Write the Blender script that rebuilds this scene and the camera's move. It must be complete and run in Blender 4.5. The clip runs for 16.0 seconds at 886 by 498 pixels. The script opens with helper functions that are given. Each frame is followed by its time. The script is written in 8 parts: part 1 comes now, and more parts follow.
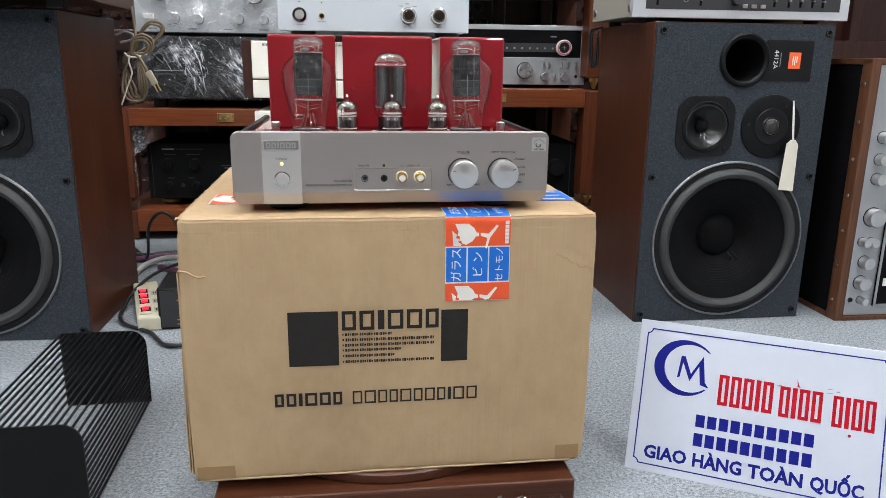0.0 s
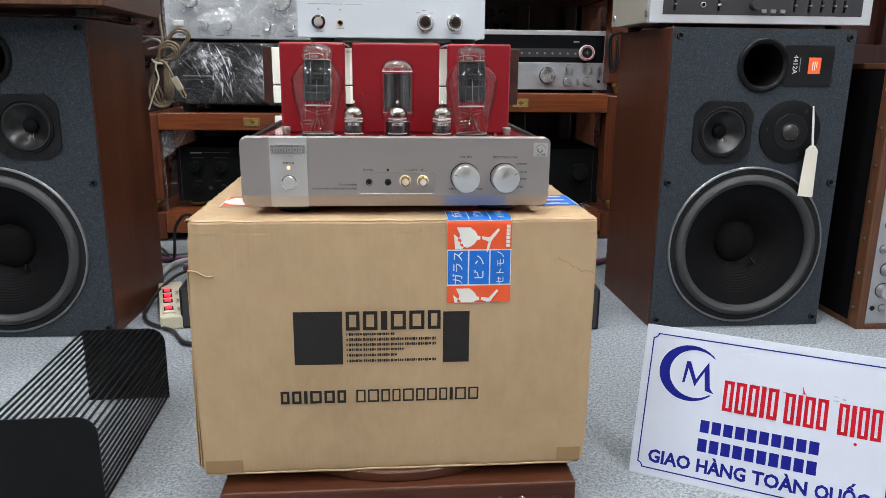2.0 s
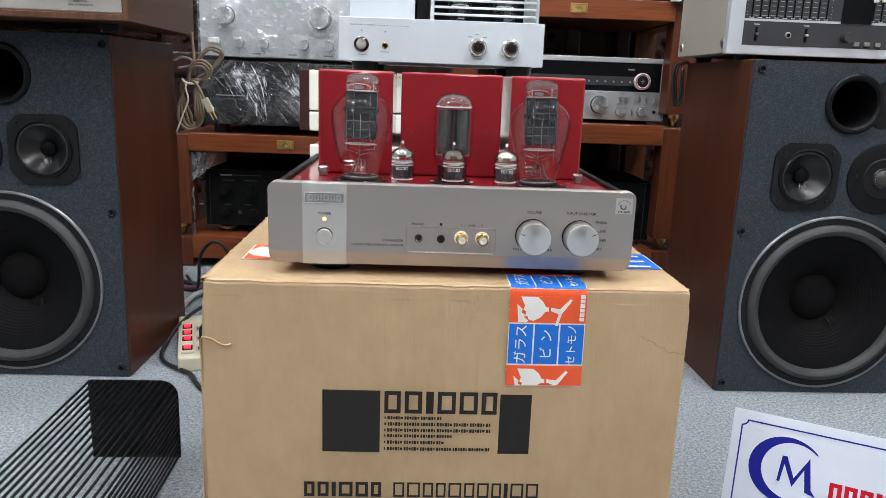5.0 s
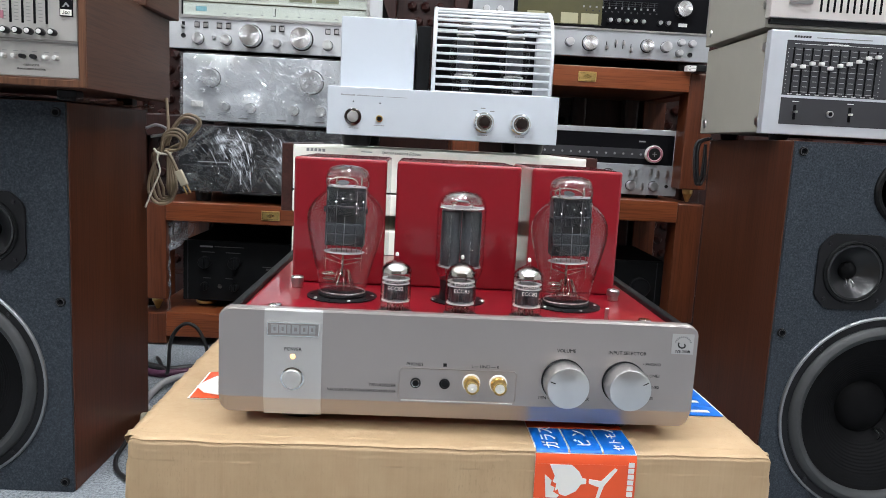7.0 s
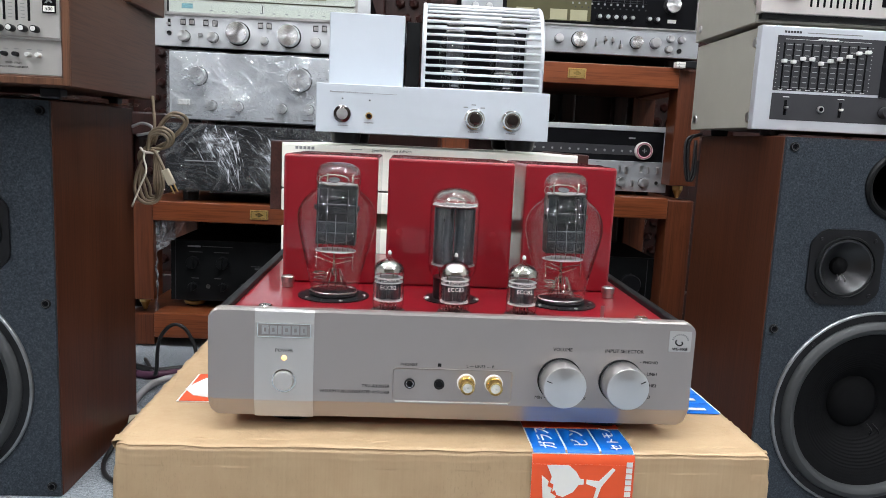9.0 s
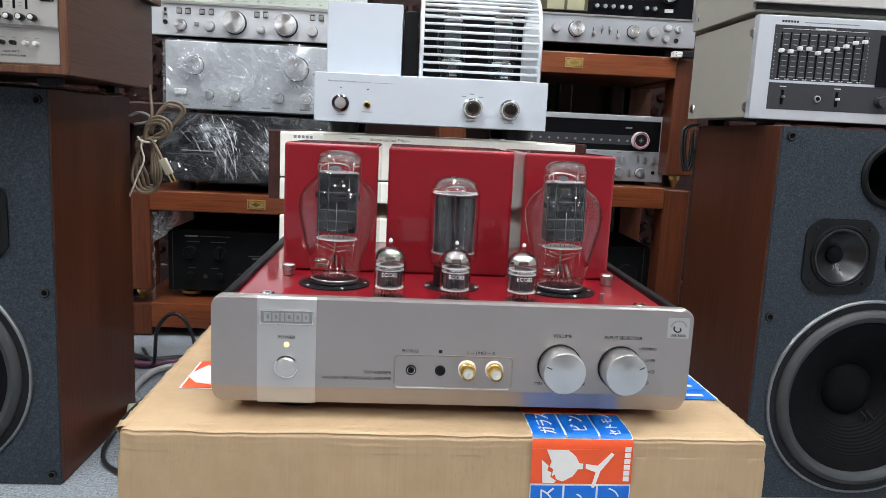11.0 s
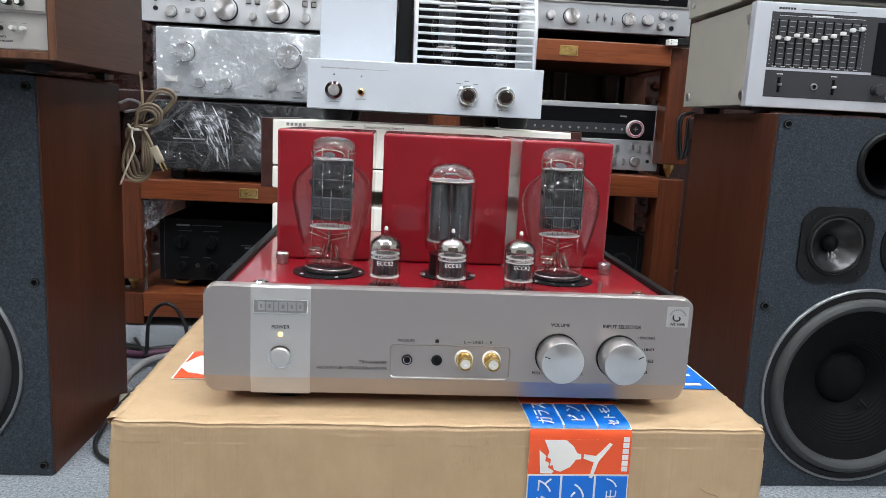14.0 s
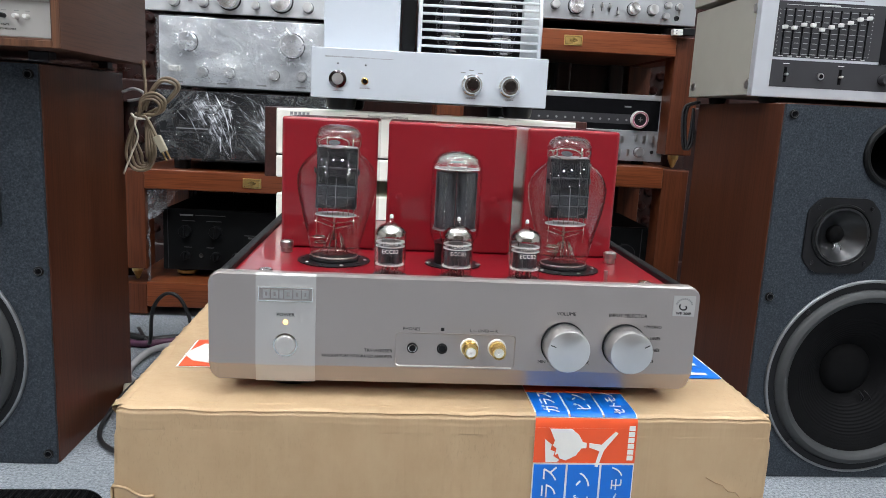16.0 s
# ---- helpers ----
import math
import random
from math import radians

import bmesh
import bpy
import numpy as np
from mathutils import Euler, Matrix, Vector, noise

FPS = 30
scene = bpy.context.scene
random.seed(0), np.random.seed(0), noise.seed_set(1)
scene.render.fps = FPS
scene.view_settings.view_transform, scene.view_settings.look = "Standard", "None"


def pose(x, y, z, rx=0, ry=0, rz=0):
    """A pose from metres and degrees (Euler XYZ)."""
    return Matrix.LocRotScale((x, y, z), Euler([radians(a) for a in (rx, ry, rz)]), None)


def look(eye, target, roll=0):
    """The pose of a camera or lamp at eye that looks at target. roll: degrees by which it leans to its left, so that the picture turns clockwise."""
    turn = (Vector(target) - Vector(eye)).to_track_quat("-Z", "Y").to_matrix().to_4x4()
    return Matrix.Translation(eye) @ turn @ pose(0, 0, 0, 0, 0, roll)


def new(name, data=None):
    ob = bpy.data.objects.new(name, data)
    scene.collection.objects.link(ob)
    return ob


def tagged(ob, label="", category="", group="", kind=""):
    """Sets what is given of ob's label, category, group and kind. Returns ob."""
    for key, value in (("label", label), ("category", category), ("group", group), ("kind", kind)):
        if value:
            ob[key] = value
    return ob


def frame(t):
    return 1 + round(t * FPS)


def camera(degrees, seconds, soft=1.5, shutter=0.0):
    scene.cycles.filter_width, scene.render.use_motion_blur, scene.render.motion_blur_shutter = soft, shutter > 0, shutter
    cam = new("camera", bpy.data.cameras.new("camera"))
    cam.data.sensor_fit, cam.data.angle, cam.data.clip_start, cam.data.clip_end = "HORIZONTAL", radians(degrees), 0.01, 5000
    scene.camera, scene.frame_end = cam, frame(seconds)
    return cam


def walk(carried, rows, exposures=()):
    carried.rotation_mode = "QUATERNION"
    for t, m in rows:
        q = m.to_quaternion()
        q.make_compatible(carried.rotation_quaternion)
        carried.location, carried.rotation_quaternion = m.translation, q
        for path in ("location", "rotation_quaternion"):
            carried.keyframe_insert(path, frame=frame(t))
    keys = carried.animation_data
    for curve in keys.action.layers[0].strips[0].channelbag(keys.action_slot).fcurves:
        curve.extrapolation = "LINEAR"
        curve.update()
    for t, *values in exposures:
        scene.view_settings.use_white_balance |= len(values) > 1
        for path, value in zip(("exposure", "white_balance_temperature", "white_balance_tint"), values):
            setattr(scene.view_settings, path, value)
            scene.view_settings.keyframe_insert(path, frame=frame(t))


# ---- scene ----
cam = camera(62.4, 16.0, soft=0.1)
PATH = [
    (0, (0.027, -0.009, 0.529), (0.235, 1.917, 0.032), 0.7),
    (0.5, (0.026, -0.01, 0.53), (0.205, 1.92, 0.038), 0.9),
    (1, (0.04, -0.015, 0.532), (0.2, 1.918, 0.044), 0.9),
    (1.5, (0.054, -0.022, 0.531), (0.193, 1.913, 0.048), 0.8),
    (2, (0.06, -0.028, 0.532), (0.18, 1.908, 0.045), 0.6),
    (2.5, (0.065, -0.028, 0.529), (0.182, 1.907, 0.036), 0.6),
    (3, (0.065, -0.028, 0.528), (0.183, 1.905, 0.029), 0.7),
    (3.5, (0.062, -0.024, 0.528), (0.184, 1.909, 0.029), 0.9),
    (4, (0.057, -0.014, 0.529), (0.172, 1.923, 0.046), 1.2),
    (4.5, (0.045, 0.036, 0.535), (0.132, 1.98, 0.073), 1.8),
    (5, (0.035, 0.115, 0.548), (0.078, 2.065, 0.107), 2.1),
    (5.2, (0.035, 0.148, 0.555), (0.055, 2.101, 0.126), 2.1),
    (7.5, (0.026, 0.289, 0.579), (0.092, 2.269, 0.301), 3.1),
    (8, (0.028, 0.289, 0.577), (0.105, 2.267, 0.296), 2.9),
    (8.5, (0.025, 0.292, 0.575), (0.106, 2.27, 0.286), 2.7),
    (9, (0.024, 0.295, 0.577), (0.109, 2.271, 0.283), 2.7),
    (9.5, (0.022, 0.294, 0.576), (0.107, 2.269, 0.274), 2.7),
    (12, (0.019, 0.29, 0.575), (0.13, 2.259, 0.241), 2.9),
    (12.5, (0.018, 0.295, 0.573), (0.133, 2.262, 0.232), 3.0),
    (13, (0.019, 0.296, 0.574), (0.135, 2.264, 0.234), 2.9),
    (13.5, (0.018, 0.297, 0.574), (0.136, 2.264, 0.233), 2.8),
    (14, (0.018, 0.299, 0.573), (0.136, 2.265, 0.226), 2.8),
    (14.5, (0.018, 0.298, 0.574), (0.134, 2.264, 0.226), 2.7),
    (15, (0.017, 0.3, 0.571), (0.133, 2.265, 0.214), 2.8),
    (15.5, (0.017, 0.301, 0.57), (0.131, 2.263, 0.202), 2.9),
    (16, (0.016, 0.301, 0.57), (0.128, 2.263, 0.2), 2.9),
]
walk(cam, [(t, look(eye, target, roll)) for t, eye, target, roll in PATH], [(0, 0.0, 6500, 10), (4.0, 0.0, 6500, 10), (7.0, 0.0, 6300, 10), (9.5, 0.0, 6300, 10), (16, 0.0, 6300, 10)])


# ---- world and lights ----
world = bpy.data.worlds.new("world")
scene.world = world
world.use_nodes = True
world.node_tree.nodes["Background"].inputs[0].default_value = (0.9, 0.95, 1.0, 1)
world.node_tree.nodes["Background"].inputs[1].default_value = 0.008
scene.view_settings.exposure = 0.0
LAMP_GLOW = 214.0
RING_X, RING_Y, RING_R, RING_N, CEIL = 0.06, -1.05, 1.85, 16, 2.75
LAMP_SPOTS = [(RING_X + RING_R * math.cos(2 * math.pi * (k + 0.5) / RING_N), RING_Y + RING_R * math.sin(2 * math.pi * (k + 0.5) / RING_N)) for k in range(RING_N)]
# three rear lamps added as fill for the amplifier tops and racks
LAMP_SPOTS += [(-1.5, 1.35), (0.0, 1.6), (1.5, 1.35)]


# ---- materials ----
def shader(name):
    m = bpy.data.materials.new(name)
    m.use_nodes = True
    nt = m.node_tree
    return m, nt, nt.nodes["Principled BSDF"]


def add(nt, kind, **values):
    n = nt.nodes.new(kind)
    for k, v in values.items():
        n.inputs[k.replace("_", " ")].default_value = v
    return n


def coords(nt, scale=(1, 1, 1), rot=(0, 0, 0), shift=True):
    tc = nt.nodes.new("ShaderNodeTexCoord")
    mp = nt.nodes.new("ShaderNodeMapping")
    mp.inputs["Scale"].default_value = scale
    mp.inputs["Rotation"].default_value = rot
    nt.links.new(tc.outputs["Object"], mp.inputs["Vector"])
    if shift:
        info = nt.nodes.new("ShaderNodeObjectInfo")
        mul = nt.nodes.new("ShaderNodeMath")
        mul.operation = "MULTIPLY"
        mul.inputs[1].default_value = 7.3
        nt.links.new(info.outputs["Random"], mul.inputs[0])
        nt.links.new(mul.outputs[0], mp.inputs["Location"])
    return mp.outputs["Vector"]


def ramp(nt, fac, stops):
    r = nt.nodes.new("ShaderNodeValToRGB")
    els = r.color_ramp.elements
    while len(els) < len(stops):
        els.new(0.5)
    for e, (p, c) in zip(els, stops):
        e.position, e.color = p, (*c, 1)
    nt.links.new(fac, r.inputs["Fac"])
    return r.outputs["Color"]


def noise_tex(nt, vec, scale, detail=4.0, rough=0.55, distortion=0.0):
    n = add(nt, "ShaderNodeTexNoise", Scale=scale, Detail=detail, Roughness=rough, Distortion=distortion)
    nt.links.new(vec, n.inputs["Vector"])
    return n.outputs["Fac"]


def bump(nt, bsdf, height, strength, dist):
    b = add(nt, "ShaderNodeBump", Strength=strength, Distance=dist)
    nt.links.new(height, b.inputs["Height"])
    nt.links.new(b.outputs["Normal"], bsdf.inputs["Normal"])
    return b


def mixed(nt, fac, a, b):
    m = nt.nodes.new("ShaderNodeMix")
    m.data_type = "RGBA"
    nt.links.new(fac, m.inputs["Factor"])
    for sock, v in ((m.inputs[6], a), (m.inputs[7], b)):
        if isinstance(v, tuple):
            sock.default_value = (*v, 1)
        else:
            nt.links.new(v, sock)
    return m.outputs[2]


def dim(c, k):
    return tuple(min(1.0, v * k) for v in c)


def plain(name, col, rough=0.5, metal=0.0, var=0.12, scale=25.0, grain=0.0, grain_scale=900.0, coat=0.0, spec=0.5, rough_var=0.1):
    """Paint, plastic or metal: two scales of tone, uneven gloss, optional fine relief."""
    m, nt, b = shader(name)
    v = coords(nt)
    big = noise_tex(nt, v, scale, 5.0)
    fine = noise_tex(nt, v, scale * 14, 3.0)
    c = ramp(nt, big, [(0.3, dim(col, 1 - var)), (0.7, dim(col, 1 + var))])
    c2 = mixed(nt, fine, c, dim(col, 1 + var * 0.6))
    nt.links.new(c2, b.inputs["Base Color"])
    rr = nt.nodes.new("ShaderNodeMapRange")
    rr.inputs["To Min"].default_value = max(0.0, rough - rough_var * rough)
    rr.inputs["To Max"].default_value = min(1.0, rough + rough_var * rough * 2)
    nt.links.new(fine, rr.inputs["Value"])
    nt.links.new(rr.outputs[0], b.inputs["Roughness"])
    b.inputs["Metallic"].default_value = metal
    b.inputs["Coat Weight"].default_value = coat
    b.inputs["Coat Roughness"].default_value = 0.04
    b.inputs["Specular IOR Level"].default_value = spec
    if grain:
        bump(nt, b, noise_tex(nt, v, grain_scale, 2.0), grain, 0.0006)
    return m


def brushed(name, col, rough=0.32, stretch=(6, 900, 900), var=0.08, metal=0.9):
    """Brushed aluminium: fine lines along x."""
    m, nt, b = shader(name)
    v = coords(nt, stretch)
    lines = noise_tex(nt, v, 6.0, 3.0)
    big = noise_tex(nt, coords(nt), 12.0, 3.0)
    c = ramp(nt, lines, [(0.3, dim(col, 1 - var)), (0.7, dim(col, 1 + var))])
    c = mixed(nt, big, c, dim(col, 1 - var))
    nt.links.new(c, b.inputs["Base Color"])
    b.inputs["Metallic"].default_value = metal
    b.inputs["Roughness"].default_value = rough
    b.inputs["Anisotropic"].default_value = 0.3
    bump(nt, b, lines, 0.08, 0.0004)
    return m


def turned(name, col, rough, aniso=0.9):
    """Aluminium turned on a lathe: fine rings round the axis that faces the viewer."""
    m, nt, b = shader(name)
    n = noise_tex(nt, coords(nt), 30.0, 3.0)
    nt.links.new(ramp(nt, n, [(0.3, dim(col, 0.93)), (0.7, dim(col, 1.05))]), b.inputs["Base Color"])
    b.inputs["Metallic"].default_value = 0.95
    b.inputs["Roughness"].default_value = rough
    b.inputs["Anisotropic"].default_value = aniso
    tg = nt.nodes.new("ShaderNodeTangent")
    tg.direction_type, tg.axis = "RADIAL", "Y"
    nt.links.new(tg.outputs[0], b.inputs["Tangent"])
    return m


def wood(name, dark, light, axis="z", rough=0.42, coat=0.1, size=1.0):
    """Veneer or solid wood, grain along the given axis."""
    m, nt, b = shader(name)
    k = {"x": (1.2, 22, 22), "y": (22, 1.2, 22), "z": (22, 22, 1.2)}[axis]
    v = coords(nt, tuple(a * size for a in k))
    g = noise_tex(nt, v, 1.6, 6.0, 0.6, 0.8)
    k2 = {"x": (6, 260, 260), "y": (260, 6, 260), "z": (260, 260, 6)}[axis]
    f = noise_tex(nt, coords(nt, k2), 1.5, 3.0)
    c = ramp(nt, g, [(0.28, dark), (0.5, tuple((a + b2) / 2 for a, b2 in zip(dark, light))), (0.74, light)])
    pores = ramp(nt, f, [(0.36, dim(dark, 0.55)), (0.52, (1, 1, 1))])
    mul = nt.nodes.new("ShaderNodeMix")
    mul.data_type, mul.blend_type = "RGBA", "MULTIPLY"
    mul.inputs["Factor"].default_value = 0.32
    nt.links.new(c, mul.inputs[6])
    nt.links.new(pores, mul.inputs[7])
    nt.links.new(mul.outputs[2], b.inputs["Base Color"])
    b.inputs["Roughness"].default_value = rough
    b.inputs["Coat Weight"].default_value = coat
    b.inputs["Coat Roughness"].default_value = 0.25
    b.inputs["Specular IOR Level"].default_value = 0.3
    bump(nt, b, f, 0.12, 0.0005)
    return m


def clear(name, tint=(0.98, 0.985, 0.98), rough=0.0, boost=1.0, smear=0.0, edge=2.2):
    """Thin clear glass or film: sees through, with Fresnel gloss."""
    m, nt, b = shader(name)
    nt.nodes.remove(b)
    out = nt.nodes["Material Output"]
    tr = add(nt, "ShaderNodeBsdfTransparent", Color=(*tint, 1))
    gl = add(nt, "ShaderNodeBsdfGlossy", Roughness=rough)
    fr = add(nt, "ShaderNodeLayerWeight", Blend=0.5)
    power = nt.nodes.new("ShaderNodeMath")
    power.operation = "POWER"
    power.inputs[1].default_value = edge
    nt.links.new(fr.outputs["Facing"], power.inputs[0])
    mul = nt.nodes.new("ShaderNodeMapRange")
    mul.inputs["To Min"].default_value = 0.028 * boost
    mul.inputs["To Max"].default_value = min(0.95, 0.62 * boost)
    nt.links.new(power.outputs[0], mul.inputs["Value"])
    mx = nt.nodes.new("ShaderNodeMixShader")
    nt.links.new(mul.outputs[0], mx.inputs[0])
    nt.links.new(tr.outputs[0], mx.inputs[1])
    nt.links.new(gl.outputs[0], mx.inputs[2])
    nt.links.new(mx.outputs[0], out.inputs["Surface"])
    if smear:
        bp = add(nt, "ShaderNodeBump", Strength=smear, Distance=0.002)
        nt.links.new(noise_tex(nt, coords(nt), 60.0, 3.0), bp.inputs["Height"])
        nt.links.new(bp.outputs[0], gl.inputs["Normal"])
        nt.links.new(bp.outputs[0], fr.inputs["Normal"])
    return m


def glow(name, col, strength):
    m, nt, b = shader(name)
    b.inputs["Base Color"].default_value = (*col, 1)
    b.inputs["Emission Color"].default_value = (*col, 1)
    b.inputs["Emission Strength"].default_value = strength
    b.inputs["Roughness"].default_value = 0.3
    return m


def carpet_material():
    m, nt, b = shader("grey needle felt carpet")
    v = coords(nt, shift=False)
    n1, n2, n3 = noise_tex(nt, v, 900, 2.0), noise_tex(nt, v, 210, 6.0, 0.85), noise_tex(nt, v, 5, 4.0)
    c = ramp(nt, n2, [(0.36, (0.075, 0.085, 0.098)), (0.5, (0.25, 0.272, 0.295)), (0.64, (0.45, 0.475, 0.5))])
    c = mixed(nt, ramp(nt, n3, [(0.35, (0, 0, 0)), (0.7, (0.35, 0.35, 0.35))]), c, (0.21, 0.235, 0.26))
    nt.links.new(c, b.inputs["Base Color"])
    b.inputs["Roughness"].default_value = 1.0
    b.inputs["Specular IOR Level"].default_value = 0.1
    bump(nt, b, n2, 0.6, 0.004)
    return m


def cardboard_material():
    m, nt, b = shader("brown corrugated cardboard")
    v = coords(nt)
    flutes = noise_tex(nt, coords(nt, (170, 170, 1.5)), 1.0, 2.0)
    stain = noise_tex(nt, v, 6.0, 6.0, 0.6)
    fibre = noise_tex(nt, coords(nt, (60, 60, 900)), 1.0, 3.0)
    c = ramp(nt, stain, [(0.25, (0.343, 0.231, 0.127)), (0.55, (0.41, 0.281, 0.160)), (0.8, (0.465, 0.329, 0.196))])
    c = mixed(nt, ramp(nt, fibre, [(0.3, (0.0, 0.0, 0.0)), (0.9, (0.1, 0.1, 0.1))]), c, (0.36, 0.245, 0.135))
    mottle = ramp(nt, noise_tex(nt, coords(nt, (1, 1, 0.5)), 55.0, 5.0, 0.7), [(0.35, (0, 0, 0)), (0.7, (0.4, 0.4, 0.4))])
    c = mixed(nt, mottle, c, (0.47, 0.35, 0.21))
    scuff = ramp(nt, noise_tex(nt, coords(nt, (3, 3, 9)), 9.0, 8.0, 0.75), [(0.66, (0, 0, 0)), (0.76, (0.35, 0.35, 0.35))])
    c = mixed(nt, scuff, c, (0.56, 0.43, 0.28))
    dash = ramp(nt, noise_tex(nt, coords(nt, (900, 400, 240)), 1.0, 2.0), [(0.58, (0, 0, 0)), (0.7, (0.34, 0.34, 0.34))])
    where = ramp(nt, noise_tex(nt, coords(nt, (1, 1, 1.4)), 9.0, 3.0), [(0.48, (0.03, 0.03, 0.03)), (0.68, (1, 1, 1))])
    both = nt.nodes.new("ShaderNodeMath")
    both.operation = "MULTIPLY"
    nt.links.new(dash, both.inputs[0])
    nt.links.new(where, both.inputs[1])
    c = mixed(nt, both.outputs[0], c, (0.24, 0.165, 0.095))
    nt.links.new(c, b.inputs["Base Color"])
    b.inputs["Roughness"].default_value = 0.62
    b.inputs["Specular IOR Level"].default_value = 0.35
    mixh = nt.nodes.new("ShaderNodeMath")
    mixh.operation = "ADD"
    nt.links.new(flutes, mixh.inputs[0])
    nt.links.new(noise_tex(nt, v, 14.0, 3.0), mixh.inputs[1])
    bump(nt, b, mixh.outputs[0], 0.16, 0.003)
    return m


def fleck_material():
    m, nt, b = shader("dark blue textured baffle paint")
    v = coords(nt)
    n = noise_tex(nt, v, 330, 3.0, 0.7)
    w = noise_tex(nt, v, 90, 4.0, 0.7)
    c = ramp(nt, n, [(0.36, (0.0215, 0.0265, 0.0330)), (0.52, (0.036, 0.0435, 0.053)), (0.68, (0.058, 0.068, 0.082))])
    c = mixed(nt, ramp(nt, w, [(0.4, (0, 0, 0)), (0.7, (0.45, 0.45, 0.45))]), c, (0.0215, 0.0255, 0.0315))
    nt.links.new(c, b.inputs["Base Color"])
    b.inputs["Roughness"].default_value = 0.6
    b.inputs["Specular IOR Level"].default_value = 0.12
    bump(nt, b, n, 0.5, 0.0015)
    return m


def wrap_material(name, milk, gloss):
    """Cling film: clear and glossy, milky where it lies doubled."""
    m, nt, b = shader(name)
    out = nt.nodes["Material Output"]
    b.inputs["Base Color"].default_value = (0.86, 0.89, 0.93, 1)
    b.inputs["Roughness"].default_value = 0.3
    tr = add(nt, "ShaderNodeBsdfTransparent", Color=(0.95, 0.96, 0.97, 1))
    gl = add(nt, "ShaderNodeBsdfGlossy", Roughness=0.085)
    bp = add(nt, "ShaderNodeBump", Strength=0.5, Distance=0.004)
    nt.links.new(noise_tex(nt, coords(nt, (30, 30, 9), (0, 0.6, 0)), 2.0, 4.0, 0.6, 0.6), bp.inputs["Height"])
    nt.links.new(bp.outputs[0], gl.inputs["Normal"])
    milky = nt.nodes.new("ShaderNodeMixShader")
    patch = noise_tex(nt, coords(nt, (1, 1, 1.6), (0, 0.6, 0)), 11.0, 5.0, 0.65, 0.8)
    nt.links.new(ramp(nt, patch, [(0.45, (milk * 0.1,) * 3), (0.72, (milk,) * 3)]), milky.inputs[0])
    nt.links.new(tr.outputs[0], milky.inputs[1])
    nt.links.new(b.outputs[0], milky.inputs[2])
    mx = nt.nodes.new("ShaderNodeMixShader")
    nt.links.new(ramp(nt, patch, [(0.4, (gloss * 0.3,) * 3), (0.65, (gloss,) * 3)]), mx.inputs[0])
    nt.links.new(milky.outputs[0], mx.inputs[1])
    nt.links.new(gl.outputs[0], mx.inputs[2])
    nt.links.new(mx.outputs[0], out.inputs["Surface"])
    return m


def crease_glint_material():
    """Film pulled into a fold: half clear, its glint painted as a pale colour."""
    m, nt, b = shader("film fold with painted glint")
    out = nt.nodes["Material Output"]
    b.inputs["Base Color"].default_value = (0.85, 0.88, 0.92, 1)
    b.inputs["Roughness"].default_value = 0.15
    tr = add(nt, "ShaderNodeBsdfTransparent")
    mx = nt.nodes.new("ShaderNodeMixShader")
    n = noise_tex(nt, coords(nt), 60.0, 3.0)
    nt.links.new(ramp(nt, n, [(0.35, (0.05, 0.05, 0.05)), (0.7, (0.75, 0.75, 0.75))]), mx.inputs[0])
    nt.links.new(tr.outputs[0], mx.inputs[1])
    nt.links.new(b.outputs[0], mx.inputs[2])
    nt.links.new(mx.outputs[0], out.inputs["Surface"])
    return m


CREASE_GLINT = crease_glint_material()
CARPET, CARD, BAFFLE = carpet_material(), cardboard_material(), fleck_material()
WRAP = wrap_material("crumpled clear plastic wrap", 0.22, 0.22)
MILKBAG = wrap_material("crumpled milky bag", 0.95, 0.5)
THINWRAP = wrap_material("thin clear plastic wrap", 0.05, 0.19)
WALL = plain("pale beige wall paint", (0.42, 0.41, 0.39), 0.7, var=0.05, scale=3, grain=0.1)
DIMWALL = plain("dark brown wall", (0.09, 0.075, 0.062), 0.7, var=0.1, scale=3)
CEILING = plain("light grey ceiling paint", (0.42, 0.42, 0.41), 0.8, var=0.04, scale=4)
DIFFUSER = glow("lit downlight diffuser", (0.97, 0.985, 1.0), LAMP_GLOW)
WALNUT = wood("walnut veneer", (0.05, 0.0145, 0.007), (0.09, 0.028, 0.0125), "z", 0.42, 0.05, 0.55)
WALNUT_Y = wood("walnut veneer case", (0.062, 0.025, 0.014), (0.098, 0.043, 0.025), "y", 0.48, 0.1, 0.8)
RACKWOOD = wood("reddish rack wood", (0.085, 0.021, 0.008), (0.245, 0.068, 0.024), "x", 0.3, 0.35, 0.35)
RACKWOOD_Z = wood("reddish rack post wood", (0.062, 0.016, 0.007), (0.142, 0.041, 0.016), "z", 0.36, 0.25, 0.6)
DARKWOOD = wood("dark carved rosewood", (0.016, 0.005, 0.004), (0.042, 0.012, 0.009), "z", 0.35, 0.3)
BASEWOOD = wood("red-brown turntable wood", (0.045, 0.0135, 0.006), (0.095, 0.029, 0.012), "x", 0.42, 0.1, 0.5)
CHEEK = wood("dark cheek wood", (0.022, 0.008, 0.006), (0.06, 0.02, 0.015), "y", 0.4)
OAKEDGE = wood("light brown case edge", (0.075, 0.03, 0.015), (0.14, 0.06, 0.03), "z", 0.5)
RED = plain("red lacquer", (0.235, 0.0068, 0.0145), 0.3, var=0.05, scale=8, coat=0.9, spec=0.25, rough_var=0.05)
PANEL = plain("warm grey anodised aluminium", (0.372, 0.336, 0.318), 0.28, 0.65, var=0.03, scale=6, rough_var=0.0)
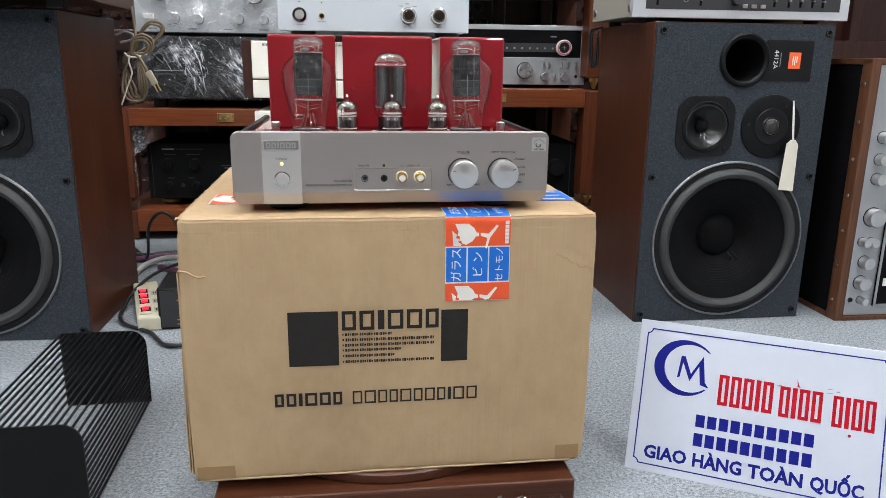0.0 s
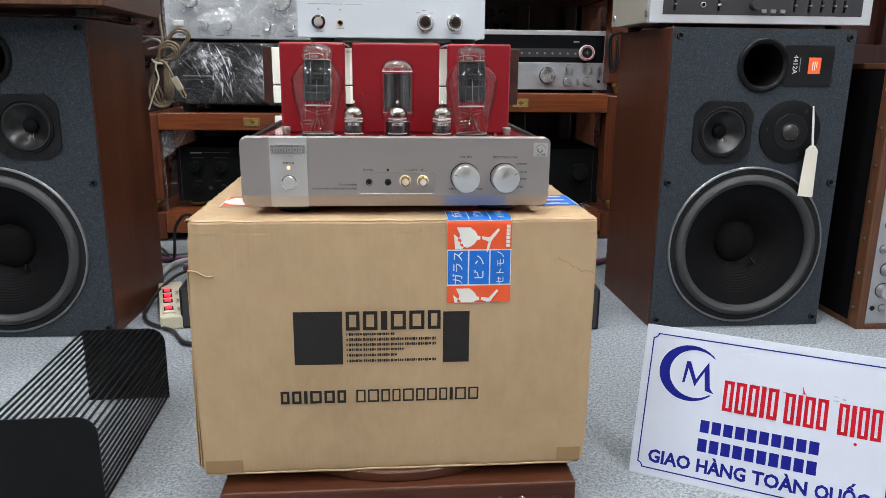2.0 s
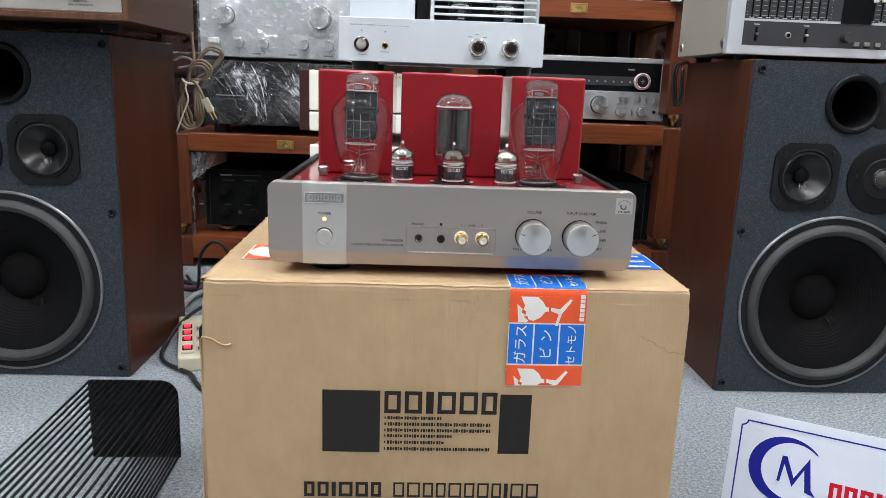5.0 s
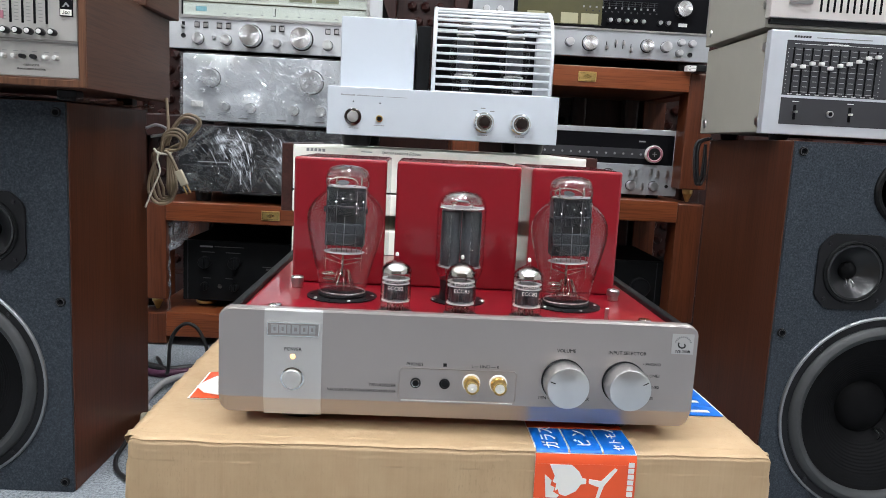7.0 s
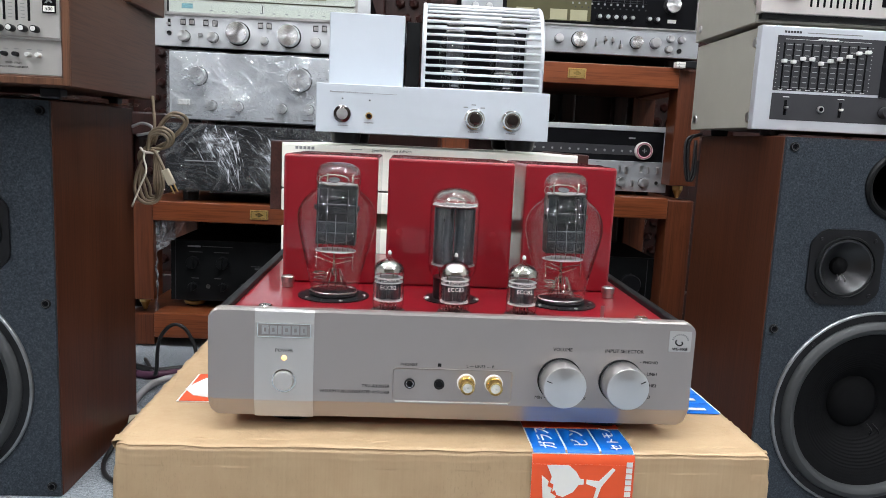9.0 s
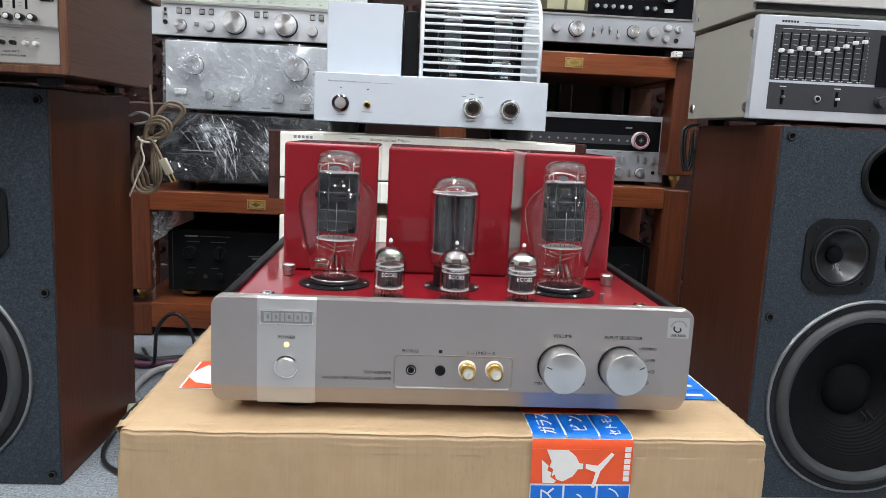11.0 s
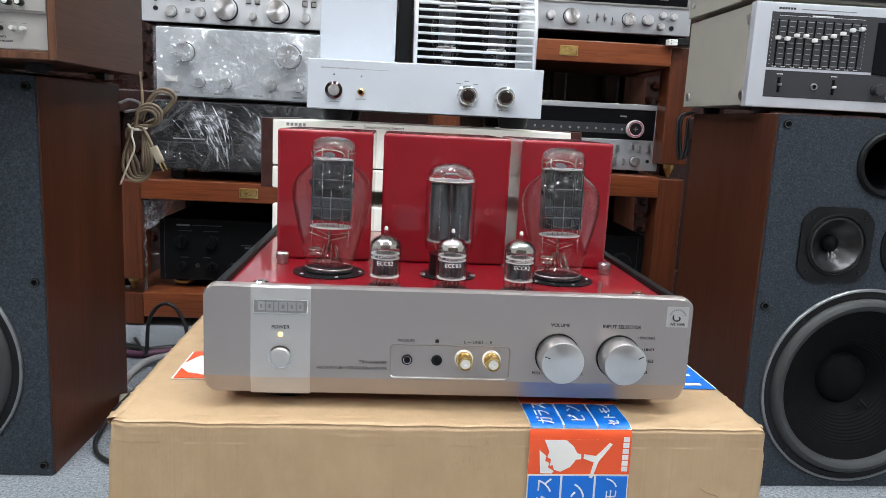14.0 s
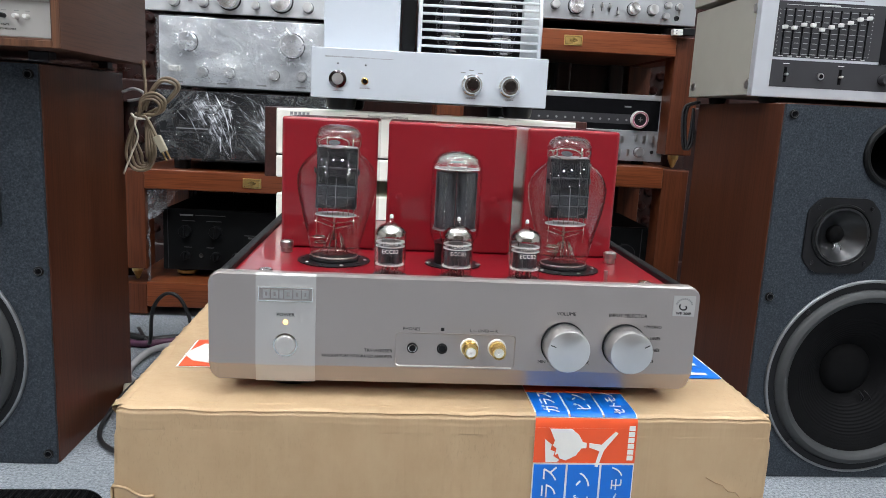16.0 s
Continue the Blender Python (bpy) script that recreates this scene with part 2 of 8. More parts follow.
BADGE = plain("pale satin aluminium", (0.5, 0.485, 0.47), 0.3, 0.5, var=0.03, scale=6, rough_var=0.0)
SILVER = brushed("brushed silver front", (0.66, 0.675, 0.695), 0.36, metal=0.6, var=0.05)
WARMSILVER = brushed("warm brushed silver front", (0.74, 0.685, 0.655), 0.36, metal=0.5, var=0.05)
SILVERDIM = brushed("grey brushed aluminium front", (0.45, 0.465, 0.485), 0.38, metal=0.6, var=0.06)
STEEL = plain("satin steel", (0.55, 0.54, 0.53), 0.28, 1.0, var=0.08)
CHROME = plain("chrome", (0.8, 0.79, 0.78), 0.08, 1.0, var=0.03)
KNOB = turned("turned aluminium knob", (0.7, 0.7, 0.7), 0.33, 0.6)
SPUN = turned("spun bright aluminium", (0.93, 0.93, 0.93), 0.24)
GOLD = plain("gold plating", (0.80, 0.55, 0.20), 0.22, 1.0, var=0.05)
BRASS = plain("brass plate", (0.62, 0.43, 0.16), 0.3, 0.9, var=0.15, scale=120)
WHITEPAINT = plain("white enamel", (0.52, 0.56, 0.605), 0.36, var=0.03, scale=6)
CAGEWHITE = plain("glossy white bars", (0.7, 0.72, 0.74), 0.2, 0.25, var=0.03, scale=6)
CREAMSILVER = plain("satin warm silver", (0.4, 0.385, 0.36), 0.4, 0.3, var=0.04)
CREAM = plain("champagne front panel", (0.83, 0.81, 0.73), 0.36, 0.05, var=0.04)
BEIGE = plain("beige painted steel", (0.335, 0.32, 0.272), 0.5, var=0.05)
EQFACE = plain("silver plastic bezel", (0.62, 0.64, 0.68), 0.35, 0.5, var=0.04)
BLACK = plain("black plastic", (0.006, 0.006, 0.007), 0.42, var=0.25, spec=0.25)
BLACKMETAL = plain("black powder-coated metal", (0.006, 0.0065, 0.007), 0.42, var=0.2, grain=0.2, spec=0.14)
MATTBLACK = plain("matt black paint", (0.004, 0.004, 0.005), 0.75, var=0.3, spec=0.08)
CHARCOAL = plain("charcoal panel", (0.034, 0.034, 0.038), 0.45, var=0.12, spec=0.35)
DARKCHROME = plain("dark chrome", (0.16, 0.14, 0.14), 0.1, 1.0, var=0.1)
RUBBER = plain("grey rubber surround", (0.031, 0.033, 0.034), 0.6, var=0.15, scale=60)
CONE = plain("black paper cone", (0.0050, 0.0050, 0.0054), 0.65, spec=0.07, var=0.3, scale=50, grain=0.3, grain_scale=500)
MIDCONE = plain("dark treated paper cone", (0.011, 0.0115, 0.0125), 0.3, var=0.2, scale=80)
SKYCHIP = plain("pale cyan chip", (0.3, 0.55, 0.62), 0.4)
DOMEMAT = plain("grey dome", (0.055, 0.053, 0.05), 0.4, 0.6, var=0.15)
SCREW = plain("blackened screw", (0.02, 0.02, 0.022), 0.35, 0.6)
GLASS = clear("clear tube glass", tint=(0.985, 0.985, 0.985), boost=1.6, edge=4.4)
CROWN = clear("thick glass crown", tint=(0.94, 0.93, 0.93), rough=0.09, boost=2.4, edge=1.6)
PANE = clear("dial glass", tint=(0.9, 0.92, 0.92), boost=1.0)
FILM = clear("loose clear film", (0.95, 0.955, 0.96), 0.06, 1.5, 0.25)
GETTER = plain("silver getter flash", (0.66, 0.63, 0.59), 0.10, 1.0, var=0.08)
ANODE = plain("dark grey anode", (0.013, 0.0142, 0.0162), 0.34, 0.0, spec=0.4, var=0.3, scale=200)
RECTPLATE = plain("blued nickel anode", (0.10, 0.105, 0.115), 0.3, 0.85, var=0.35, scale=60)
NICKEL = plain("dark nickel plate", (0.24, 0.245, 0.25), 0.36, 0.8, var=0.2, scale=90)
MICA = plain("white mica", (0.62, 0.62, 0.6), 0.5)
WIRE = plain("nickel wire", (0.6, 0.57, 0.5), 0.25, 1.0)
PRINTW = plain("white print", (0.75, 0.75, 0.73), 0.6, var=0.05)
SCALEGREY = plain("grey scale print", (0.36, 0.36, 0.36), 0.6, var=0.05)
PRINTK = plain("black print", (0.012, 0.011, 0.011), 0.6, var=0.15, spec=0.2)
PRINTBOX = plain("black print on card", (0.021, 0.019, 0.018), 0.7, var=0.2, scale=60, spec=0.15)
TAPEORANGE = plain("orange-red tape print", (0.72, 0.085, 0.02), 0.38, var=0.06)
TAPEBLUE = plain("blue tape print", (0.003, 0.135, 0.56), 0.38, var=0.06)
TAPEWHITE = plain("white tape", (0.74, 0.72, 0.68), 0.38, var=0.04)
LINER = plain("pale torn cardboard liner", (0.4, 0.295, 0.18), 0.75, var=0.25, scale=40, spec=0.2)
BROWNTAPE = plain("brown packing tape", (0.27, 0.165, 0.075), 0.3, var=0.08)
ACRYLIC = plain("white acrylic sheet", (0.47, 0.505, 0.58), 0.2, var=0.03, scale=5)
SIGNBLUE = plain("blue sign vinyl", (0.006, 0.009, 0.16), 0.5, var=0.06, spec=0.12)
SIGNRED = plain("red sign vinyl", (0.36, 0.004, 0.014), 0.5, var=0.1, spec=0.12)
ORANGE = plain("orange badge", (0.85, 0.13, 0.03), 0.4)
PAPER = plain("cream paper tag", (0.68, 0.64, 0.54), 0.7, var=0.05)
STRING = plain("white string", (0.6, 0.58, 0.55), 0.8)
CORD = plain("beige-brown cord", (0.19, 0.145, 0.095), 0.5, var=0.12)
CORDK = plain("black cord", (0.012, 0.012, 0.013), 0.45)
CORDP = plain("purple cable", (0.09, 0.025, 0.06), 0.5)
CORDG = plain("grey cable", (0.35, 0.34, 0.34), 0.5)
PLUGMAT = plain("ivory plug", (0.42, 0.38, 0.28), 0.5)
STRIPMAT = plain("ivory power strip", (0.5, 0.47, 0.36), 0.45)
REDLIT = glow("lit red switch", (0.9, 0.01, 0.035), 1.1)
BLUELIT = glow("blue indicator", (0.05, 0.1, 1.0), 4.0)
WARMLIT = glow("warm power lamp", (1.0, 0.58, 0.20), 1.9)
DIALGLOW = plain("pale dial scale", (0.86, 0.85, 0.77), 0.45, var=0.05)
OLIVE = plain("dim olive dial", (0.06, 0.055, 0.02), 0.3, var=0.3, scale=12)
BADGEBROWN = plain("bronze dial line", (0.12, 0.095, 0.06), 0.35, 0.4)
DIALDIM = plain("unlit meter face", (0.34, 0.32, 0.2), 0.4)
DIALRING = plain("red tuning ring", (0.34, 0.13, 0.17), 0.35)
FAINTPRINT = plain("faded grey print", (0.07, 0.07, 0.072), 0.5)
GREYPLATE = plain("grey circuit plate", (0.22, 0.22, 0.22), 0.45)


# ---- mesh helpers ----
def box(bm, x0, x1, y0, y1, z0, z1, bevel=0.0, seg=2):
    m = Matrix.Translation(((x0 + x1) / 2, (y0 + y1) / 2, (z0 + z1) / 2)) @ Matrix.Diagonal((x1 - x0, y1 - y0, z1 - z0, 1))
    vs = bmesh.ops.create_cube(bm, size=1, matrix=m)["verts"]
    if bevel:
        es = list({e for v in vs for e in v.link_edges})
        bmesh.ops.bevel(bm, geom=es, offset=bevel, segments=seg, profile=0.5, affect="EDGES")
    return bm


def boxm(x0, x1, y0, y1, z0, z1, bevel=0.0, seg=2):
    return box(bmesh.new(), x0, x1, y0, y1, z0, z1, bevel, seg)


FACING = {"z": Matrix.Identity(4), "-y": pose(0, 0, 0, 90, 0, 0), "y": pose(0, 0, 0, -90, 0, 0), "x": pose(0, 0, 0, 0, 90, 0), "-x": pose(0, 0, 0, 0, -90, 0)}


def lathe(bm, profile, c=(0, 0, 0), axis="z", seg=32, cap=True):
    """Turns (radius, height) pairs about an axis through c; '-y' points to the viewer."""
    m = Matrix.Translation(c) @ FACING[axis]
    def ring_at(r, h):
        if r < 1e-6:
            return [bm.verts.new(m @ Vector((0, 0, h)))]
        return [bm.verts.new(m @ Vector((r * math.cos(2 * math.pi * i / seg), r * math.sin(2 * math.pi * i / seg), h))) for i in range(seg)]

    rings = [ring_at(*p) for p in profile]
    sharp = []
    for k in range(len(profile) - 1):
        a, b = rings[k], rings[k + 1]
        if 0 < k:
            d0 = Vector(profile[k]) - Vector(profile[k - 1])
            d1 = Vector(profile[k + 1]) - Vector(profile[k])
            if d0.length > 1e-7 and d1.length > 1e-7 and d0.angle(d1) > 0.6 and len(a) > 1:
                sharp.append(a)
        for i in range(seg):
            j = (i + 1) % seg
            if len(a) == 1 and len(b) == 1:
                continue
            if len(a) == 1:
                f = bm.faces.new((a[0], b[i], b[j]))
            elif len(b) == 1:
                f = bm.faces.new((a[i], a[j], b[0]))
            else:
                f = bm.faces.new((a[i], a[j], b[j], b[i]))
            f.smooth = True
    if cap:
        for ring in (rings[0], rings[-1]):
            if len(ring) > 2:
                bm.faces.new(ring)
                sharp.append(ring)
    for ring in sharp:
        for i in range(seg):
            e = bm.edges.get((ring[i], ring[(i + 1) % seg]))
            if e:
                e.smooth = False
    bmesh.ops.recalc_face_normals(bm, faces=bm.faces)
    return bm


def lathem(profile, c=(0, 0, 0), axis="z", seg=32, cap=True):
    return lathe(bmesh.new(), profile, c, axis, seg, cap)


def disc(r, h, c, axis="-y", seg=24, edge=0.0):
    e = edge or min(r, h) * 0.15
    return lathem([(r, 0), (r, h - e), (r - e, h)], c, axis, seg)


def outline(pts, y0, y1, bm=None):
    """A flat shape given in x, z, with depth from y0 (front) to y1."""
    bm = bm or bmesh.new()
    a = [bm.verts.new((x, y0, z)) for x, z in pts]
    b = [bm.verts.new((x, y1, z)) for x, z in pts]
    bm.faces.new(a)
    bm.faces.new(b[::-1])
    n = len(pts)
    for i in range(n):
        bm.faces.new((a[i], a[(i + 1) % n], b[(i + 1) % n], b[i]))
    bmesh.ops.recalc_face_normals(bm, faces=bm.faces)
    return bm


def rounded(x0, x1, z0, z1, r, n=5):
    pts = []
    for cx, cz, a0 in ((x1 - r, z1 - r, 0), (x0 + r, z1 - r, 90), (x0 + r, z0 + r, 180), (x1 - r, z0 + r, 270)):
        for i in range(n + 1):
            a = radians(a0 + 90 * i / n)
            pts.append((cx + r * math.cos(a), cz + r * math.sin(a)))
    return pts


def frame_bm(x0, x1, z0, z1, w, y0, y1):
    bm = bmesh.new()
    box(bm, x0, x1, y0, y1, z1 - w, z1)
    box(bm, x0, x1, y0, y1, z0, z0 + w)
    box(bm, x0, x0 + w, y0, y1, z0 + w, z1 - w)
    box(bm, x1 - w, x1, y0, y1, z0 + w, z1 - w)
    return bm


def smooth_path(pts, steps=8):
    """A Catmull-Rom line through the points."""
    pts = [Vector(p) for p in pts]
    ext = [pts[0] * 2 - pts[1], *pts, pts[-1] * 2 - pts[-2]]
    out = []
    for a, b, c, d in zip(ext, ext[1:], ext[2:], ext[3:]):
        for i in range(steps):
            t = i / steps
            out.append(0.5 * ((2 * b) + (c - a) * t + (2 * a - 5 * b + 4 * c - d) * t * t + (3 * b - a - 3 * c + d) * t ** 3))
    out.append(pts[-1])
    return out


def tube(pts, r, seg=8, bm=None):
    bm = bm or bmesh.new()
    pts = [Vector(p) for p in pts]
    rings, up = [], Vector((0.13, 0.31, 0.94))
    for i, p in enumerate(pts):
        d = (pts[min(i + 1, len(pts) - 1)] - pts[max(i - 1, 0)]).normalized()
        s = d.cross(up)
        if s.length < 1e-3:
            s = d.cross(Vector((1, 0, 0)))
        s.normalize()
        up = s.cross(d).normalized()
        rings.append([bm.verts.new(p + r * (math.cos(2 * math.pi * k / seg) * s + math.sin(2 * math.pi * k / seg) * up)) for k in range(seg)])
    for a, b in zip(rings, rings[1:]):
        for k in range(seg):
            f = bm.faces.new((a[k], a[(k + 1) % seg], b[(k + 1) % seg], b[k]))
            f.smooth = True
    bm.faces.new(rings[0])
    bm.faces.new(rings[-1])
    bmesh.ops.recalc_face_normals(bm, faces=bm.faces)
    return bm


def pierced(x0, x1, z0, z1, holes, y0, y1, n=48):
    """A panel with round holes (x, z, radius), one above the other, through it."""
    bm = bmesh.new()
    z = z0
    for cx, cz, r in holes:
        e = r + 0.004
        box(bm, x0, x1, y0, y1, z, cz - e)
        box(bm, x0, cx - e, y0, y1, cz - e, cz + e)
        box(bm, cx + e, x1, y0, y1, cz - e, cz + e)
        sq = [(cx - e, cz - e), (cx + e, cz - e), (cx + e, cz + e), (cx - e, cz + e)]
        pierced_shape(sq, cx, cz, r, y0, y1, n, bm)
        z = cz + e
    box(bm, x0, x1, y0, y1, z, z1)
    bmesh.ops.remove_doubles(bm, verts=bm.verts, dist=0.00001)
    return bm


def pierced_shape(pts, cx, cz, r, y0, y1, n=48, bm=None):
    """A convex flat shape (x, z) with a round hole, from y0 to y1."""
    bm = bm or bmesh.new()
    made = []
    outer = []
    for k in range(n):
        a = 2 * math.pi * k / n + math.pi / 4
        dx, dz = math.cos(a), math.sin(a)
        best = 9.0
        for (ax, az), (bx, bz) in zip(pts, pts[1:] + pts[:1]):
            ex, ez = bx - ax, bz - az
            den = dx * ez - dz * ex
            if abs(den) < 1e-9:
                continue
            s = ((ax - cx) * ez - (az - cz) * ex) / den
            u = ((ax - cx) * dz - (az - cz) * dx) / den
            if s > 0 and -1e-6 <= u <= 1 + 1e-6:
                best = min(best, s)
        outer.append((cx + dx * best, cz + dz * best, cx + dx * r, cz + dz * r))
    rings = []
    for ox, oz, ix, iz in outer:
        rings.append([bm.verts.new(p) for p in ((ox, y0, oz), (ix, y0, iz), (ix, y1, iz), (ox, y1, oz))])
    for a, b in zip(rings, rings[1:] + rings[:1]):
        for i in range(4):
            made.append(bm.faces.new((a[i], a[(i + 1) % 4], b[(i + 1) % 4], b[i])))
    bmesh.ops.recalc_face_normals(bm, faces=made)
    return bm


def eased(profile, steps=4):
    """The profile of a blown bulb, with smooth curves through its points."""
    return [(max(0.0, v.x), v.y) for v in smooth_path([(r, h, 0) for r, h in profile], steps)]


def mesh_of(name, bm, material):
    me = bpy.data.meshes.new(name)
    bm.to_mesh(me)
    bm.free()
    me.materials.append(material)
    return me


def part(name, bm, material, parent, label="", m=None):
    ob = new(name, mesh_of(name, bm, material))
    ob.parent = parent
    if m is not None:
        ob.matrix_basis = m
    if label:
        ob["label"] = label
    return ob


def thing(name, m, label, category, group=""):
    ob = new(name)
    ob.empty_display_size = 0.02
    ob.matrix_basis = m
    return tagged(ob, label, category, group)


def structure(name, bm, material, label="", category=""):
    return tagged(new(name, mesh_of(name, bm, material)), label, category, kind="structure")


UPRIGHT = pose(0, 0, 0, 90, 0, 0)


def lettering(text, size, x, y, z, material, parent, name="lettering", m=None, align="CENTER", depth=0.0002, squeeze=1.0, shear=0.0, bold=0.0, width=0.0):
    """Raised print, facing -y by default; x, z its middle (or left end) and baseline."""
    cu = bpy.data.curves.new("print", "FONT")
    cu.body, cu.size, cu.align_x, cu.extrude, cu.resolution_u, cu.shear = text, size, align, depth, 2, shear
    cu.offset = bold
    tmp = new("print", cu)
    me = bpy.data.meshes.new_from_object(tmp.evaluated_get(bpy.context.evaluated_depsgraph_get()))
    bpy.data.objects.remove(tmp)
    me.name = name
    if width:
        xs = [v.co.x for v in me.vertices]
        squeeze = width / (max(xs) - min(xs))
    me.materials.clear()
    me.materials.append(material)
    ob = new(name, me)
    ob.parent = parent
    ob.matrix_basis = Matrix.Translation((x, y, z)) @ (UPRIGHT if m is None else m) @ Matrix.Diagonal((squeeze, 1, 1, 1))
    return ob


def bars(rows, y, material, parent, name="print_bar", depth=0.0003):
    """Plain bars (x0, x1, z0, z1) that stand for writing, each a part."""
    for x0, x1, z0, z1 in rows:
        part(name, boxm(x0, x1, y - depth, y, z0, z1), material, parent)


def blocks(x0, x1, z0, z1, widths, y, material, parent, stroke=0.2, depth=0.0003, name="letter_block"):
    """A brand word as plain hollow blocks, one for each letter, of the given relative widths."""
    total = sum(widths) + 0.22 * (len(widths) - 1)
    k = (x1 - x0) / total
    x = x0
    for w in widths:
        a, b = x, x + w * k
        s = stroke * (z1 - z0)
        if w < 0.5:
            bm = boxm(a, b, y - depth, y, z0, z1)
        else:
            bm = frame_bm(a, b, z0, z1, min(s, (b - a) * 0.36), y - depth, y)
        part(name, bm, material, parent)
        x = b + 0.22 * k


def knob(parent, x, y, z, r, h, material=None, name="knob", label="", line=False, seg=28):
    k = part(name, lathem([(r * 1.0, 0), (r, h * 0.86), (r * 0.93, h), (0, h)], (0, 0, 0), "-y", seg), material or KNOB, parent, label, Matrix.Translation((x, y, z)))
    part("knob_base", lathem([(r * 1.1, 0.0), (r * 1.1, 0.0006), (r * 0.98, 0.001)], (0, 0, 0), "-y", 20), BLACK, k)
    if line:
        part("pointer", boxm(-r * 0.05, r * 0.05, -h - 0.0004, -h, r * 0.4, r * 0.9), PRINTK, k)
    return k


# ---- setting ----
structure("floor", boxm(-3.2, 3.2, -3.2, 2.95, -0.1, 0.0), CARPET, "grey felt carpet floor", "floor")
structure("wall_north", boxm(-3.3, 3.3, 2.85, 2.95, 0.0, CEIL), WALL, "pale beige shop wall", "wall")
structure("wall_south", boxm(-3.3, 3.3, -3.3, -3.2, 0.0, CEIL), DIMWALL, "dark brown shop wall", "wall")
structure("wall_west", boxm(-3.3, -3.2, -3.2, 2.85, 0.0, CEIL), WALL, "pale beige shop wall", "wall")
structure("wall_east", boxm(3.2, 3.3, -3.2, 2.85, 0.0, CEIL), WALL, "pale beige shop wall", "wall")
structure("ceiling", boxm(-3.3, 3.3, -3.3, 2.95, CEIL, CEIL + 0.1), CEILING, "plain light grey ceiling", "ceiling")
for lx, ly in LAMP_SPOTS:
    fix = thing("ceiling_light", pose(lx, ly, CEIL), "round white ceiling downlight, switched on, in the ring or added behind it", "light", "ring of ceiling downlights")
    part("trim_ring", lathem([(0.091, 0.0), (0.091, -0.006), (0.105, -0.008), (0.11, 0.0)], seg=32, cap=False), WHITEPAINT, fix)
    part("diffuser", lathem([(0.0, -0.004), (0.09, -0.004), (0.09, -0.001), (0.0, -0.001)], seg=32, cap=False), DIFFUSER, fix)


def carved_screen():
    s = thing("carved_screen", pose(0, 2.62, 0), "dark carved rosewood screen along the wall behind the racks", "screen")
    part("back_panel", boxm(-3.1, 3.1, 0.03, 0.06, 0.0, 1.75), DARKWOOD, s)
    for z in (0.05, 0.55, 1.05, 1.65):
        part("rail", boxm(-3.1, 3.1, -0.02, 0.03, z, z + 0.07, 0.006), DARKWOOD, s)
    boss = bmesh.new()
    bmesh.ops.create_icosphere(boss, subdivisions=1, radius=0.017)
    me = mesh_of("carved_boss", boss, DARKWOOD)
    for i in range(-7, 8):
        x = i * 0.385
        for dx in (-0.11, 0.11):
            part("stile", boxm(x + dx - 0.022, x + dx + 0.022, -0.015, 0.03, 0, 1.75, 0.006), DARKWOOD, s)
        if abs(i) < 3:
            for k in range(20):
                for j in (-1, 0, 1):
                    ob = new("carved_boss", me)
                    ob.parent = s
                    ob.matrix_basis = pose(x + j * 0.042 + (0.021 if k % 2 else 0), 0.024, 0.16 + k * 0.046, 0, 0, 45)


carved_screen()


# ---- carton, turntable board and tube amplifier ----
def turntable_board():
    b = thing("turntable_board", pose(0.055, 0.965, 0, 0, 0, 1.4), "red-brown wooden swivel board with a round top under the carton", "board")
    part("base", boxm(-0.2135, 0.217, -0.205, 0.215, 0.0, 0.036, 0.003), BASEWOOD, b)
    part("turntable_disc", lathem([(0.19, 0.036), (0.192, 0.038), (0.192, 0.048), (0.189, 0.05)], seg=64), BASEWOOD, b, "round red-brown wooden disc")


turntable_board()


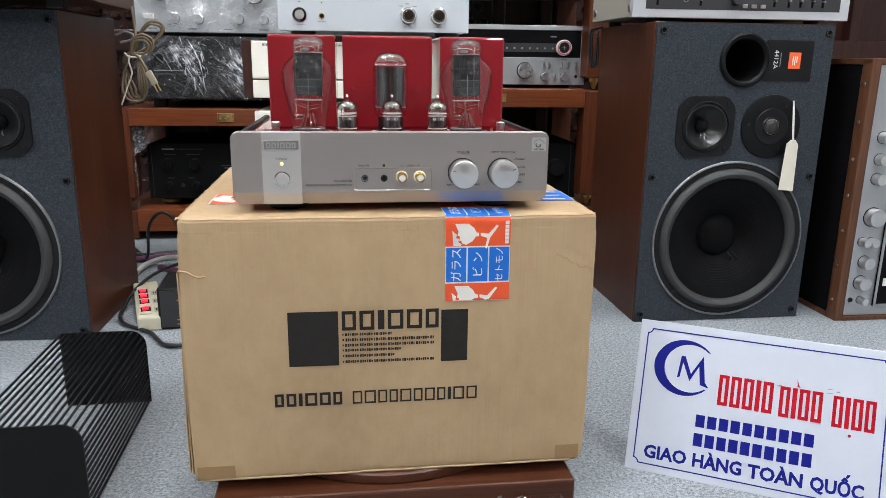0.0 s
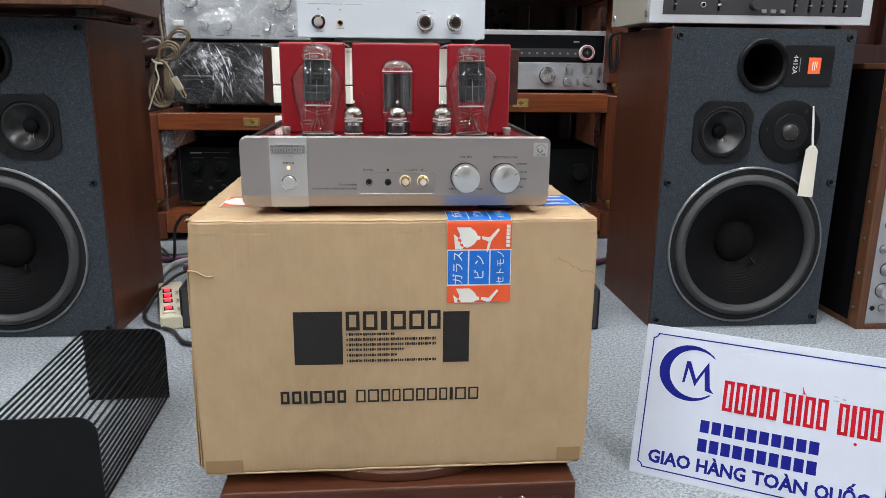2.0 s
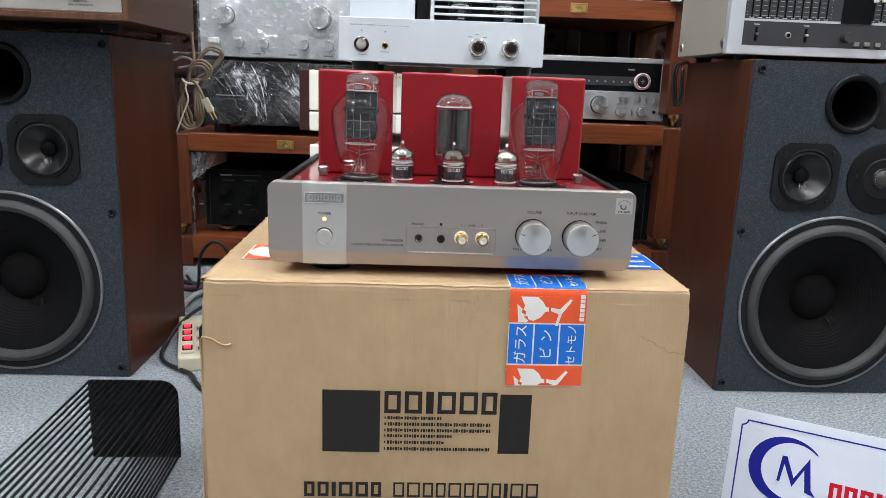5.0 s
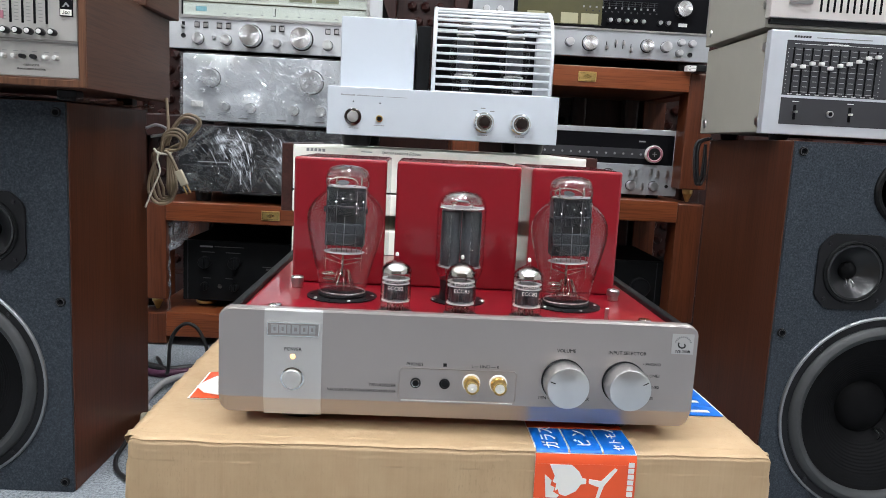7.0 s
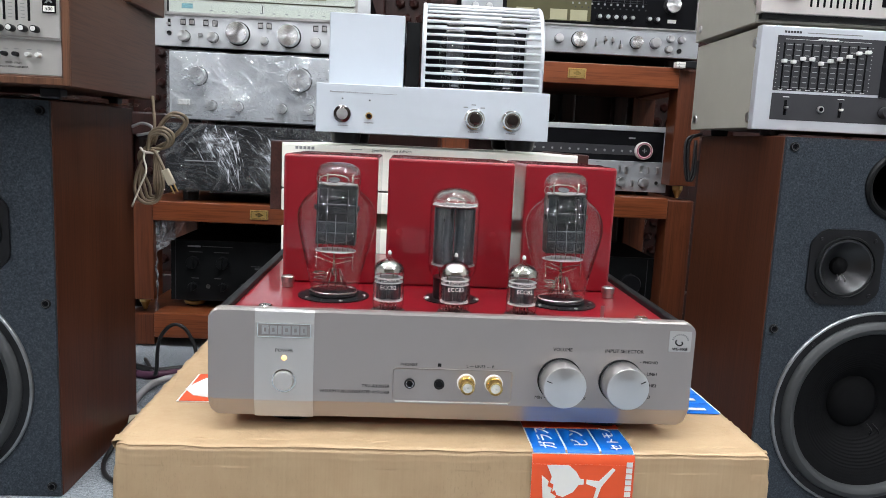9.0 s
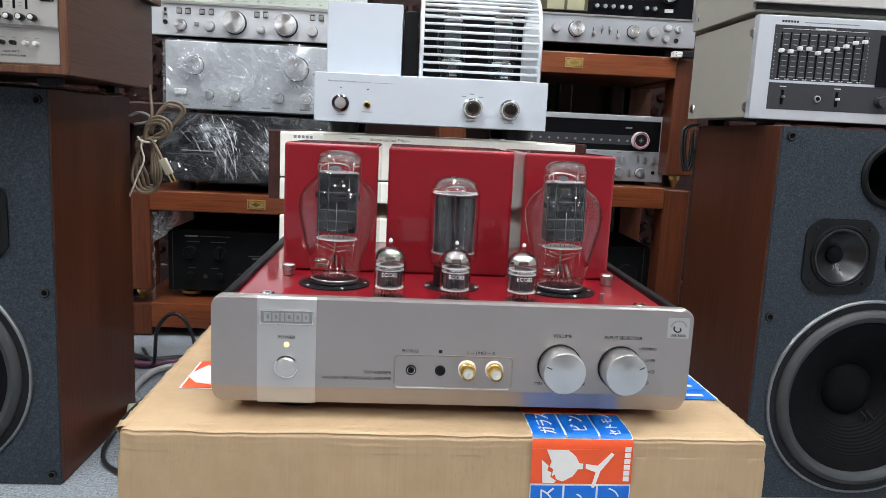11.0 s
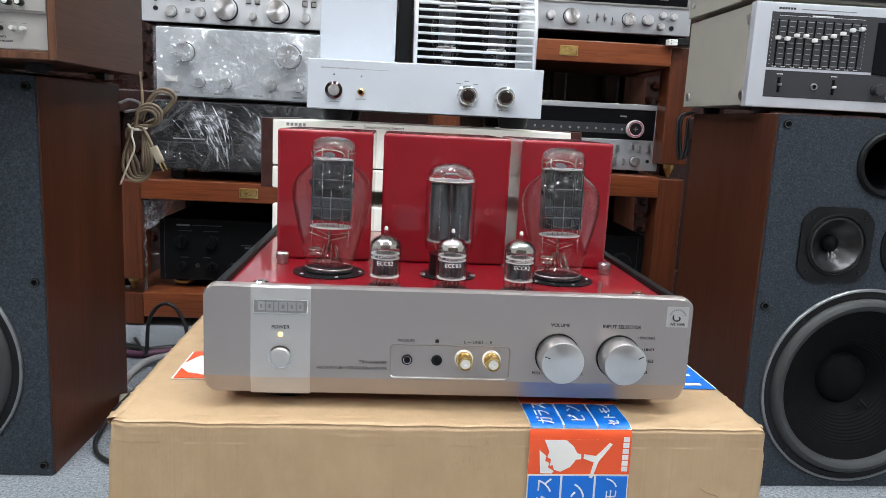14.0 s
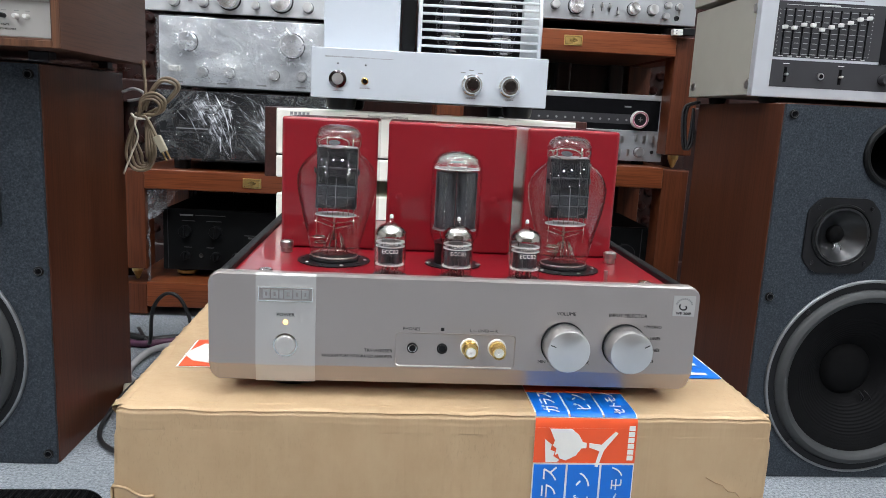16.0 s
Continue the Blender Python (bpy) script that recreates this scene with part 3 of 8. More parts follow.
def carton():
    x0, x1, d, h, foot = -0.2295, 0.2345, 0.41, 0.302, -0.0098
    c = thing("carton", pose(0.0545, 0.781, 0.0605, 0, 0, 1.5), "worn brown corrugated shipping carton with printed front and fragile tape", "box")
    # the box swells a little, its edges are crushed and uneven
    bm = bmesh.new()
    nx, ny, nz = 170, 120, 110

    def warp(x, y, z):
        u, v, w = (x - x0) / (x1 - x0), y / d, z / h
        edge_z = max(0.0, 1 - (h - z) / 0.012) if z > h - 0.012 else 0.0
        rim = min(u, 1 - u, v, 1 - v)
        n = noise.noise(Vector((x * 9, y * 9, z * 9)))
        n2 = noise.noise(Vector((x * 40, y * 40, z * 40)))
        y2 = y - (0.0035 * math.sin(math.pi * min(1, max(0, u))) * math.sin(math.pi * w) if v < 0.5 else -0.003 * math.sin(math.pi * u) * math.sin(math.pi * w))
        x2 = x + (0.0015 * n + 0.002 * math.sin(math.pi * w) * (1 if u > 0.5 else -1)) * (1 if min(u, 1 - u) < 0.02 else 0)
        z2 = z + 0.0012 * n * (1 if w > 0.98 else 0) + 0.0012 * n2 * edge_z * (1 if rim < 0.03 else 0)
        # rounded fold along the top edges, with an uneven pressed line below it
        calm = 0.08 if 0.055 < x < 0.14 else 0.3
        q = min(1.0, max(0.0, (z - (h - 0.0045)) / 0.0045))
        if v < 0.001:
            y2 += 0.0018 * q * q
            zc = h - 0.0065 + 0.0022 * noise.noise(Vector((x * 14, 3.0, 1.0))) + 0.0012 * noise.noise(Vector((x * 70, 3.0, 1.0)))
            y2 += calm * 0.0005 * math.exp(-((z - zc) / 0.0007) ** 2) * max(0.0, 0.35 + 1.3 * noise.noise(Vector((x * 25, 6.0, 2.0))))
            y2 -= calm * 0.0003 * math.exp(-((z - zc + 0.0022) / 0.0011) ** 2)
            y2 += calm * 0.0003 * noise.noise(Vector((x * 90, z * 160, 5.0))) * max(0.0, 1 - (h - z) / 0.014)
        z2 -= 0.0018 * q * max(0.0, 1 - min(v, 1 - v) * d / 0.0045) ** 2
        z2 -= 0.002 * q * max(0.0, 1 - min(u, 1 - u) * (x1 - x0) / 0.008) ** 2
        if w > 0.999:
            z2 += calm * 0.0008 * noise.noise(Vector((x * 45, y * 120, 2.0))) * max(0.0, 1 - v * d / 0.03)
            z2 -= calm * 0.0004 * math.exp(-((y - 0.0105 - 0.003 * noise.noise(Vector((x * 16, 1.0, 1.0)))) / 0.0008) ** 2)
        side = min(u, 1 - u) * (x1 - x0)
        low = z - foot
        if low < 0.016 and side < 0.02:
            x2 += 0.007 * (1 - low / 0.016) ** 2 * (1 - side / 0.02) * (-1 if u > 0.5 else 0.35)
        if low < 0.012 and v < 0.5:
            z2 += (0.0016 * noise.noise(Vector((x * 22, 8.0, 3.0))) + 0.0008 * noise.noise(Vector((x * 80, 8.0, 3.0)))) * (1 - low / 0.012)
            y2 += 0.0012 * (1 - low / 0.012) ** 2 * (1 if v < 0.001 else 0)
        if u < 0.035 and w > 0.9:
            y2 += 0.0035 * noise.noise(Vector((x * 90, z * 70, 1.0))) * (1 - u / 0.035) * (w - 0.9) / 0.1
        if z > h - 0.02 and min(u, 1 - u) < 0.004:
            x2 += (0.0028 * noise.noise(Vector((y * 55, z * 20, 4.0))) - 0.0008) * (1 if u > 0.5 else -1)
        if u < 0.03 and v < 0.04:
            y2 += 0.003 * (1 - u / 0.03) * w * w
        y2 += 0.0004 * n2 * (1 if w > 0.95 else 0)
        if v < 0.001:
            for ax, az, bx, bz, deep in ((-0.205, 0.2475, -0.12, 0.244, 0.00015), (0.165, 0.262, 0.22, 0.258, 0.0005), (-0.03, 0.03, 0.08, 0.034, 0.0004), (0.17, 0.075, 0.215, 0.05, 0.0006), (-0.2, 0.06, -0.15, 0.05, 0.0004), (0.196, 0.262, 0.229, 0.246, 0.0012), (0.1, 0.022, 0.21, 0.03, 0.0005), (-0.215, 0.2, -0.16, 0.196, 0.0004), (0.12, 0.165, 0.2, 0.172, 0.0003)):
                f = min(1.0, max(0.0, (x - ax) / (bx - ax)))
                y2 += deep * math.exp(-((z - az - (bz - az) * f) / 0.0022) ** 2) * math.sin(math.pi * f)
        return (x2, y2, z2)

    def sheet(f, na, nb):
        g = [[bm.verts.new(warp(*f(i / na, j / nb))) for j in range(nb + 1)] for i in range(na + 1)]
        for i in range(na):
            for j in range(nb):
                bm.faces.new((g[i][j], g[i + 1][j], g[i + 1][j + 1], g[i][j + 1])).smooth = True

    X, Y, Z = lambda u: x0 + (x1 - x0) * u, lambda v: 0.02 * v / 0.3 if v < 0.3 else 0.02 + (d - 0.02) * (v - 0.3) / 0.7, lambda w: foot + (h - 0.016 - foot) * w / 0.6 if w < 0.6 else h - 0.016 + 0.016 * (w - 0.6) / 0.4
    sheet(lambda a, b: (X(a), 0.0, Z(b)), nx, nz)
    sheet(lambda a, b: (X(a), d, Z(b)), nx, nz)
    sheet(lambda a, b: (x0, Y(a), Z(b)), ny, nz)
    sheet(lambda a, b: (x1, Y(a), Z(b)), ny, nz)
    sheet(lambda a, b: (X(a), Y(b), h), nx, ny)
    sheet(lambda a, b: (X(a), Y(b), foot), nx, ny)
    bmesh.ops.remove_doubles(bm, verts=bm.verts, dist=0.0004)
    bmesh.ops.recalc_face_normals(bm, faces=bm.faces)
    part("carton_body", bm, CARD, c)
    for xe, sgn in ((x0, -1), (x1, 1)):
        rag = bmesh.new()
        rows = []
        for i in range(121):
            y = 0.006 + (d - 0.01) * i / 120
            n1, n2 = noise.noise(Vector((y * 45, 3.0, sgn))), noise.noise(Vector((y * 160, 4.0, sgn)))
            out = 0.0012 + 0.0022 * max(0, n1) + 0.0012 * abs(n2)
            prof = [(-0.012, -0.0012), (-0.004, 0.0002 + 0.0008 * n1), (out, -0.0010 + 0.0012 * n2), (out - 0.0004, -0.003), (-0.0005, -0.0055 - 0.002 * n1)]
            rows.append([rag.verts.new((xe + sgn * a, y, h + b)) for a, b in prof])
        for r0, r1 in zip(rows, rows[1:]):
            for k in range(4):
                rag.faces.new((r0[k], r0[k + 1], r1[k + 1], r1[k])).smooth = True
        bmesh.ops.recalc_face_normals(rag, faces=rag.faces)
        part("flap_edge", rag, CARD, c, "ragged torn flap edge")
    # loose layers of the side flap stand off along the front edge
    for k, (za, zb, gap) in enumerate(((-0.002, 0.243, 0.0032), (0.002, 0.15, 0.0062))):
        lay = bmesh.new()
        rows = []
        for i in range(41):
            z = za + (zb - za) * i / 40
            n1 = noise.noise(Vector((z * 25, k, 7.0)))
            xo = x0 - gap - 0.001 * n1 + 0.0015 * (i / 40) * k
            rows.append([lay.verts.new((xo + a2, y2, z)) for a2, y2 in ((0.0012, 0.001 + 0.001 * n1), (0, 0.001 + 0.001 * n1), (0, 0.06), (0.0012, 0.06))])
        for r0, r1 in zip(rows, rows[1:]):
            for q in range(4):
                lay.faces.new((r0[q], r0[(q + 1) % 4], r1[(q + 1) % 4], r1[q]))
        bmesh.ops.recalc_face_normals(lay, faces=lay.faces)
        part("flap_layer", lay, CARD, c, "loose corrugated flap layer")
    tear = smooth_path([(x0 - 0.001, -0.0012, 0.246), (x0 + 0.008, -0.0016, 0.2445), (x0 + 0.015, -0.002, 0.2405), (x0 + 0.021, -0.0022, 0.2385), (x0 + 0.0275, -0.0022, 0.2395)], 5)
    part("torn_strip", tube(tear, 0.0011, 5), CARD, c)

    crack = [(0.190, 0.2560), (0.197, 0.2520), (0.203, 0.2500), (0.208, 0.2450), (0.214, 0.2440), (0.219, 0.2385), (0.226, 0.2400), (0.2335, 0.2370)]
    part("torn_crease", tube([(x, -0.0002 - 0.0035 * math.sin(math.pi * (x - x0) / (x1 - x0)) * math.sin(math.pi * z / h), z) for x, z in crack], 0.00035, 5), BROWNTAPE, c, "thin cracked fold in the cardboard")

    def fy(x, z):
        u, w = (x - x0) / (x1 - x0), z / h
        return -0.0035 * math.sin(math.pi * u) * math.sin(math.pi * w)

    def pad(name, xa, xb, za, zb, material, lift=0.0004, label=""):
        b2 = bmesh.new()
        n = max(2, int((xb - xa) / 0.012))
        m2 = max(2, int((zb - za) / 0.012))
        g = [[bm_v(b2, xa + (xb - xa) * i / n, za + (zb - za) * j / m2, lift) for j in range(m2 + 1)] for i in range(n + 1)]
        for i in range(n):
            for j in range(m2):
                b2.faces.new((g[i][j], g[i + 1][j], g[i + 1][j + 1], g[i][j + 1]))
        r = bmesh.ops.extrude_face_region(b2, geom=b2.faces[:])
        for v in r["geom"]:
            if isinstance(v, bmesh.types.BMVert):
                v.co.y -= 0.0003
        bmesh.ops.recalc_face_normals(b2, faces=b2.faces)
        return part(name, b2, material, c, label)

    def bm_v(b2, x, z, lift):
        return b2.verts.new((x, fy(x, z) - lift, z))

    # printed panel (local x is world x - 0.0545, local z is world z - 0.0605)
    pad("print_block", -0.1165, -0.0605, 0.1305, 0.1955, PRINTBOX)
    pad("print_block", 0.0565, 0.0875, 0.1305, 0.1935, PRINTBOX)
    yb = fy(0, 0.16) - 0.0004
    blocks(-0.0565, 0.0535, 0.1725, 0.1955, (0.9, 0.95, 0.42, 1.0, 1.0, 0.85), yb, PRINTBOX, c, 0.17)
    text_rows = [(-0.0562, 0.004, 0.1655, 0.1695), (-0.0562, 0.0525, 0.1588, 0.1632), (-0.0562, 0.0525, 0.1525, 0.1567),
                 (-0.0562, 0.0125, 0.1465, 0.1505), (-0.0562, 0.0065, 0.1395, 0.1437), (-0.0562, 0.0525, 0.1325, 0.1367)]
    for a, b, za, zb in text_rows:
        x, k = a, 0
        while x < b - 0.004:
            w = min((0.0016, 0.0021, 0.0013, 0.0024, 0.0018)[(k + int(za * 5000)) % 5], b - x)
            tall = 0.0004 if k % 3 else 0.0009
            pad("print_bar", x, x + w, za + tall, zb - tall, PRINTBOX)
            x += w + (0.0007 if k % 6 else 0.0016)
            k += 1
    yc = fy(0, 0.09) - 0.0004
    blocks(-0.1345, -0.058, 0.0815, 0.0975, (0.75, 0.8, 0.3, 1.0, 0.9, 0.75), yc, PRINTBOX, c, 0.19)
    blocks(-0.046, 0.1, 0.0815, 0.0975, (0.85, 1.0, 0.8, 0.75, 1.0, 0.8, 0.9, 0.75, 0.3, 1.0, 0.95), yc, PRINTBOX, c, 0.12)
    # brown tape on the lower corners
    pad("corner_tape", x0 + 0.003, x0 + 0.046, foot + 0.0025, foot + 0.0185, BROWNTAPE, 0.0006, "brown packing tape")
    pad("corner_tape", x1 - 0.034, x1 - 0.0045, foot + 0.004, foot + 0.0215, BROWNTAPE, 0.0006, "brown packing tape")

    # pale folded liner along the lower edge
    hem = bmesh.new()
    rows = []
    for i in range(161):
        x = x0 + 0.006 + (x1 - x0 - 0.02) * i / 160
        n1, n2 = noise.noise(Vector((x * 24, 5.0, 9.0))), noise.noise(Vector((x * 95, 5.0, 9.0)))
        up = 0.0010 + 0.0012 * n1 + 0.0006 * n2
        rows.append([hem.verts.new((x, y, z)) for y, z in ((0.004, foot - 0.0008 + 0.0008 * n1), (0.0002, foot - 0.001 + 0.0012 * n1), (-0.0004 - 0.0005 * n2, foot + 0.0002 + 0.001 * n1), (-0.0002 - 0.0004 * n1, foot + up), (0.0016, foot + up + 0.0004))])
    for r0, r1 in zip(rows, rows[1:]):
        for k in range(4):
            hem.faces.new((r0[k], r0[k + 1], r1[k + 1], r1[k])).smooth = True
    bmesh.ops.recalc_face_normals(hem, faces=hem.faces)
    part("flap_edge", hem, LINER, c, "pale folded lower edge")

    # fragile tape down the front: orange, blue, orange fields on white
    ta, tb = 0.0605, 0.1345
    pad("fragile_tape", ta, tb, 0.2035, h - 0.0085, TAPEWHITE, 0.0010, "white tape with orange and blue fields")
    pad("tape_field", ta, tb, 0.2675, h - 0.0085, TAPEORANGE, 0.0014)
    pad("tape_field", ta, tb, 0.2040, 0.2245, TAPEORANGE, 0.0014)
    for i in range(3):
        w = (tb - ta) / 3
        pad("tape_field", ta + i * w + 0.0008, ta + (i + 1) * w - 0.0008, 0.2262, 0.2660, TAPEBLUE, 0.0014)

    def wrapped(name, xa, xb, s0, s1, material, lift):
        """Tape laid over the rounded top edge; s runs from the front (0) to the top (1)."""
        b2 = bmesh.new()
        rows = []
        for k in range(9):
            s2 = s0 + (s1 - s0) * k / 8
            if s2 < 0.5:
                q = s2 * 2
                y, z = 0.0018 * q * q - lift, h - 0.0085 + 0.0067 * q + lift * 0.6 * q
            else:
                q = (s2 - 0.5) * 2
                y, z = 0.0018 + 0.0102 * q - lift * (1 - q), h - 0.0018 * max(0.0, 1 - q * 2.2) ** 2 + lift * (0.6 + 0.4 * q)
            rows.append([b2.verts.new((x, y, z)) for x in (xa, (xa + xb) / 2, xb)])
        for r0, r1 in zip(rows, rows[1:]):
            for k in range(2):
                b2.faces.new((r0[k], r0[k + 1], r1[k + 1], r1[k])).smooth = True
        part(name, b2, material, c)

    wrapped("fragile_tape", ta, tb, 0.0, 1.0, TAPEWHITE, 0.0011)
    wrapped("tape_field", ta, tb, 0.0, 0.45, TAPEORANGE, 0.0016)
    for i in range(3):
        w = (tb - ta) / 3
        wrapped("tape_field", ta + i * w + 0.0008, ta + (i + 1) * w - 0.0008, 0.5, 1.0, TAPEBLUE, 0.0018)

    def goblet(ox, oz, low):
        s = (tb - ta) / 365
        shapes = [[(52, 6), (130, 6), (158, 30), (172, 55), (186, 58), (186, 76), (168, 78), (150, 105), (115, 124), (92, 116), (86, 98), (76, 104), (80, 78), (66, 70), (72, 50)],
                  [(36, 44), (62, 66), (58, 84), (74, 92), (70, 108), (92, 122), (84, 131), (44, 130)],
                  [(196, 58), (240, 64), (286, 14), (296, 20), (250, 84), (232, 148), (221, 145), (234, 88), (196, 74)]]
        for sh in shapes:
            pts = [(ox + a * s, max(oz - b * s, low)) for a, b in sh]
            if max(p[1] for p in pts) - low < 0.001:
                continue
            y = fy(ox + 0.03, oz - 0.012) - 0.0023
            part("goblet_mark", outline(pts, y, y + 0.0004), TAPEWHITE, c)
    goblet(ta, 0.2945, 0.1)
    goblet(ta, 0.2225, 0.2045)
    bars([(tb - 0.0062, tb - 0.0018, z, z + 0.0036) for z in (0.2700, 0.2745, 0.2790, 0.2835, 0.2880, 0.2925)] + [(tb - 0.0062, tb - 0.0018, z, z + 0.0036) for z in (0.2065, 0.2110, 0.2155, 0.2200)], fy(0.13, 0.28) - 0.0021, TAPEWHITE, c)
    turn90 = UPRIGHT @ pose(0, 0, 0, 0, 0, 90)
    for i, word in enumerate(("\u30ac\u30e9\u30b9", "\u30d3 \u30f3", "\u30bb\u30c8\u30e2\u30ce")):
        w = (tb - ta) / 3
        size = 0.0135 if i < 2 else 0.0105
        lettering(word, size, ta + (i + 0.5) * w + size * 0.36, fy(ta + (i + 0.2) * w, 0.246) - 0.0021, 0.2461, TAPEWHITE, c, m=turn90)

    # the same tape over the top and a crossing strip behind the amplifier
    def flat(name, xa, xb, ya, yb2, material, z):
        return part(name, boxm(xa, xb, ya, yb2, h + z + 0.0001, h + z + 0.0005), material, c)
    flat("fragile_tape", ta, tb, 0.012, 0.075, TAPEWHITE, 0.0007)
    for i in range(3):
        w = (tb - ta) / 3
        flat("tape_field", ta + i * w + 0.0008, ta + (i + 1) * w - 0.0008, 0.012, 0.0385, TAPEBLUE, 0.0013)
        word = ("\u30ac\u30e9\u30b9", "\u30d3 \u30f3", "\u30bb\u30c8\u30e2\u30ce")[i]
        size = 0.0135 if i < 2 else 0.0105
        lettering(word, size, ta + (i + 0.5) * w + size * 0.36, 0.0205, h + 0.0021, TAPEWHITE, c, m=pose(0, 0, 0, 0, 0, 90))
    flat("tape_field", ta, tb, 0.0402, 0.0745, TAPEORANGE, 0.0013)
    flat("fragile_tape", x0 + 0.020, x1 - 0.001, 0.080, 0.146, TAPEWHITE, 0.0007)
    flat("tape_field", x0 + 0.022, x0 + 0.070, 0.0806, 0.1454, TAPEORANGE, 0.0013)
    for i in range(3):
        flat("tape_field", x1 - 0.052, x1 - 0.003, 0.0765 + i * 0.0231, 0.0765 + i * 0.0231 + 0.0222, TAPEBLUE, 0.0013)
    cup = [(0.030, 0.092), (0.048, 0.086), (0.052, 0.100), (0.044, 0.106), (0.048, 0.114), (0.040, 0.118), (0.043, 0.130), (0.030, 0.134), (0.024, 0.120), (0.020, 0.106)]
    g = bmesh.new()
    vs = [g.verts.new((x0 + a, b, h + 0.0022)) for a, b in cup]
    g.faces.new(vs)
    r = bmesh.ops.extrude_face_region(g, geom=g.faces[:])
    for v in r["geom"]:
        if isinstance(v, bmesh.types.BMVert):
            v.co.z -= 0.0004
    bmesh.ops.recalc_face_normals(g, faces=g.faces)
    part("goblet_mark", g, TAPEWHITE, c)
    for i in range(3):
        flat("print_bar", x1 - 0.045, x1 - 0.012, 0.083 + i * 0.0231, 0.088 + i * 0.0231, TAPEWHITE, 0.0019)
    return c


carton()


def triode_big(amp, x, y, z, lean):
    """A pear-shaped output tube on its socket."""
    t = part("output_tube", lathem([(0.0195, 0.0), (0.0198, 0.0008), (0.0196, 0.002), (0.0184, 0.0028)]), BLACK, amp, "pear-shaped glass output tube on a black base", pose(x, y, z, 0, lean, 0))
    prof = [(0.0186, 0.0045), (0.0194, 0.008), (0.0221, 0.021), (0.0252, 0.0337), (0.0280, 0.045), (0.0299, 0.0545), (0.0307, 0.0605), (0.0309, 0.0645)]
    # the shoulder leans in more and more, then turns up into the neck
    r, h = prof[-1]
    while h < 0.0878:
        tilt = float(np.interp(h, (0.0645, 0.0690, 0.0845, 0.0852, 0.0876), (2, 16, 51, 48, 2)))
        h += 0.0005
        r -= 0.0005 * math.tan(radians(tilt))
        prof.append((r, h))
    prof += [(r, 0.092), (r + 0.0002, 0.097), (r - 0.0004, 0.1006), (r - 0.0022, 0.1040), (r - 0.0057, 0.1064), (0.007, 0.1077), (0.0, 0.1081)]
    prof = [(max(0.0, q[0]) * (1.0 + 0.022 * min(1.0, q[2] / 0.03)), q[2]) for q in smooth_path([(r, 0.0, h) for r, h in prof], 3)]
    inner = [(max(0.0, r - 0.0007), h - (0.0006 if r < 0.014 and h > 0.1 else 0)) for r, h in prof]
    bulb = part("glass_bulb", lathem(prof + inner[::-1], seg=56, cap=False), GLASS, t, "clear glass bulb")
    part("glass_crown", lathem([(max(0.0, r - 0.0012), h - 0.0010) for r, h in prof if h > 0.0985], seg=48, cap=False), CROWN, bulb, "thick rounded crown of the bulb")
    anode = bmesh.new()
    for za, zb, wide, deep in ((0.0420, 0.0512, 0.0157, 0.0062), (0.0519, 0.0598, 0.0160, 0.0070), (0.0605, 0.0742, 0.0157, 0.0064), (0.0748, 0.0902, 0.0159, 0.0068)):
        box(anode, -wide, wide, -deep, deep, za, zb, 0.0010, 2)
    part("anode", anode, ANODE, t, "dark ribbed anode plates")
    for k in (-0.0150, -0.0078, 0.0085, 0.0152):
        part("anode_rib", boxm(k - 0.0006, k + 0.0006, -0.0094, 0.0094, 0.0425, 0.0868, 0.0003, 1), ANODE, t)
    for h, lift in ((0.0515, 0.0), (0.0601, 0.0006), (0.0745, 0.0)):
        f = bmesh.new()
        box(f, -0.0156, 0.0156, -0.0086 - lift, -0.0062, h - 0.0005, h + 0.0005, 0.0002, 1)
        box(f, -0.0156, 0.0156, -0.0092 - lift, -0.0084 - lift, h - 0.0011, h + 0.0002, 0.0002, 1)
        part("anode_fold", f, CHARCOAL, t, "dull nickel fold")
    # bowed plates under the shoulder, added in place of reflections on the glass
    for sx in (-1, 1):
        sp = bmesh.new()
        rows = []
        for i in range(7):
            u = i / 6.0
            px = sx * (0.0075 + 0.0105 * u)
            rows.append([sp.verts.new((px, -0.0098 + 0.005 * u * u, 0.0668 + 0.0052 * u + dz)) for dz in (-0.0030 + 0.0012 * u, 0.0030 - 0.0006 * u)])
        for r0, r1 in zip(rows, rows[1:]):
            sp.faces.new((r0[0], r1[0], r1[1], r0[1]))
        bmesh.ops.solidify(sp, geom=sp.faces[:], thickness=0.0003)
        part("anode_spring", sp, CHARCOAL, t, "bowed dark plate in place of a reflection on the glass")
    part("anode_rod", tube([(0, -0.0112, 0.0425), (0, -0.0112, 0.0665)], 0.0003, 6), NICKEL, t)
    # curved wire shaped like the disc's reflection low in the bulb
    part("anode_skirt", tube(smooth_path([(-0.0125, -0.0090, 0.0470), (-0.006, -0.0108, 0.0446), (0.0, -0.0114, 0.0440), (0.006, -0.0108, 0.0446), (0.0125, -0.0090, 0.0470)], 5), 0.0005, 6), CHARCOAL, t)
    part("mica_spacer", lathem([(0.0165, 0.0365), (0.0167, 0.0367), (0.0165, 0.0369)], seg=28), SCALEGREY, t)
    part("mica_spacer", lathem([(0.0152, 0.0904), (0.0156, 0.0907), (0.0152, 0.0910)], seg=28), GREYPLATE, t)
    loop = [(0.0116 * math.copysign(abs(math.cos(q)) ** 0.8, math.cos(q)), 0.0092 * math.sin(q), 0.0) for q in (2 * math.pi * k / 40 for k in range(41))]
    tray = part("getter_tray", tube(loop, 0.0005, 6), WIRE, t, "pale oval getter loop", pose(-0.0030, -0.0054, 0.0938, 24, 0, 3))
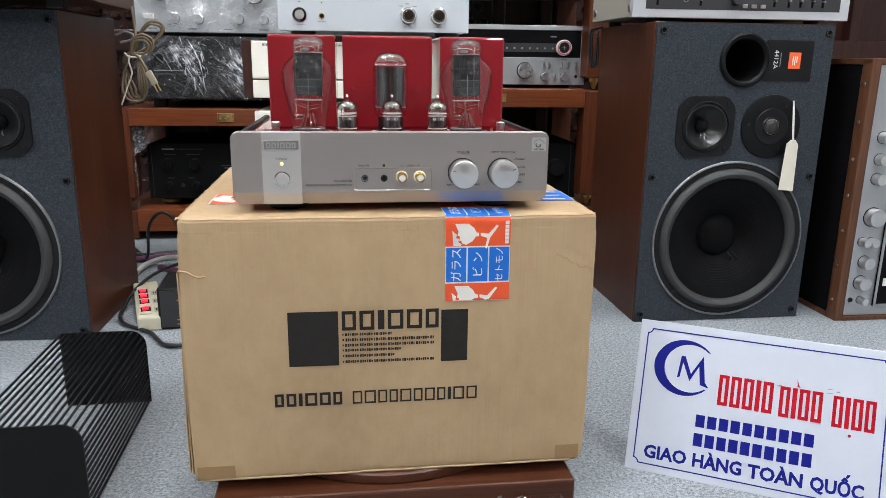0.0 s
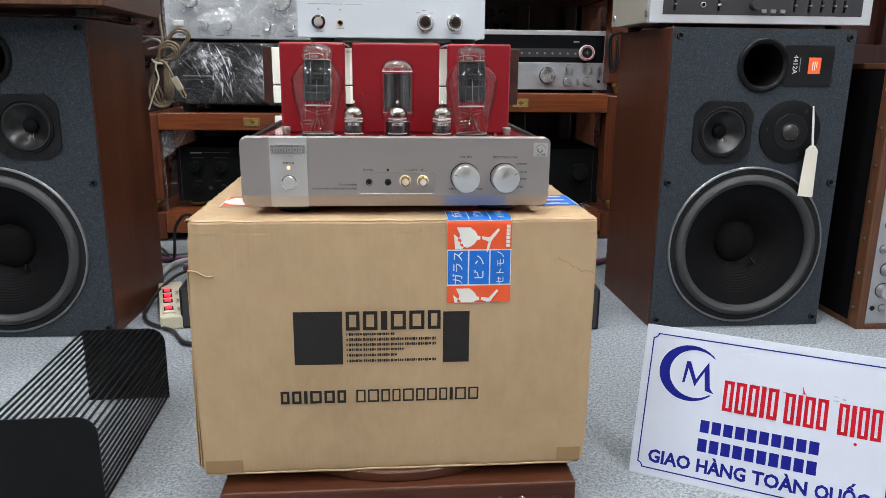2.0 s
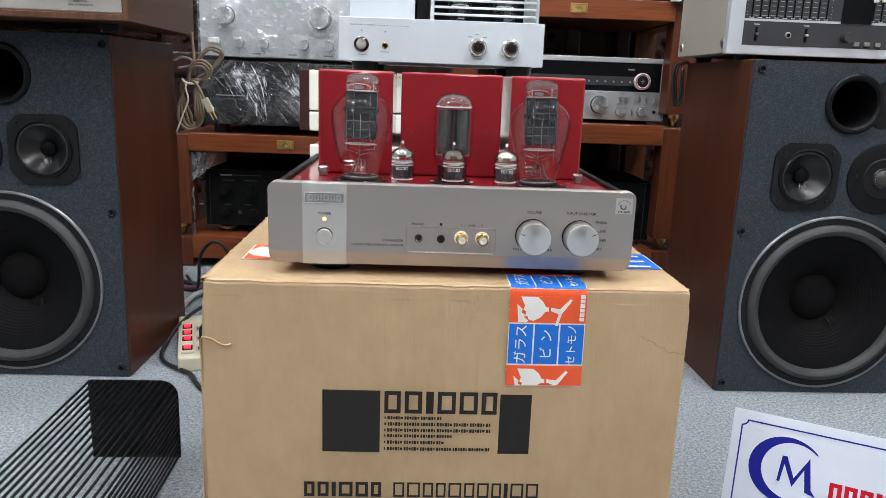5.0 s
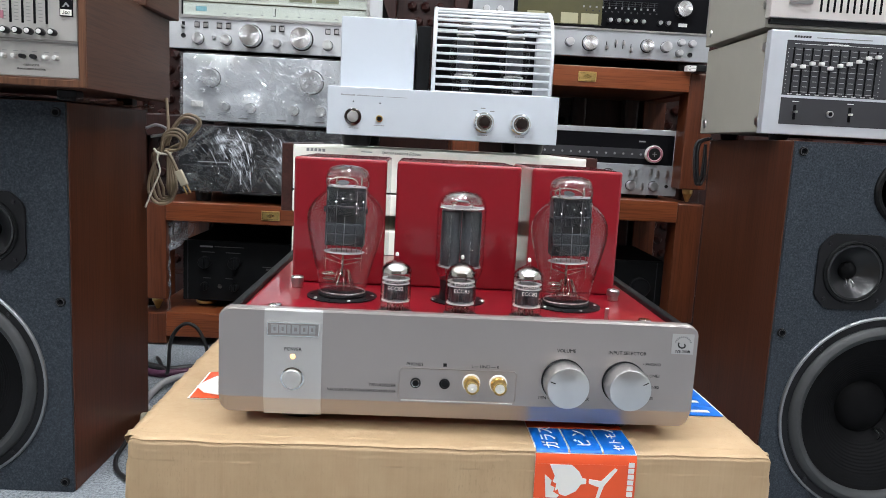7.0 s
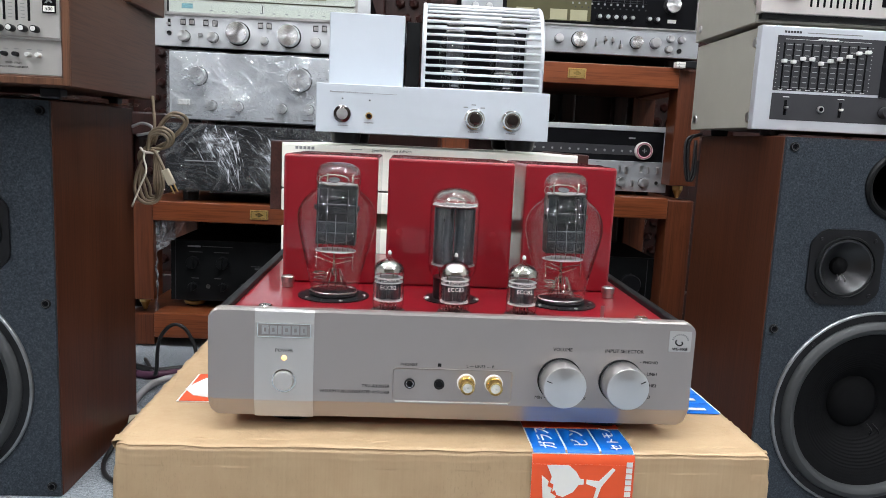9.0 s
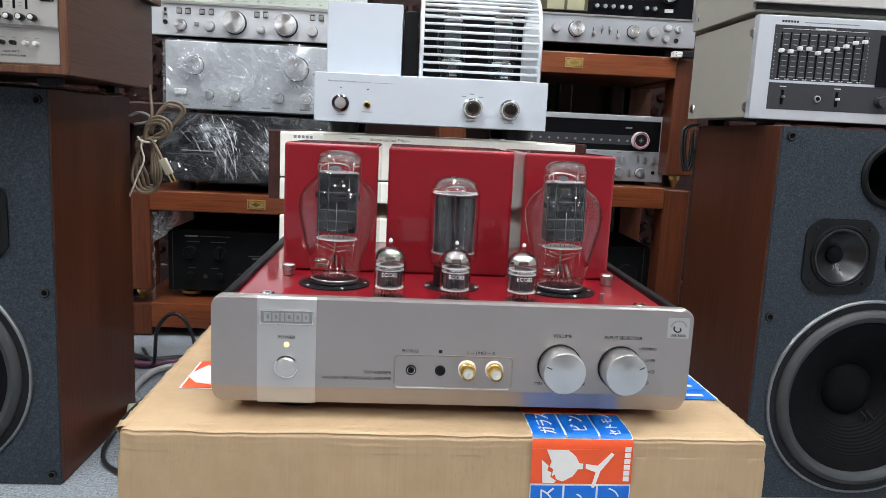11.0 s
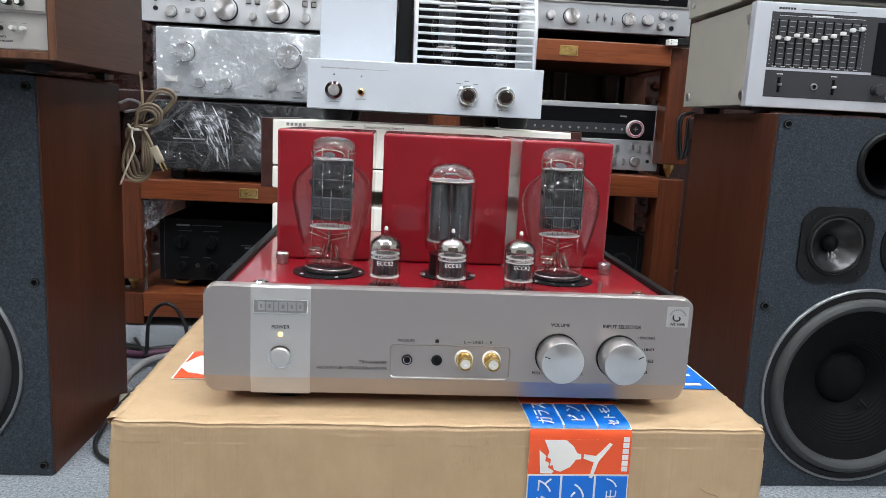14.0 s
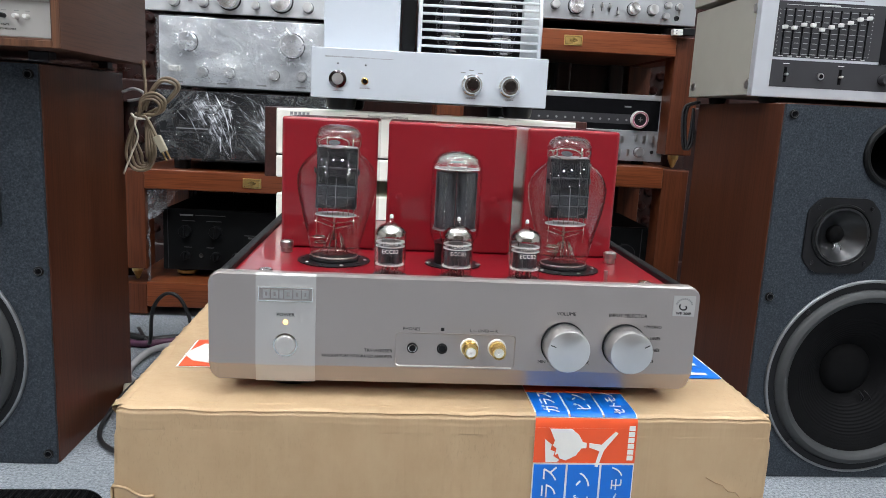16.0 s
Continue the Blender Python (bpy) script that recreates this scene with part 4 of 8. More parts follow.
    part("tray_disc", lathem([(0.0, -0.0004), (0.0042, -0.0003), (0.0046, 0.0002), (0.0, 0.0004)], seg=28, cap=False), RECTPLATE, tray)
    w = bmesh.new()
    for k in range(8):
        px = -0.0145 + k * 0.0041
        tube([(px, 0.001 * (-1) ** k - 0.003, 0.0370), (px, -0.003, 0.0424)], 0.0004, 5, w)
    for sx in (-1, 1):
        tube([(sx * 0.0145, -0.004, 0.0215), (sx * 0.0145, -0.004, 0.0365)], 0.0004, 5, w)
        tube(smooth_path([(sx * 0.0148, 0.002, 0.0890), (sx * 0.0172, 0.001, 0.0925), (sx * 0.0164, -0.002, 0.0962), (sx * 0.0125, -0.004, 0.0955)], 4), 0.0004, 5, w)
        tube([(sx * 0.0102 + 0.001, 0.003, 0.0890), (sx * 0.0102 + 0.001, 0.003, 0.0985)], 0.0007, 6, w)
    tube([(-0.001, 0, 0.016), (-0.001, 0, 0.0365)], 0.0011, 6, w)
    for k, (xa, za, xb, zb) in enumerate(((-0.0165, 0.0320, -0.0005, 0.0262), (0.0155, 0.0325, -0.001, 0.0298), (-0.0105, 0.0330, 0.0002, 0.0290), (0.0125, 0.0285, 0.0, 0.0255))):
        tube([(xa, -0.006 + 0.003 * k, za), (xb, -0.002, zb)], 0.0005, 5, w)
    for k in range(9):
        aa = k * 0.7
        tube([(0.0105 * math.cos(aa), 0.0105 * math.sin(aa), 0.006), (0.0075 * math.cos(aa), 0.006 * math.sin(aa), 0.0125), (0.0045 * math.cos(aa), 0.002 * math.sin(aa), 0.0215)], 0.0004, 5, w)
    part("support_wires", w, WIRE, t)
    part("getter_ring", lathem([(0.0051, 0), (0.0057, 0.0006), (0.0051, 0.0012), (0.0045, 0.0006), (0.0051, 0)], (-0.0115, -0.0075, 0.0185), "z", 24, False), WIRE, t)
    part("getter_ring", lathem([(0.0046, 0), (0.0051, 0.0005), (0.0046, 0.001), (0.0041, 0.0005), (0.0046, 0)], (-0.0110, -0.0075, 0.0145), "z", 24, False), WIRE, t)
    part("base_ring", lathem([(0.0186, 0.0034), (0.0190, 0.0037), (0.0191, 0.0044), (0.0188, 0.0047)], seg=36, cap=False), STEEL, t)
    part("glass_stem", lathem([(0.0125, 0.0058), (0.0095, 0.0105), (0.0085, 0.0155), (0.0048, 0.0205), (0.0032, 0.0235), (0, 0.0245)], seg=24), GLASS, t)
    # scattered beads added to give the glass stem its small glints
    beads = bmesh.new()
    rng = random.Random(31)
    for k in range(26):
        aa, rr = rng.uniform(0, 2 * math.pi), rng.uniform(0.004, 0.0165)
        bmesh.ops.create_icosphere(beads, subdivisions=1, radius=rng.uniform(0.00035, 0.0009), matrix=Matrix.Translation((rr * math.cos(aa), rr * math.sin(aa), 0.0062 + rng.random() * 0.006)))
    part("glint_beads", beads, GLASS, t)


def small_tube(amp, x, y, z, rows):
    t = part("driver_tube", lathem([(0.0050, -0.0006), (0.0050, 0.0006), (0.0046, 0.0010)], seg=20), BLACK, amp, "small glass driver tube with a mirrored top", Matrix.Translation((x, y, z)))
    prof = [(0.0108, 0.0004), (0.0115, 0.0020), (0.0118, 0.006), (0.0118, 0.0300), (0.0111, 0.0335), (0.0085, 0.0367), (0.0044, 0.0389), (0.0021, 0.0402), (0.0017, 0.0420), (0.0020, 0.0440), (0.0013, 0.0455), (0.0, 0.0461)]
    prof = eased(prof, 3)
    inner = [(max(0.0, r - 0.0005), h - (0.0004 if h > 0.034 else 0)) for r, h in prof]
    part("glass_bulb", lathem(prof + inner[::-1], seg=32, cap=False), GLASS, t, "clear glass bulb")
    part("getter_flash", lathem(eased([(0.0110, 0.0300), (0.0109, 0.0312), (0.0103, 0.0334), (0.0077, 0.0363), (0.0038, 0.0381), (0.0, 0.0385)], 3), seg=28, cap=False), GETTER, t, "mirrored getter flash")
    for h, r in ((0.0246, 0.0109), (0.0214, 0.0109), (0.0076, 0.0112)):
        sp = part("mica_spacer", lathem([(r - 0.0028, h), (r - 0.0002, h), (r, h + 0.0003), (r - 0.0002, h + 0.0006), (r - 0.0028, h + 0.0006), (r - 0.0028, h)], seg=28, cap=False), MICA, t)
        part("spacer_plate", lathem([(r - 0.0029, h + 0.0001), (r - 0.0029, h + 0.0005)], seg=24), GREYPLATE, sp)
    an = bmesh.new()
    for sx in (-1, 1):
        lathe(an, [(0.0030, 0.0084), (0.0032, 0.0090), (0.0032, 0.0205), (0.0030, 0.0212)], (sx * 0.0044, 0, 0), "z", 14)
        for q in (-1, 1):
            box(an, sx * 0.0044 + q * 0.0040 - 0.0009, sx * 0.0044 + q * 0.0040 + 0.0009, -0.0003, 0.0003, 0.0084, 0.0212)
    part("anode", an, RECTPLATE, t, "dark twin anode plates")
    pins = bmesh.new()
    for k in range(9):
        a = math.pi * 2 * (k + 0.5) / 10
        tube([(0.0062 * math.cos(a), 0.0062 * math.sin(a), 0.0004), (0.0060 * math.cos(a), 0.0060 * math.sin(a), 0.0040), (0.0048 * math.cos(a + 0.3), 0.0048 * math.sin(a + 0.3), 0.0078)], 0.0005, 5, pins)
    for k in range(4):
        a = math.pi * 2 * (k + 0.3) / 4
        tube([(0.0070 * math.cos(a), 0.0070 * math.sin(a), 0.0214), (0.0070 * math.cos(a), 0.0070 * math.sin(a), 0.0300)], 0.0004, 5, pins)
    part("support_wires", pins, WIRE, t)
    part("glass_stem", lathem(eased([(0.0104, 0.0016), (0.0085, 0.0026), (0.0050, 0.0034), (0.0, 0.0036)], 2), seg=24, cap=False), GLASS, t)
    # white core inside the clear tip paints the light it reflects
    part("glass_tip", lathem(eased([(0.0012, 0.0426), (0.0014, 0.0440), (0.0009, 0.0451), (0.0, 0.0456)], 2), seg=12, cap=False), MICA, t, "seal of the bulb, its glint put into a white colour")
    for text, h, s in rows:
        lettering(text, s, 0, -0.01205, h, PRINTW, t, depth=0.0001)


def rectifier(amp, x, y, z):
    t = part("rectifier_tube", lathem([(0.0152, 0.0), (0.0156, 0.002), (0.0153, 0.015), (0.0160, 0.0165), (0.0160, 0.0178)], seg=36), BLACK, amp, "tall glass rectifier tube on a black base", Matrix.Translation((x, y, z)))
    prof = [(0.0160, 0.0172), (0.0180, 0.0205), (0.0196, 0.0250), (0.0203, 0.032), (0.0204, 0.045), (0.0204, 0.06), (0.0204, 0.0725), (0.0199, 0.0795), (0.0178, 0.0853), (0.0137, 0.0893), (0.0072, 0.0914), (0.0, 0.0920)]
    prof = [(max(0.0, q[0]), q[2]) for q in smooth_path([(r, 0.0, h) for r, h in prof], 4)]
    inner = [(max(0.0, r - 0.0006), h - (0.0005 if h > 0.08 else 0)) for r, h in prof]
    bulb = part("glass_bulb", lathem(prof + inner[::-1], seg=44, cap=False), GLASS, t, "clear straight glass bulb")
    part("glass_crown", lathem([(max(0.0, r - 0.0012), h - 0.0010) for r, h in prof if h > 0.0815], seg=44, cap=False), CROWN, bulb, "thick rounded crown of the bulb")
    for sx in (-1, 1):
        m = pose(sx * 0.0084, 0, 0) @ Matrix.Diagonal((1.0, 1.2, 1.0, 1))
        half = lathem([(0.0080, 0.0294), (0.0082, 0.0302), (0.0082, 0.0744), (0.0080, 0.0752)], seg=28)
        bmesh.ops.transform(half, matrix=m, verts=half.verts)
        plate = part("anode", half, RECTPLATE, t, "rounded dull nickel anode plate")
        for ang in (-158, -95, -28):
            cx, cy = sx * 0.0084 + 0.0083 * math.cos(radians(ang)), 0.0100 * math.sin(radians(ang))
            part("anode_seam", boxm(cx - 0.0006, cx + 0.0006, cy - 0.0008, cy + 0.0006, 0.0298, 0.0748, 0.0002, 1), RECTPLATE, plate)
            if ang == -95:
                for k in range(8):
                    part("seam_slot", boxm(cx - 0.0003, cx + 0.0003, cy - 0.0011, cy - 0.0006, 0.0325 + k * 0.0053, 0.0350 + k * 0.0053), NICKEL if k % 3 else CHROME, plate)
    for h, r, mat in ((0.0772, 0.0186, MICA), (0.0283, 0.0182, GREYPLATE)):
        sp = part("mica_spacer", lathem([(r - 0.0026, h), (r - 0.0002, h), (r, h + 0.0002), (r - 0.0002, h + 0.0005), (r - 0.0026, h + 0.0005), (r - 0.0026, h)], seg=32, cap=False), mat, t)
        part("spacer_plate", lathem([(r - 0.0027, h + 0.0001), (r - 0.0027, h + 0.0004)], seg=28), GREYPLATE, sp)
        for k in range(8):
            q = (k + 0.4) * math.pi / 4
            part("mica_tooth", boxm(-0.0012, 0.0012, -0.0005, 0.0005, h, h + 0.0014), mat, sp, m=pose((r - 0.0008) * math.cos(q), (r - 0.0008) * math.sin(q), 0, 0, 0, 45 * (k + 0.4)))
    pins = bmesh.new()
    for k in range(6):
        tube([(-0.010 + k * 0.0040, -0.002, 0.0176), (-0.012 + k * 0.0048, -0.002, 0.0284)], 0.0005, 5, pins)
    for sx in (-1, 1):
        tube([(sx * 0.0084, 0, 0.0775), (sx * 0.0084, 0, 0.0812), (sx * 0.0030, 0, 0.0826)], 0.0005, 5, pins)
    part("support_wires", pins, WIRE, t)
    part("getter_pan", lathem([(0.0, 0.0824), (0.0046, 0.0825), (0.0052, 0.0832), (0.0, 0.0834)], seg=24, cap=False), NICKEL, t)


def tube_amplifier():
    a = thing("tube_amplifier", pose(0.0585, 0.807, 0.3632, 0, 0, 0.9) @ Matrix.Scale(1.022, 4), "red lacquered tube amplifier with a silver front, standing on the carton", "amplifier")
    # chassis
    part("chassis", boxm(-0.166, 0.166, 0.008, 0.318, 0.013, 0.079, 0.002), RED, a, "red lacquered steel chassis")
    for s in (-1, 1):
        part("side_rail", boxm(s * 0.1685 - 0.0035, s * 0.1685 + 0.0035, 0.008, 0.318, 0.03, 0.083, 0.0015), BLACKMETAL, a, "glossy dark side rail")
    for fx in (-0.118, 0.118):
        for fyy in (0.042, 0.285):
            part("foot", lathem([(0.021, 0.0), (0.023, 0.003), (0.021, 0.012), (0.019, 0.0135)], (fx, fyy, 0)), SCREW if fyy < 0.1 else BLACK, a, "round metal foot")
    # front panel: lower edge slopes back
    bm = bmesh.new()
    prof = [(0.0, 0.0225), (0.0, 0.0865), (0.0012, 0.088), (0.008, 0.088), (0.008, 0.0105), (0.0042, 0.0098)]
    w = 0.1725
    rings = []
    for x, inset in ((-w, 0.006), (-w + 0.0012, 0.0036), (-w + 0.0035, 0.0014), (-w + 0.0065, 0.0), (w - 0.0065, 0.0), (w - 0.0035, 0.0014), (w - 0.0012, 0.0036), (w, 0.006)):
        rings.append([bm.verts.new((x, y, (z - inset if z > 0.05 else z + (inset if z < 0.02 else inset * 0.2)))) for y, z in prof])
    for r0, r1 in zip(rings, rings[1:]):
        for i in range(len(prof)):
            j = (i + 1) % len(prof)
            bm.faces.new((r0[i], r0[j], r1[j], r1[i]))
    bm.faces.new(rings[0])
    bm.faces.new(rings[-1])
    bmesh.ops.recalc_face_normals(bm, faces=bm.faces)
    part("front_panel", bm, PANEL, a, "warm grey anodised front panel")
    bp = bmesh.new()
    bprof = [(-0.0004, 0.0222), (-0.0004, 0.0865), (0.0004, 0.0882), (0.001, 0.0882), (0.001, 0.0225), (0.0045, 0.0105), (0.003, 0.0094)]
    r0 = [bp.verts.new((-0.1405, y, z)) for y, z in bprof]
    r1 = [bp.verts.new((-0.0995, y, z)) for y, z in bprof]
    for i in range(len(bprof)):
        j = (i + 1) % len(bprof)
        bp.faces.new((r0[i], r0[j], r1[j], r1[i]))
    bp.faces.new(r0)
    bp.faces.new(r1)
    bmesh.ops.recalc_face_normals(bp, faces=bp.faces)
    badge = part("badge_strip", bp, BADGE, a, "pale satin aluminium strip")
    part("logo_plate", boxm(-0.1384, -0.1016, -0.0008, -0.0003, 0.0686, 0.0784), PANEL, badge)
    part("logo_rim", frame_bm(-0.1385, -0.1015, 0.0685, 0.0785, 0.0006, -0.0014, -0.0004), CHROME, badge)
    blocks(-0.1355, -0.1045, 0.0705, 0.0765, (0.9, 0.9, 0.42, 1.0, 0.95, 0.85), -0.0008, STEEL, badge, 0.24, 0.0006)
    lettering("POWER", 0.0036, -0.12, -0.0005, 0.0577, PRINTK, a)
    part("power_lamp", lathem([(0.0018, 0), (0.0018, 0.0006), (0.001, 0.0012), (0, 0.0013)], (-0.12, -0.0003, 0.0535), "-y", 16), WARMLIT, a, "lit warm power lamp")
    pb = part("power_button", lathem([(0.0070, 0), (0.0070, 0.0022), (0.0065, 0.0028), (0, 0.0028)], (-0.12, -0.0003, 0.0372), "-y", 32), BADGE, a, "round aluminium power button")
    part("button_ring", lathem([(0.0073, 0), (0.0084, 0.0002), (0.0084, 0.0008), (0.0073, 0.0010)], (-0.12, -0.0003, 0.0372), "-y", 32, False), CHROME, pb)
    # input bay
    part("input_bay", outline(rounded(-0.0435, 0.0415, 0.0245, 0.0485, 0.002), -0.0002, 0.002), PANEL, a)
    ring_a, ring_b = rounded(-0.0437, 0.0417, 0.0243, 0.0487, 0.003), rounded(-0.0429, 0.0409, 0.0251, 0.0479, 0.0024)
    rim = bmesh.new()
    for (p, q), (p2, q2) in zip(zip(ring_a, ring_a[1:] + ring_a[:1]), zip(ring_b, ring_b[1:] + ring_b[:1])):
        rim.faces.new([rim.verts.new((x, y, z)) for x, y, z in ((p[0], -0.0010, p[1]), (q[0], -0.0010, q[1]), (q2[0], -0.0003, q2[1]), (p2[0], -0.0003, p2[1]))])
        rim.faces.new([rim.verts.new((x, y, z)) for x, y, z in ((p[0], 0.0, p[1]), (q[0], 0.0, q[1]), (q[0], -0.0010, q[1]), (p[0], -0.0010, p[1]))])
    bmesh.ops.remove_doubles(rim, verts=rim.verts, dist=0.00002)
    bmesh.ops.recalc_face_normals(rim, faces=rim.faces)
    part("bay_rim", rim, PANEL, a, "raised rim")
    # paler strip paints the light caught by the lower bevel
    part("bay_rim", boxm(-0.0415, 0.0395, -0.0016, -0.0004, 0.0236, 0.0246, 0.0003, 1), BADGE, a, "lower rim, its highlight put into a paler metal")
    for jx in (-0.0315, -0.0105):
        j = part("jack_socket", lathem([(0.0038, 0.0), (0.0038, 0.0012), (0.0028, 0.0016), (0.0024, 0.0004), (0.0, 0.0002)], (jx, -0.0002, 0.0375), "-y", 24), BLACK, a)
        if jx < -0.02:
            part("socket_ring", lathem([(0.0020, 0.0008), (0.0026, 0.0012), (0.0028, 0.0018), (0.0024, 0.0019), (0.0019, 0.001)], (jx, -0.0002, 0.0375), "-y", 24, False), CHROME, j)
    for jx in (0.0088, 0.0285):
        j = part("rca_jack", lathem([(0.0066, 0), (0.0066, 0.0012), (0.0054, 0.0016), (0.0052, 0.0018)], (jx, -0.0002, 0.039), "-y", 28), TAPEWHITE, a, "gold phono jack with white collar")
        part("jack_barrel", lathem([(0.0058, 0.0016), (0.0058, 0.0045), (0.0050, 0.005), (0.0050, 0.0122), (0.0046, 0.013), (0.0036, 0.0128), (0.0035, 0.0100)], (jx, -0.0002, 0.039), "-y", 28), GOLD, j)
        part("jack_centre", lathem([(0.0035, 0.010), (0.0034, 0.0124), (0.0011, 0.0126), (0.001, 0.0105), (0.0, 0.0105)], (jx, -0.0002, 0.039), "-y", 20), TAPEWHITE, j)
    lettering("PHONES", 0.0032, -0.0325, -0.0001, 0.0502, PRINTK, a)
    part("print_bar", boxm(-0.012, -0.0095, -0.0003, 0.0001, 0.0502, 0.0526), PRINTK, a)
    lettering("L \u2014 LINE3 \u2014 R", 0.0030, 0.0185, -0.0001, 0.0502, PRINTK, a)
    lettering("TRV-A300SER", 0.0034, -0.0455, -0.0001, 0.0335, PRINTK, a, align="RIGHT")
    lettering("VACUUM TUBE INTEGRATED AMPLIFIER", 0.0030, -0.0455, -0.0001, 0.0292, PRINTK, a, align="RIGHT", squeeze=0.92)
    lettering("VOLUME", 0.0036, 0.0768, -0.0001, 0.0643, PRINTK, a)
    lettering("INPUT SELECTOR", 0.0036, 0.1215, -0.0001, 0.0643, PRINTK, a)
    lettering("MIN \u2022", 0.0032, 0.0625, -0.0001, 0.0285, PRINTK, a)
    lettering("\u2022 MAX", 0.0032, 0.0915, -0.0001, 0.0285, PRINTK, a)
    for i, word in enumerate(("PHONO", "LINE1", "LINE2", "LINE3")):
        lettering("\u2022 " + word, 0.0031, (0.1335, 0.1372, 0.1372, 0.1335)[i], -0.0001, 0.0567 - i * 0.0086, PRINTK, a, align="LEFT")
    for kx, kz, ang in ((0.076, 0.0432, 70), (0.1205, 0.0432, -62)):
        part("knob_shadow_ring", lathem([(0.0142, 0), (0.0162, 0.0001), (0.0162, 0.0008), (0.0142, 0.0009)], (kx, 0, kz), "-y", 40, False), BLACK, a)
        k = part("control_knob", lathem([(0.0150, 0.0012), (0.0154, 0.002), (0.0154, 0.0165), (0.0148, 0.0182), (0.0140, 0.0186), (0, 0.0186)], (0, 0, 0), "-y", 56), KNOB, a, "turned aluminium knob", pose(kx, 0, kz, 0, -ang, 0))
        part("pointer", boxm(-0.00028, 0.00028, -0.0189, -0.0185, 0.0098, 0.0138), PRINTK, k)
    st = part("sticker", boxm(0.1535, 0.1695, -0.0004, 0, 0.0665, 0.0815), BADGE, a, "small silver badge sticker")
    for i in range(11):
        ang = radians(15 + i * 15)
        cx, cz = 0.1615 + 0.0058 * math.cos(ang), 0.0742 + 0.0052 * math.sin(ang)
        part("sticker_ray", boxm(-0.0004, 0.0004, -0.0002, 0, -0.0006, 0.0006), GREYPLATE, st, m=pose(cx, -0.0004, cz, 0, -(math.degrees(ang) - 90), 0))
    swirl = [(0.1615 + (0.0038 - 0.00022 * k) * math.cos(radians(140 + 22 * k)), -0.0005, 0.0733 + (0.0030 - 0.00016 * k) * math.sin(radians(140 + 22 * k))) for k in range(13)]
    part("sticker_mark", tube(swirl, 0.0005, 6), PRINTK, st)
    lettering("WE-300B", 0.0029, 0.1615, -0.0005, 0.0676, PRINTK, st)
    # transformer covers
    for x0, x1 in ((-0.1450, -0.0634), (-0.0545, 0.0565), (0.0662, 0.1478)):
        t = bmesh.new()
        box(t, x0, x1, 0.142, 0.272, 0.0795, 0.1918, 0.0026, 3)
        part("transformer_cover", t, RED, a, "red lacquered transformer cover")
    # shallow bumps added to form the two flower-like reflections on the middle cover
    for sx in (-0.0432, 0.0394):
        part("rivet", lathem([(0.0036, 0), (0.0033, 0.00014), (0.0026, 0.0003), (0.0018, 0.00042), (0.0009, 0.0005), (0, 0.00052)], (sx, 0.1422, 0.1275), "-y", 28, False), RED, a)
    # sockets
    for sx in (-0.0949, 0.0934):
        so = part("tube_socket", lathem([(0.029, 0.0), (0.029, 0.0008), (0.0205, 0.0012), (0.0185, 0.0006)], (sx, 0.0915, 0.0792)), BLACK, a, "round black tube socket")
        for k in range(10):
            an = 2 * math.pi * k / 10
            part("socket_screw", lathem([(0.0018, 0), (0.0012, 0.0007), (0, 0.0008)], (sx + 0.0248 * math.cos(an), 0.0915 + 0.0248 * math.sin(an), 0.0801), seg=8), SCREW if k % 2 else STEEL, so)
        triode_big(a, sx, 0.0915, 0.0800, 1.1 if sx < 0 else -1.3)
    so = part("tube_socket", lathem([(0.0228, 0.0), (0.0228, 0.0008), (0.0165, 0.001)], (0.0018, 0.0930, 0.0792)), BLACK, a)
    for sx in (-0.0205, 0.0205):
        part("socket_screw", lathem([(0.0026, 0), (0.002, 0.0012), (0, 0.0014)], (0.0018 + sx, 0.0905, 0.0800), seg=12), STEEL, so)
    rectifier(a, 0.0018, 0.0945, 0.0798)
    for sx, rows in ((-0.0495, ("12AU7", "ECC82")), (0.001, ("12AX7", "ECC83")), (0.053, ("12AU7", "ECC82"))):
        part("tube_socket", lathem([(0.0128, 0.0), (0.0128, 0.0003), (0.0124, 0.0004)], (sx, 0.0475, 0.0790)), DOMEMAT, a)
        small_tube(a, sx, 0.0475, 0.0795, ((rows[0], 0.0234, 0.0042), (rows[1], 0.0178, 0.0042)))
    for sx, sy in ((-0.139, 0.031), (0.142, 0.031)):
        part("screw", lathem([(0.0052, 0), (0.0052, 0.0038), (0.0042, 0.0046), (0.002, 0.0046), (0.0018, 0.0036), (0, 0.0036)], (sx, sy, 0.0795), seg=20), CHROME, a)
    for sx in (-0.1368, 0.1415):
        part("thumb_nut", lathem([(0.0048, 0), (0.0048, 0.0035), (0.0056, 0.004), (0.0056, 0.0085), (0.0046, 0.0095), (0.0022, 0.0095), (0.002, 0.008), (0, 0.008)], (sx, 0.121, 0.0795), seg=20), STEEL, a)
    part("bias_lever", boxm(0.1145, 0.1175, 0.044, 0.0452, 0.0795, 0.0885, 0.0004), STEEL, a)
    # folded lip of the top plate
    part("rear_panel", boxm(-0.166, 0.166, 0.3185, 0.3205, 0.013, 0.079), BLACKMETAL, a)


tube_amplifier()


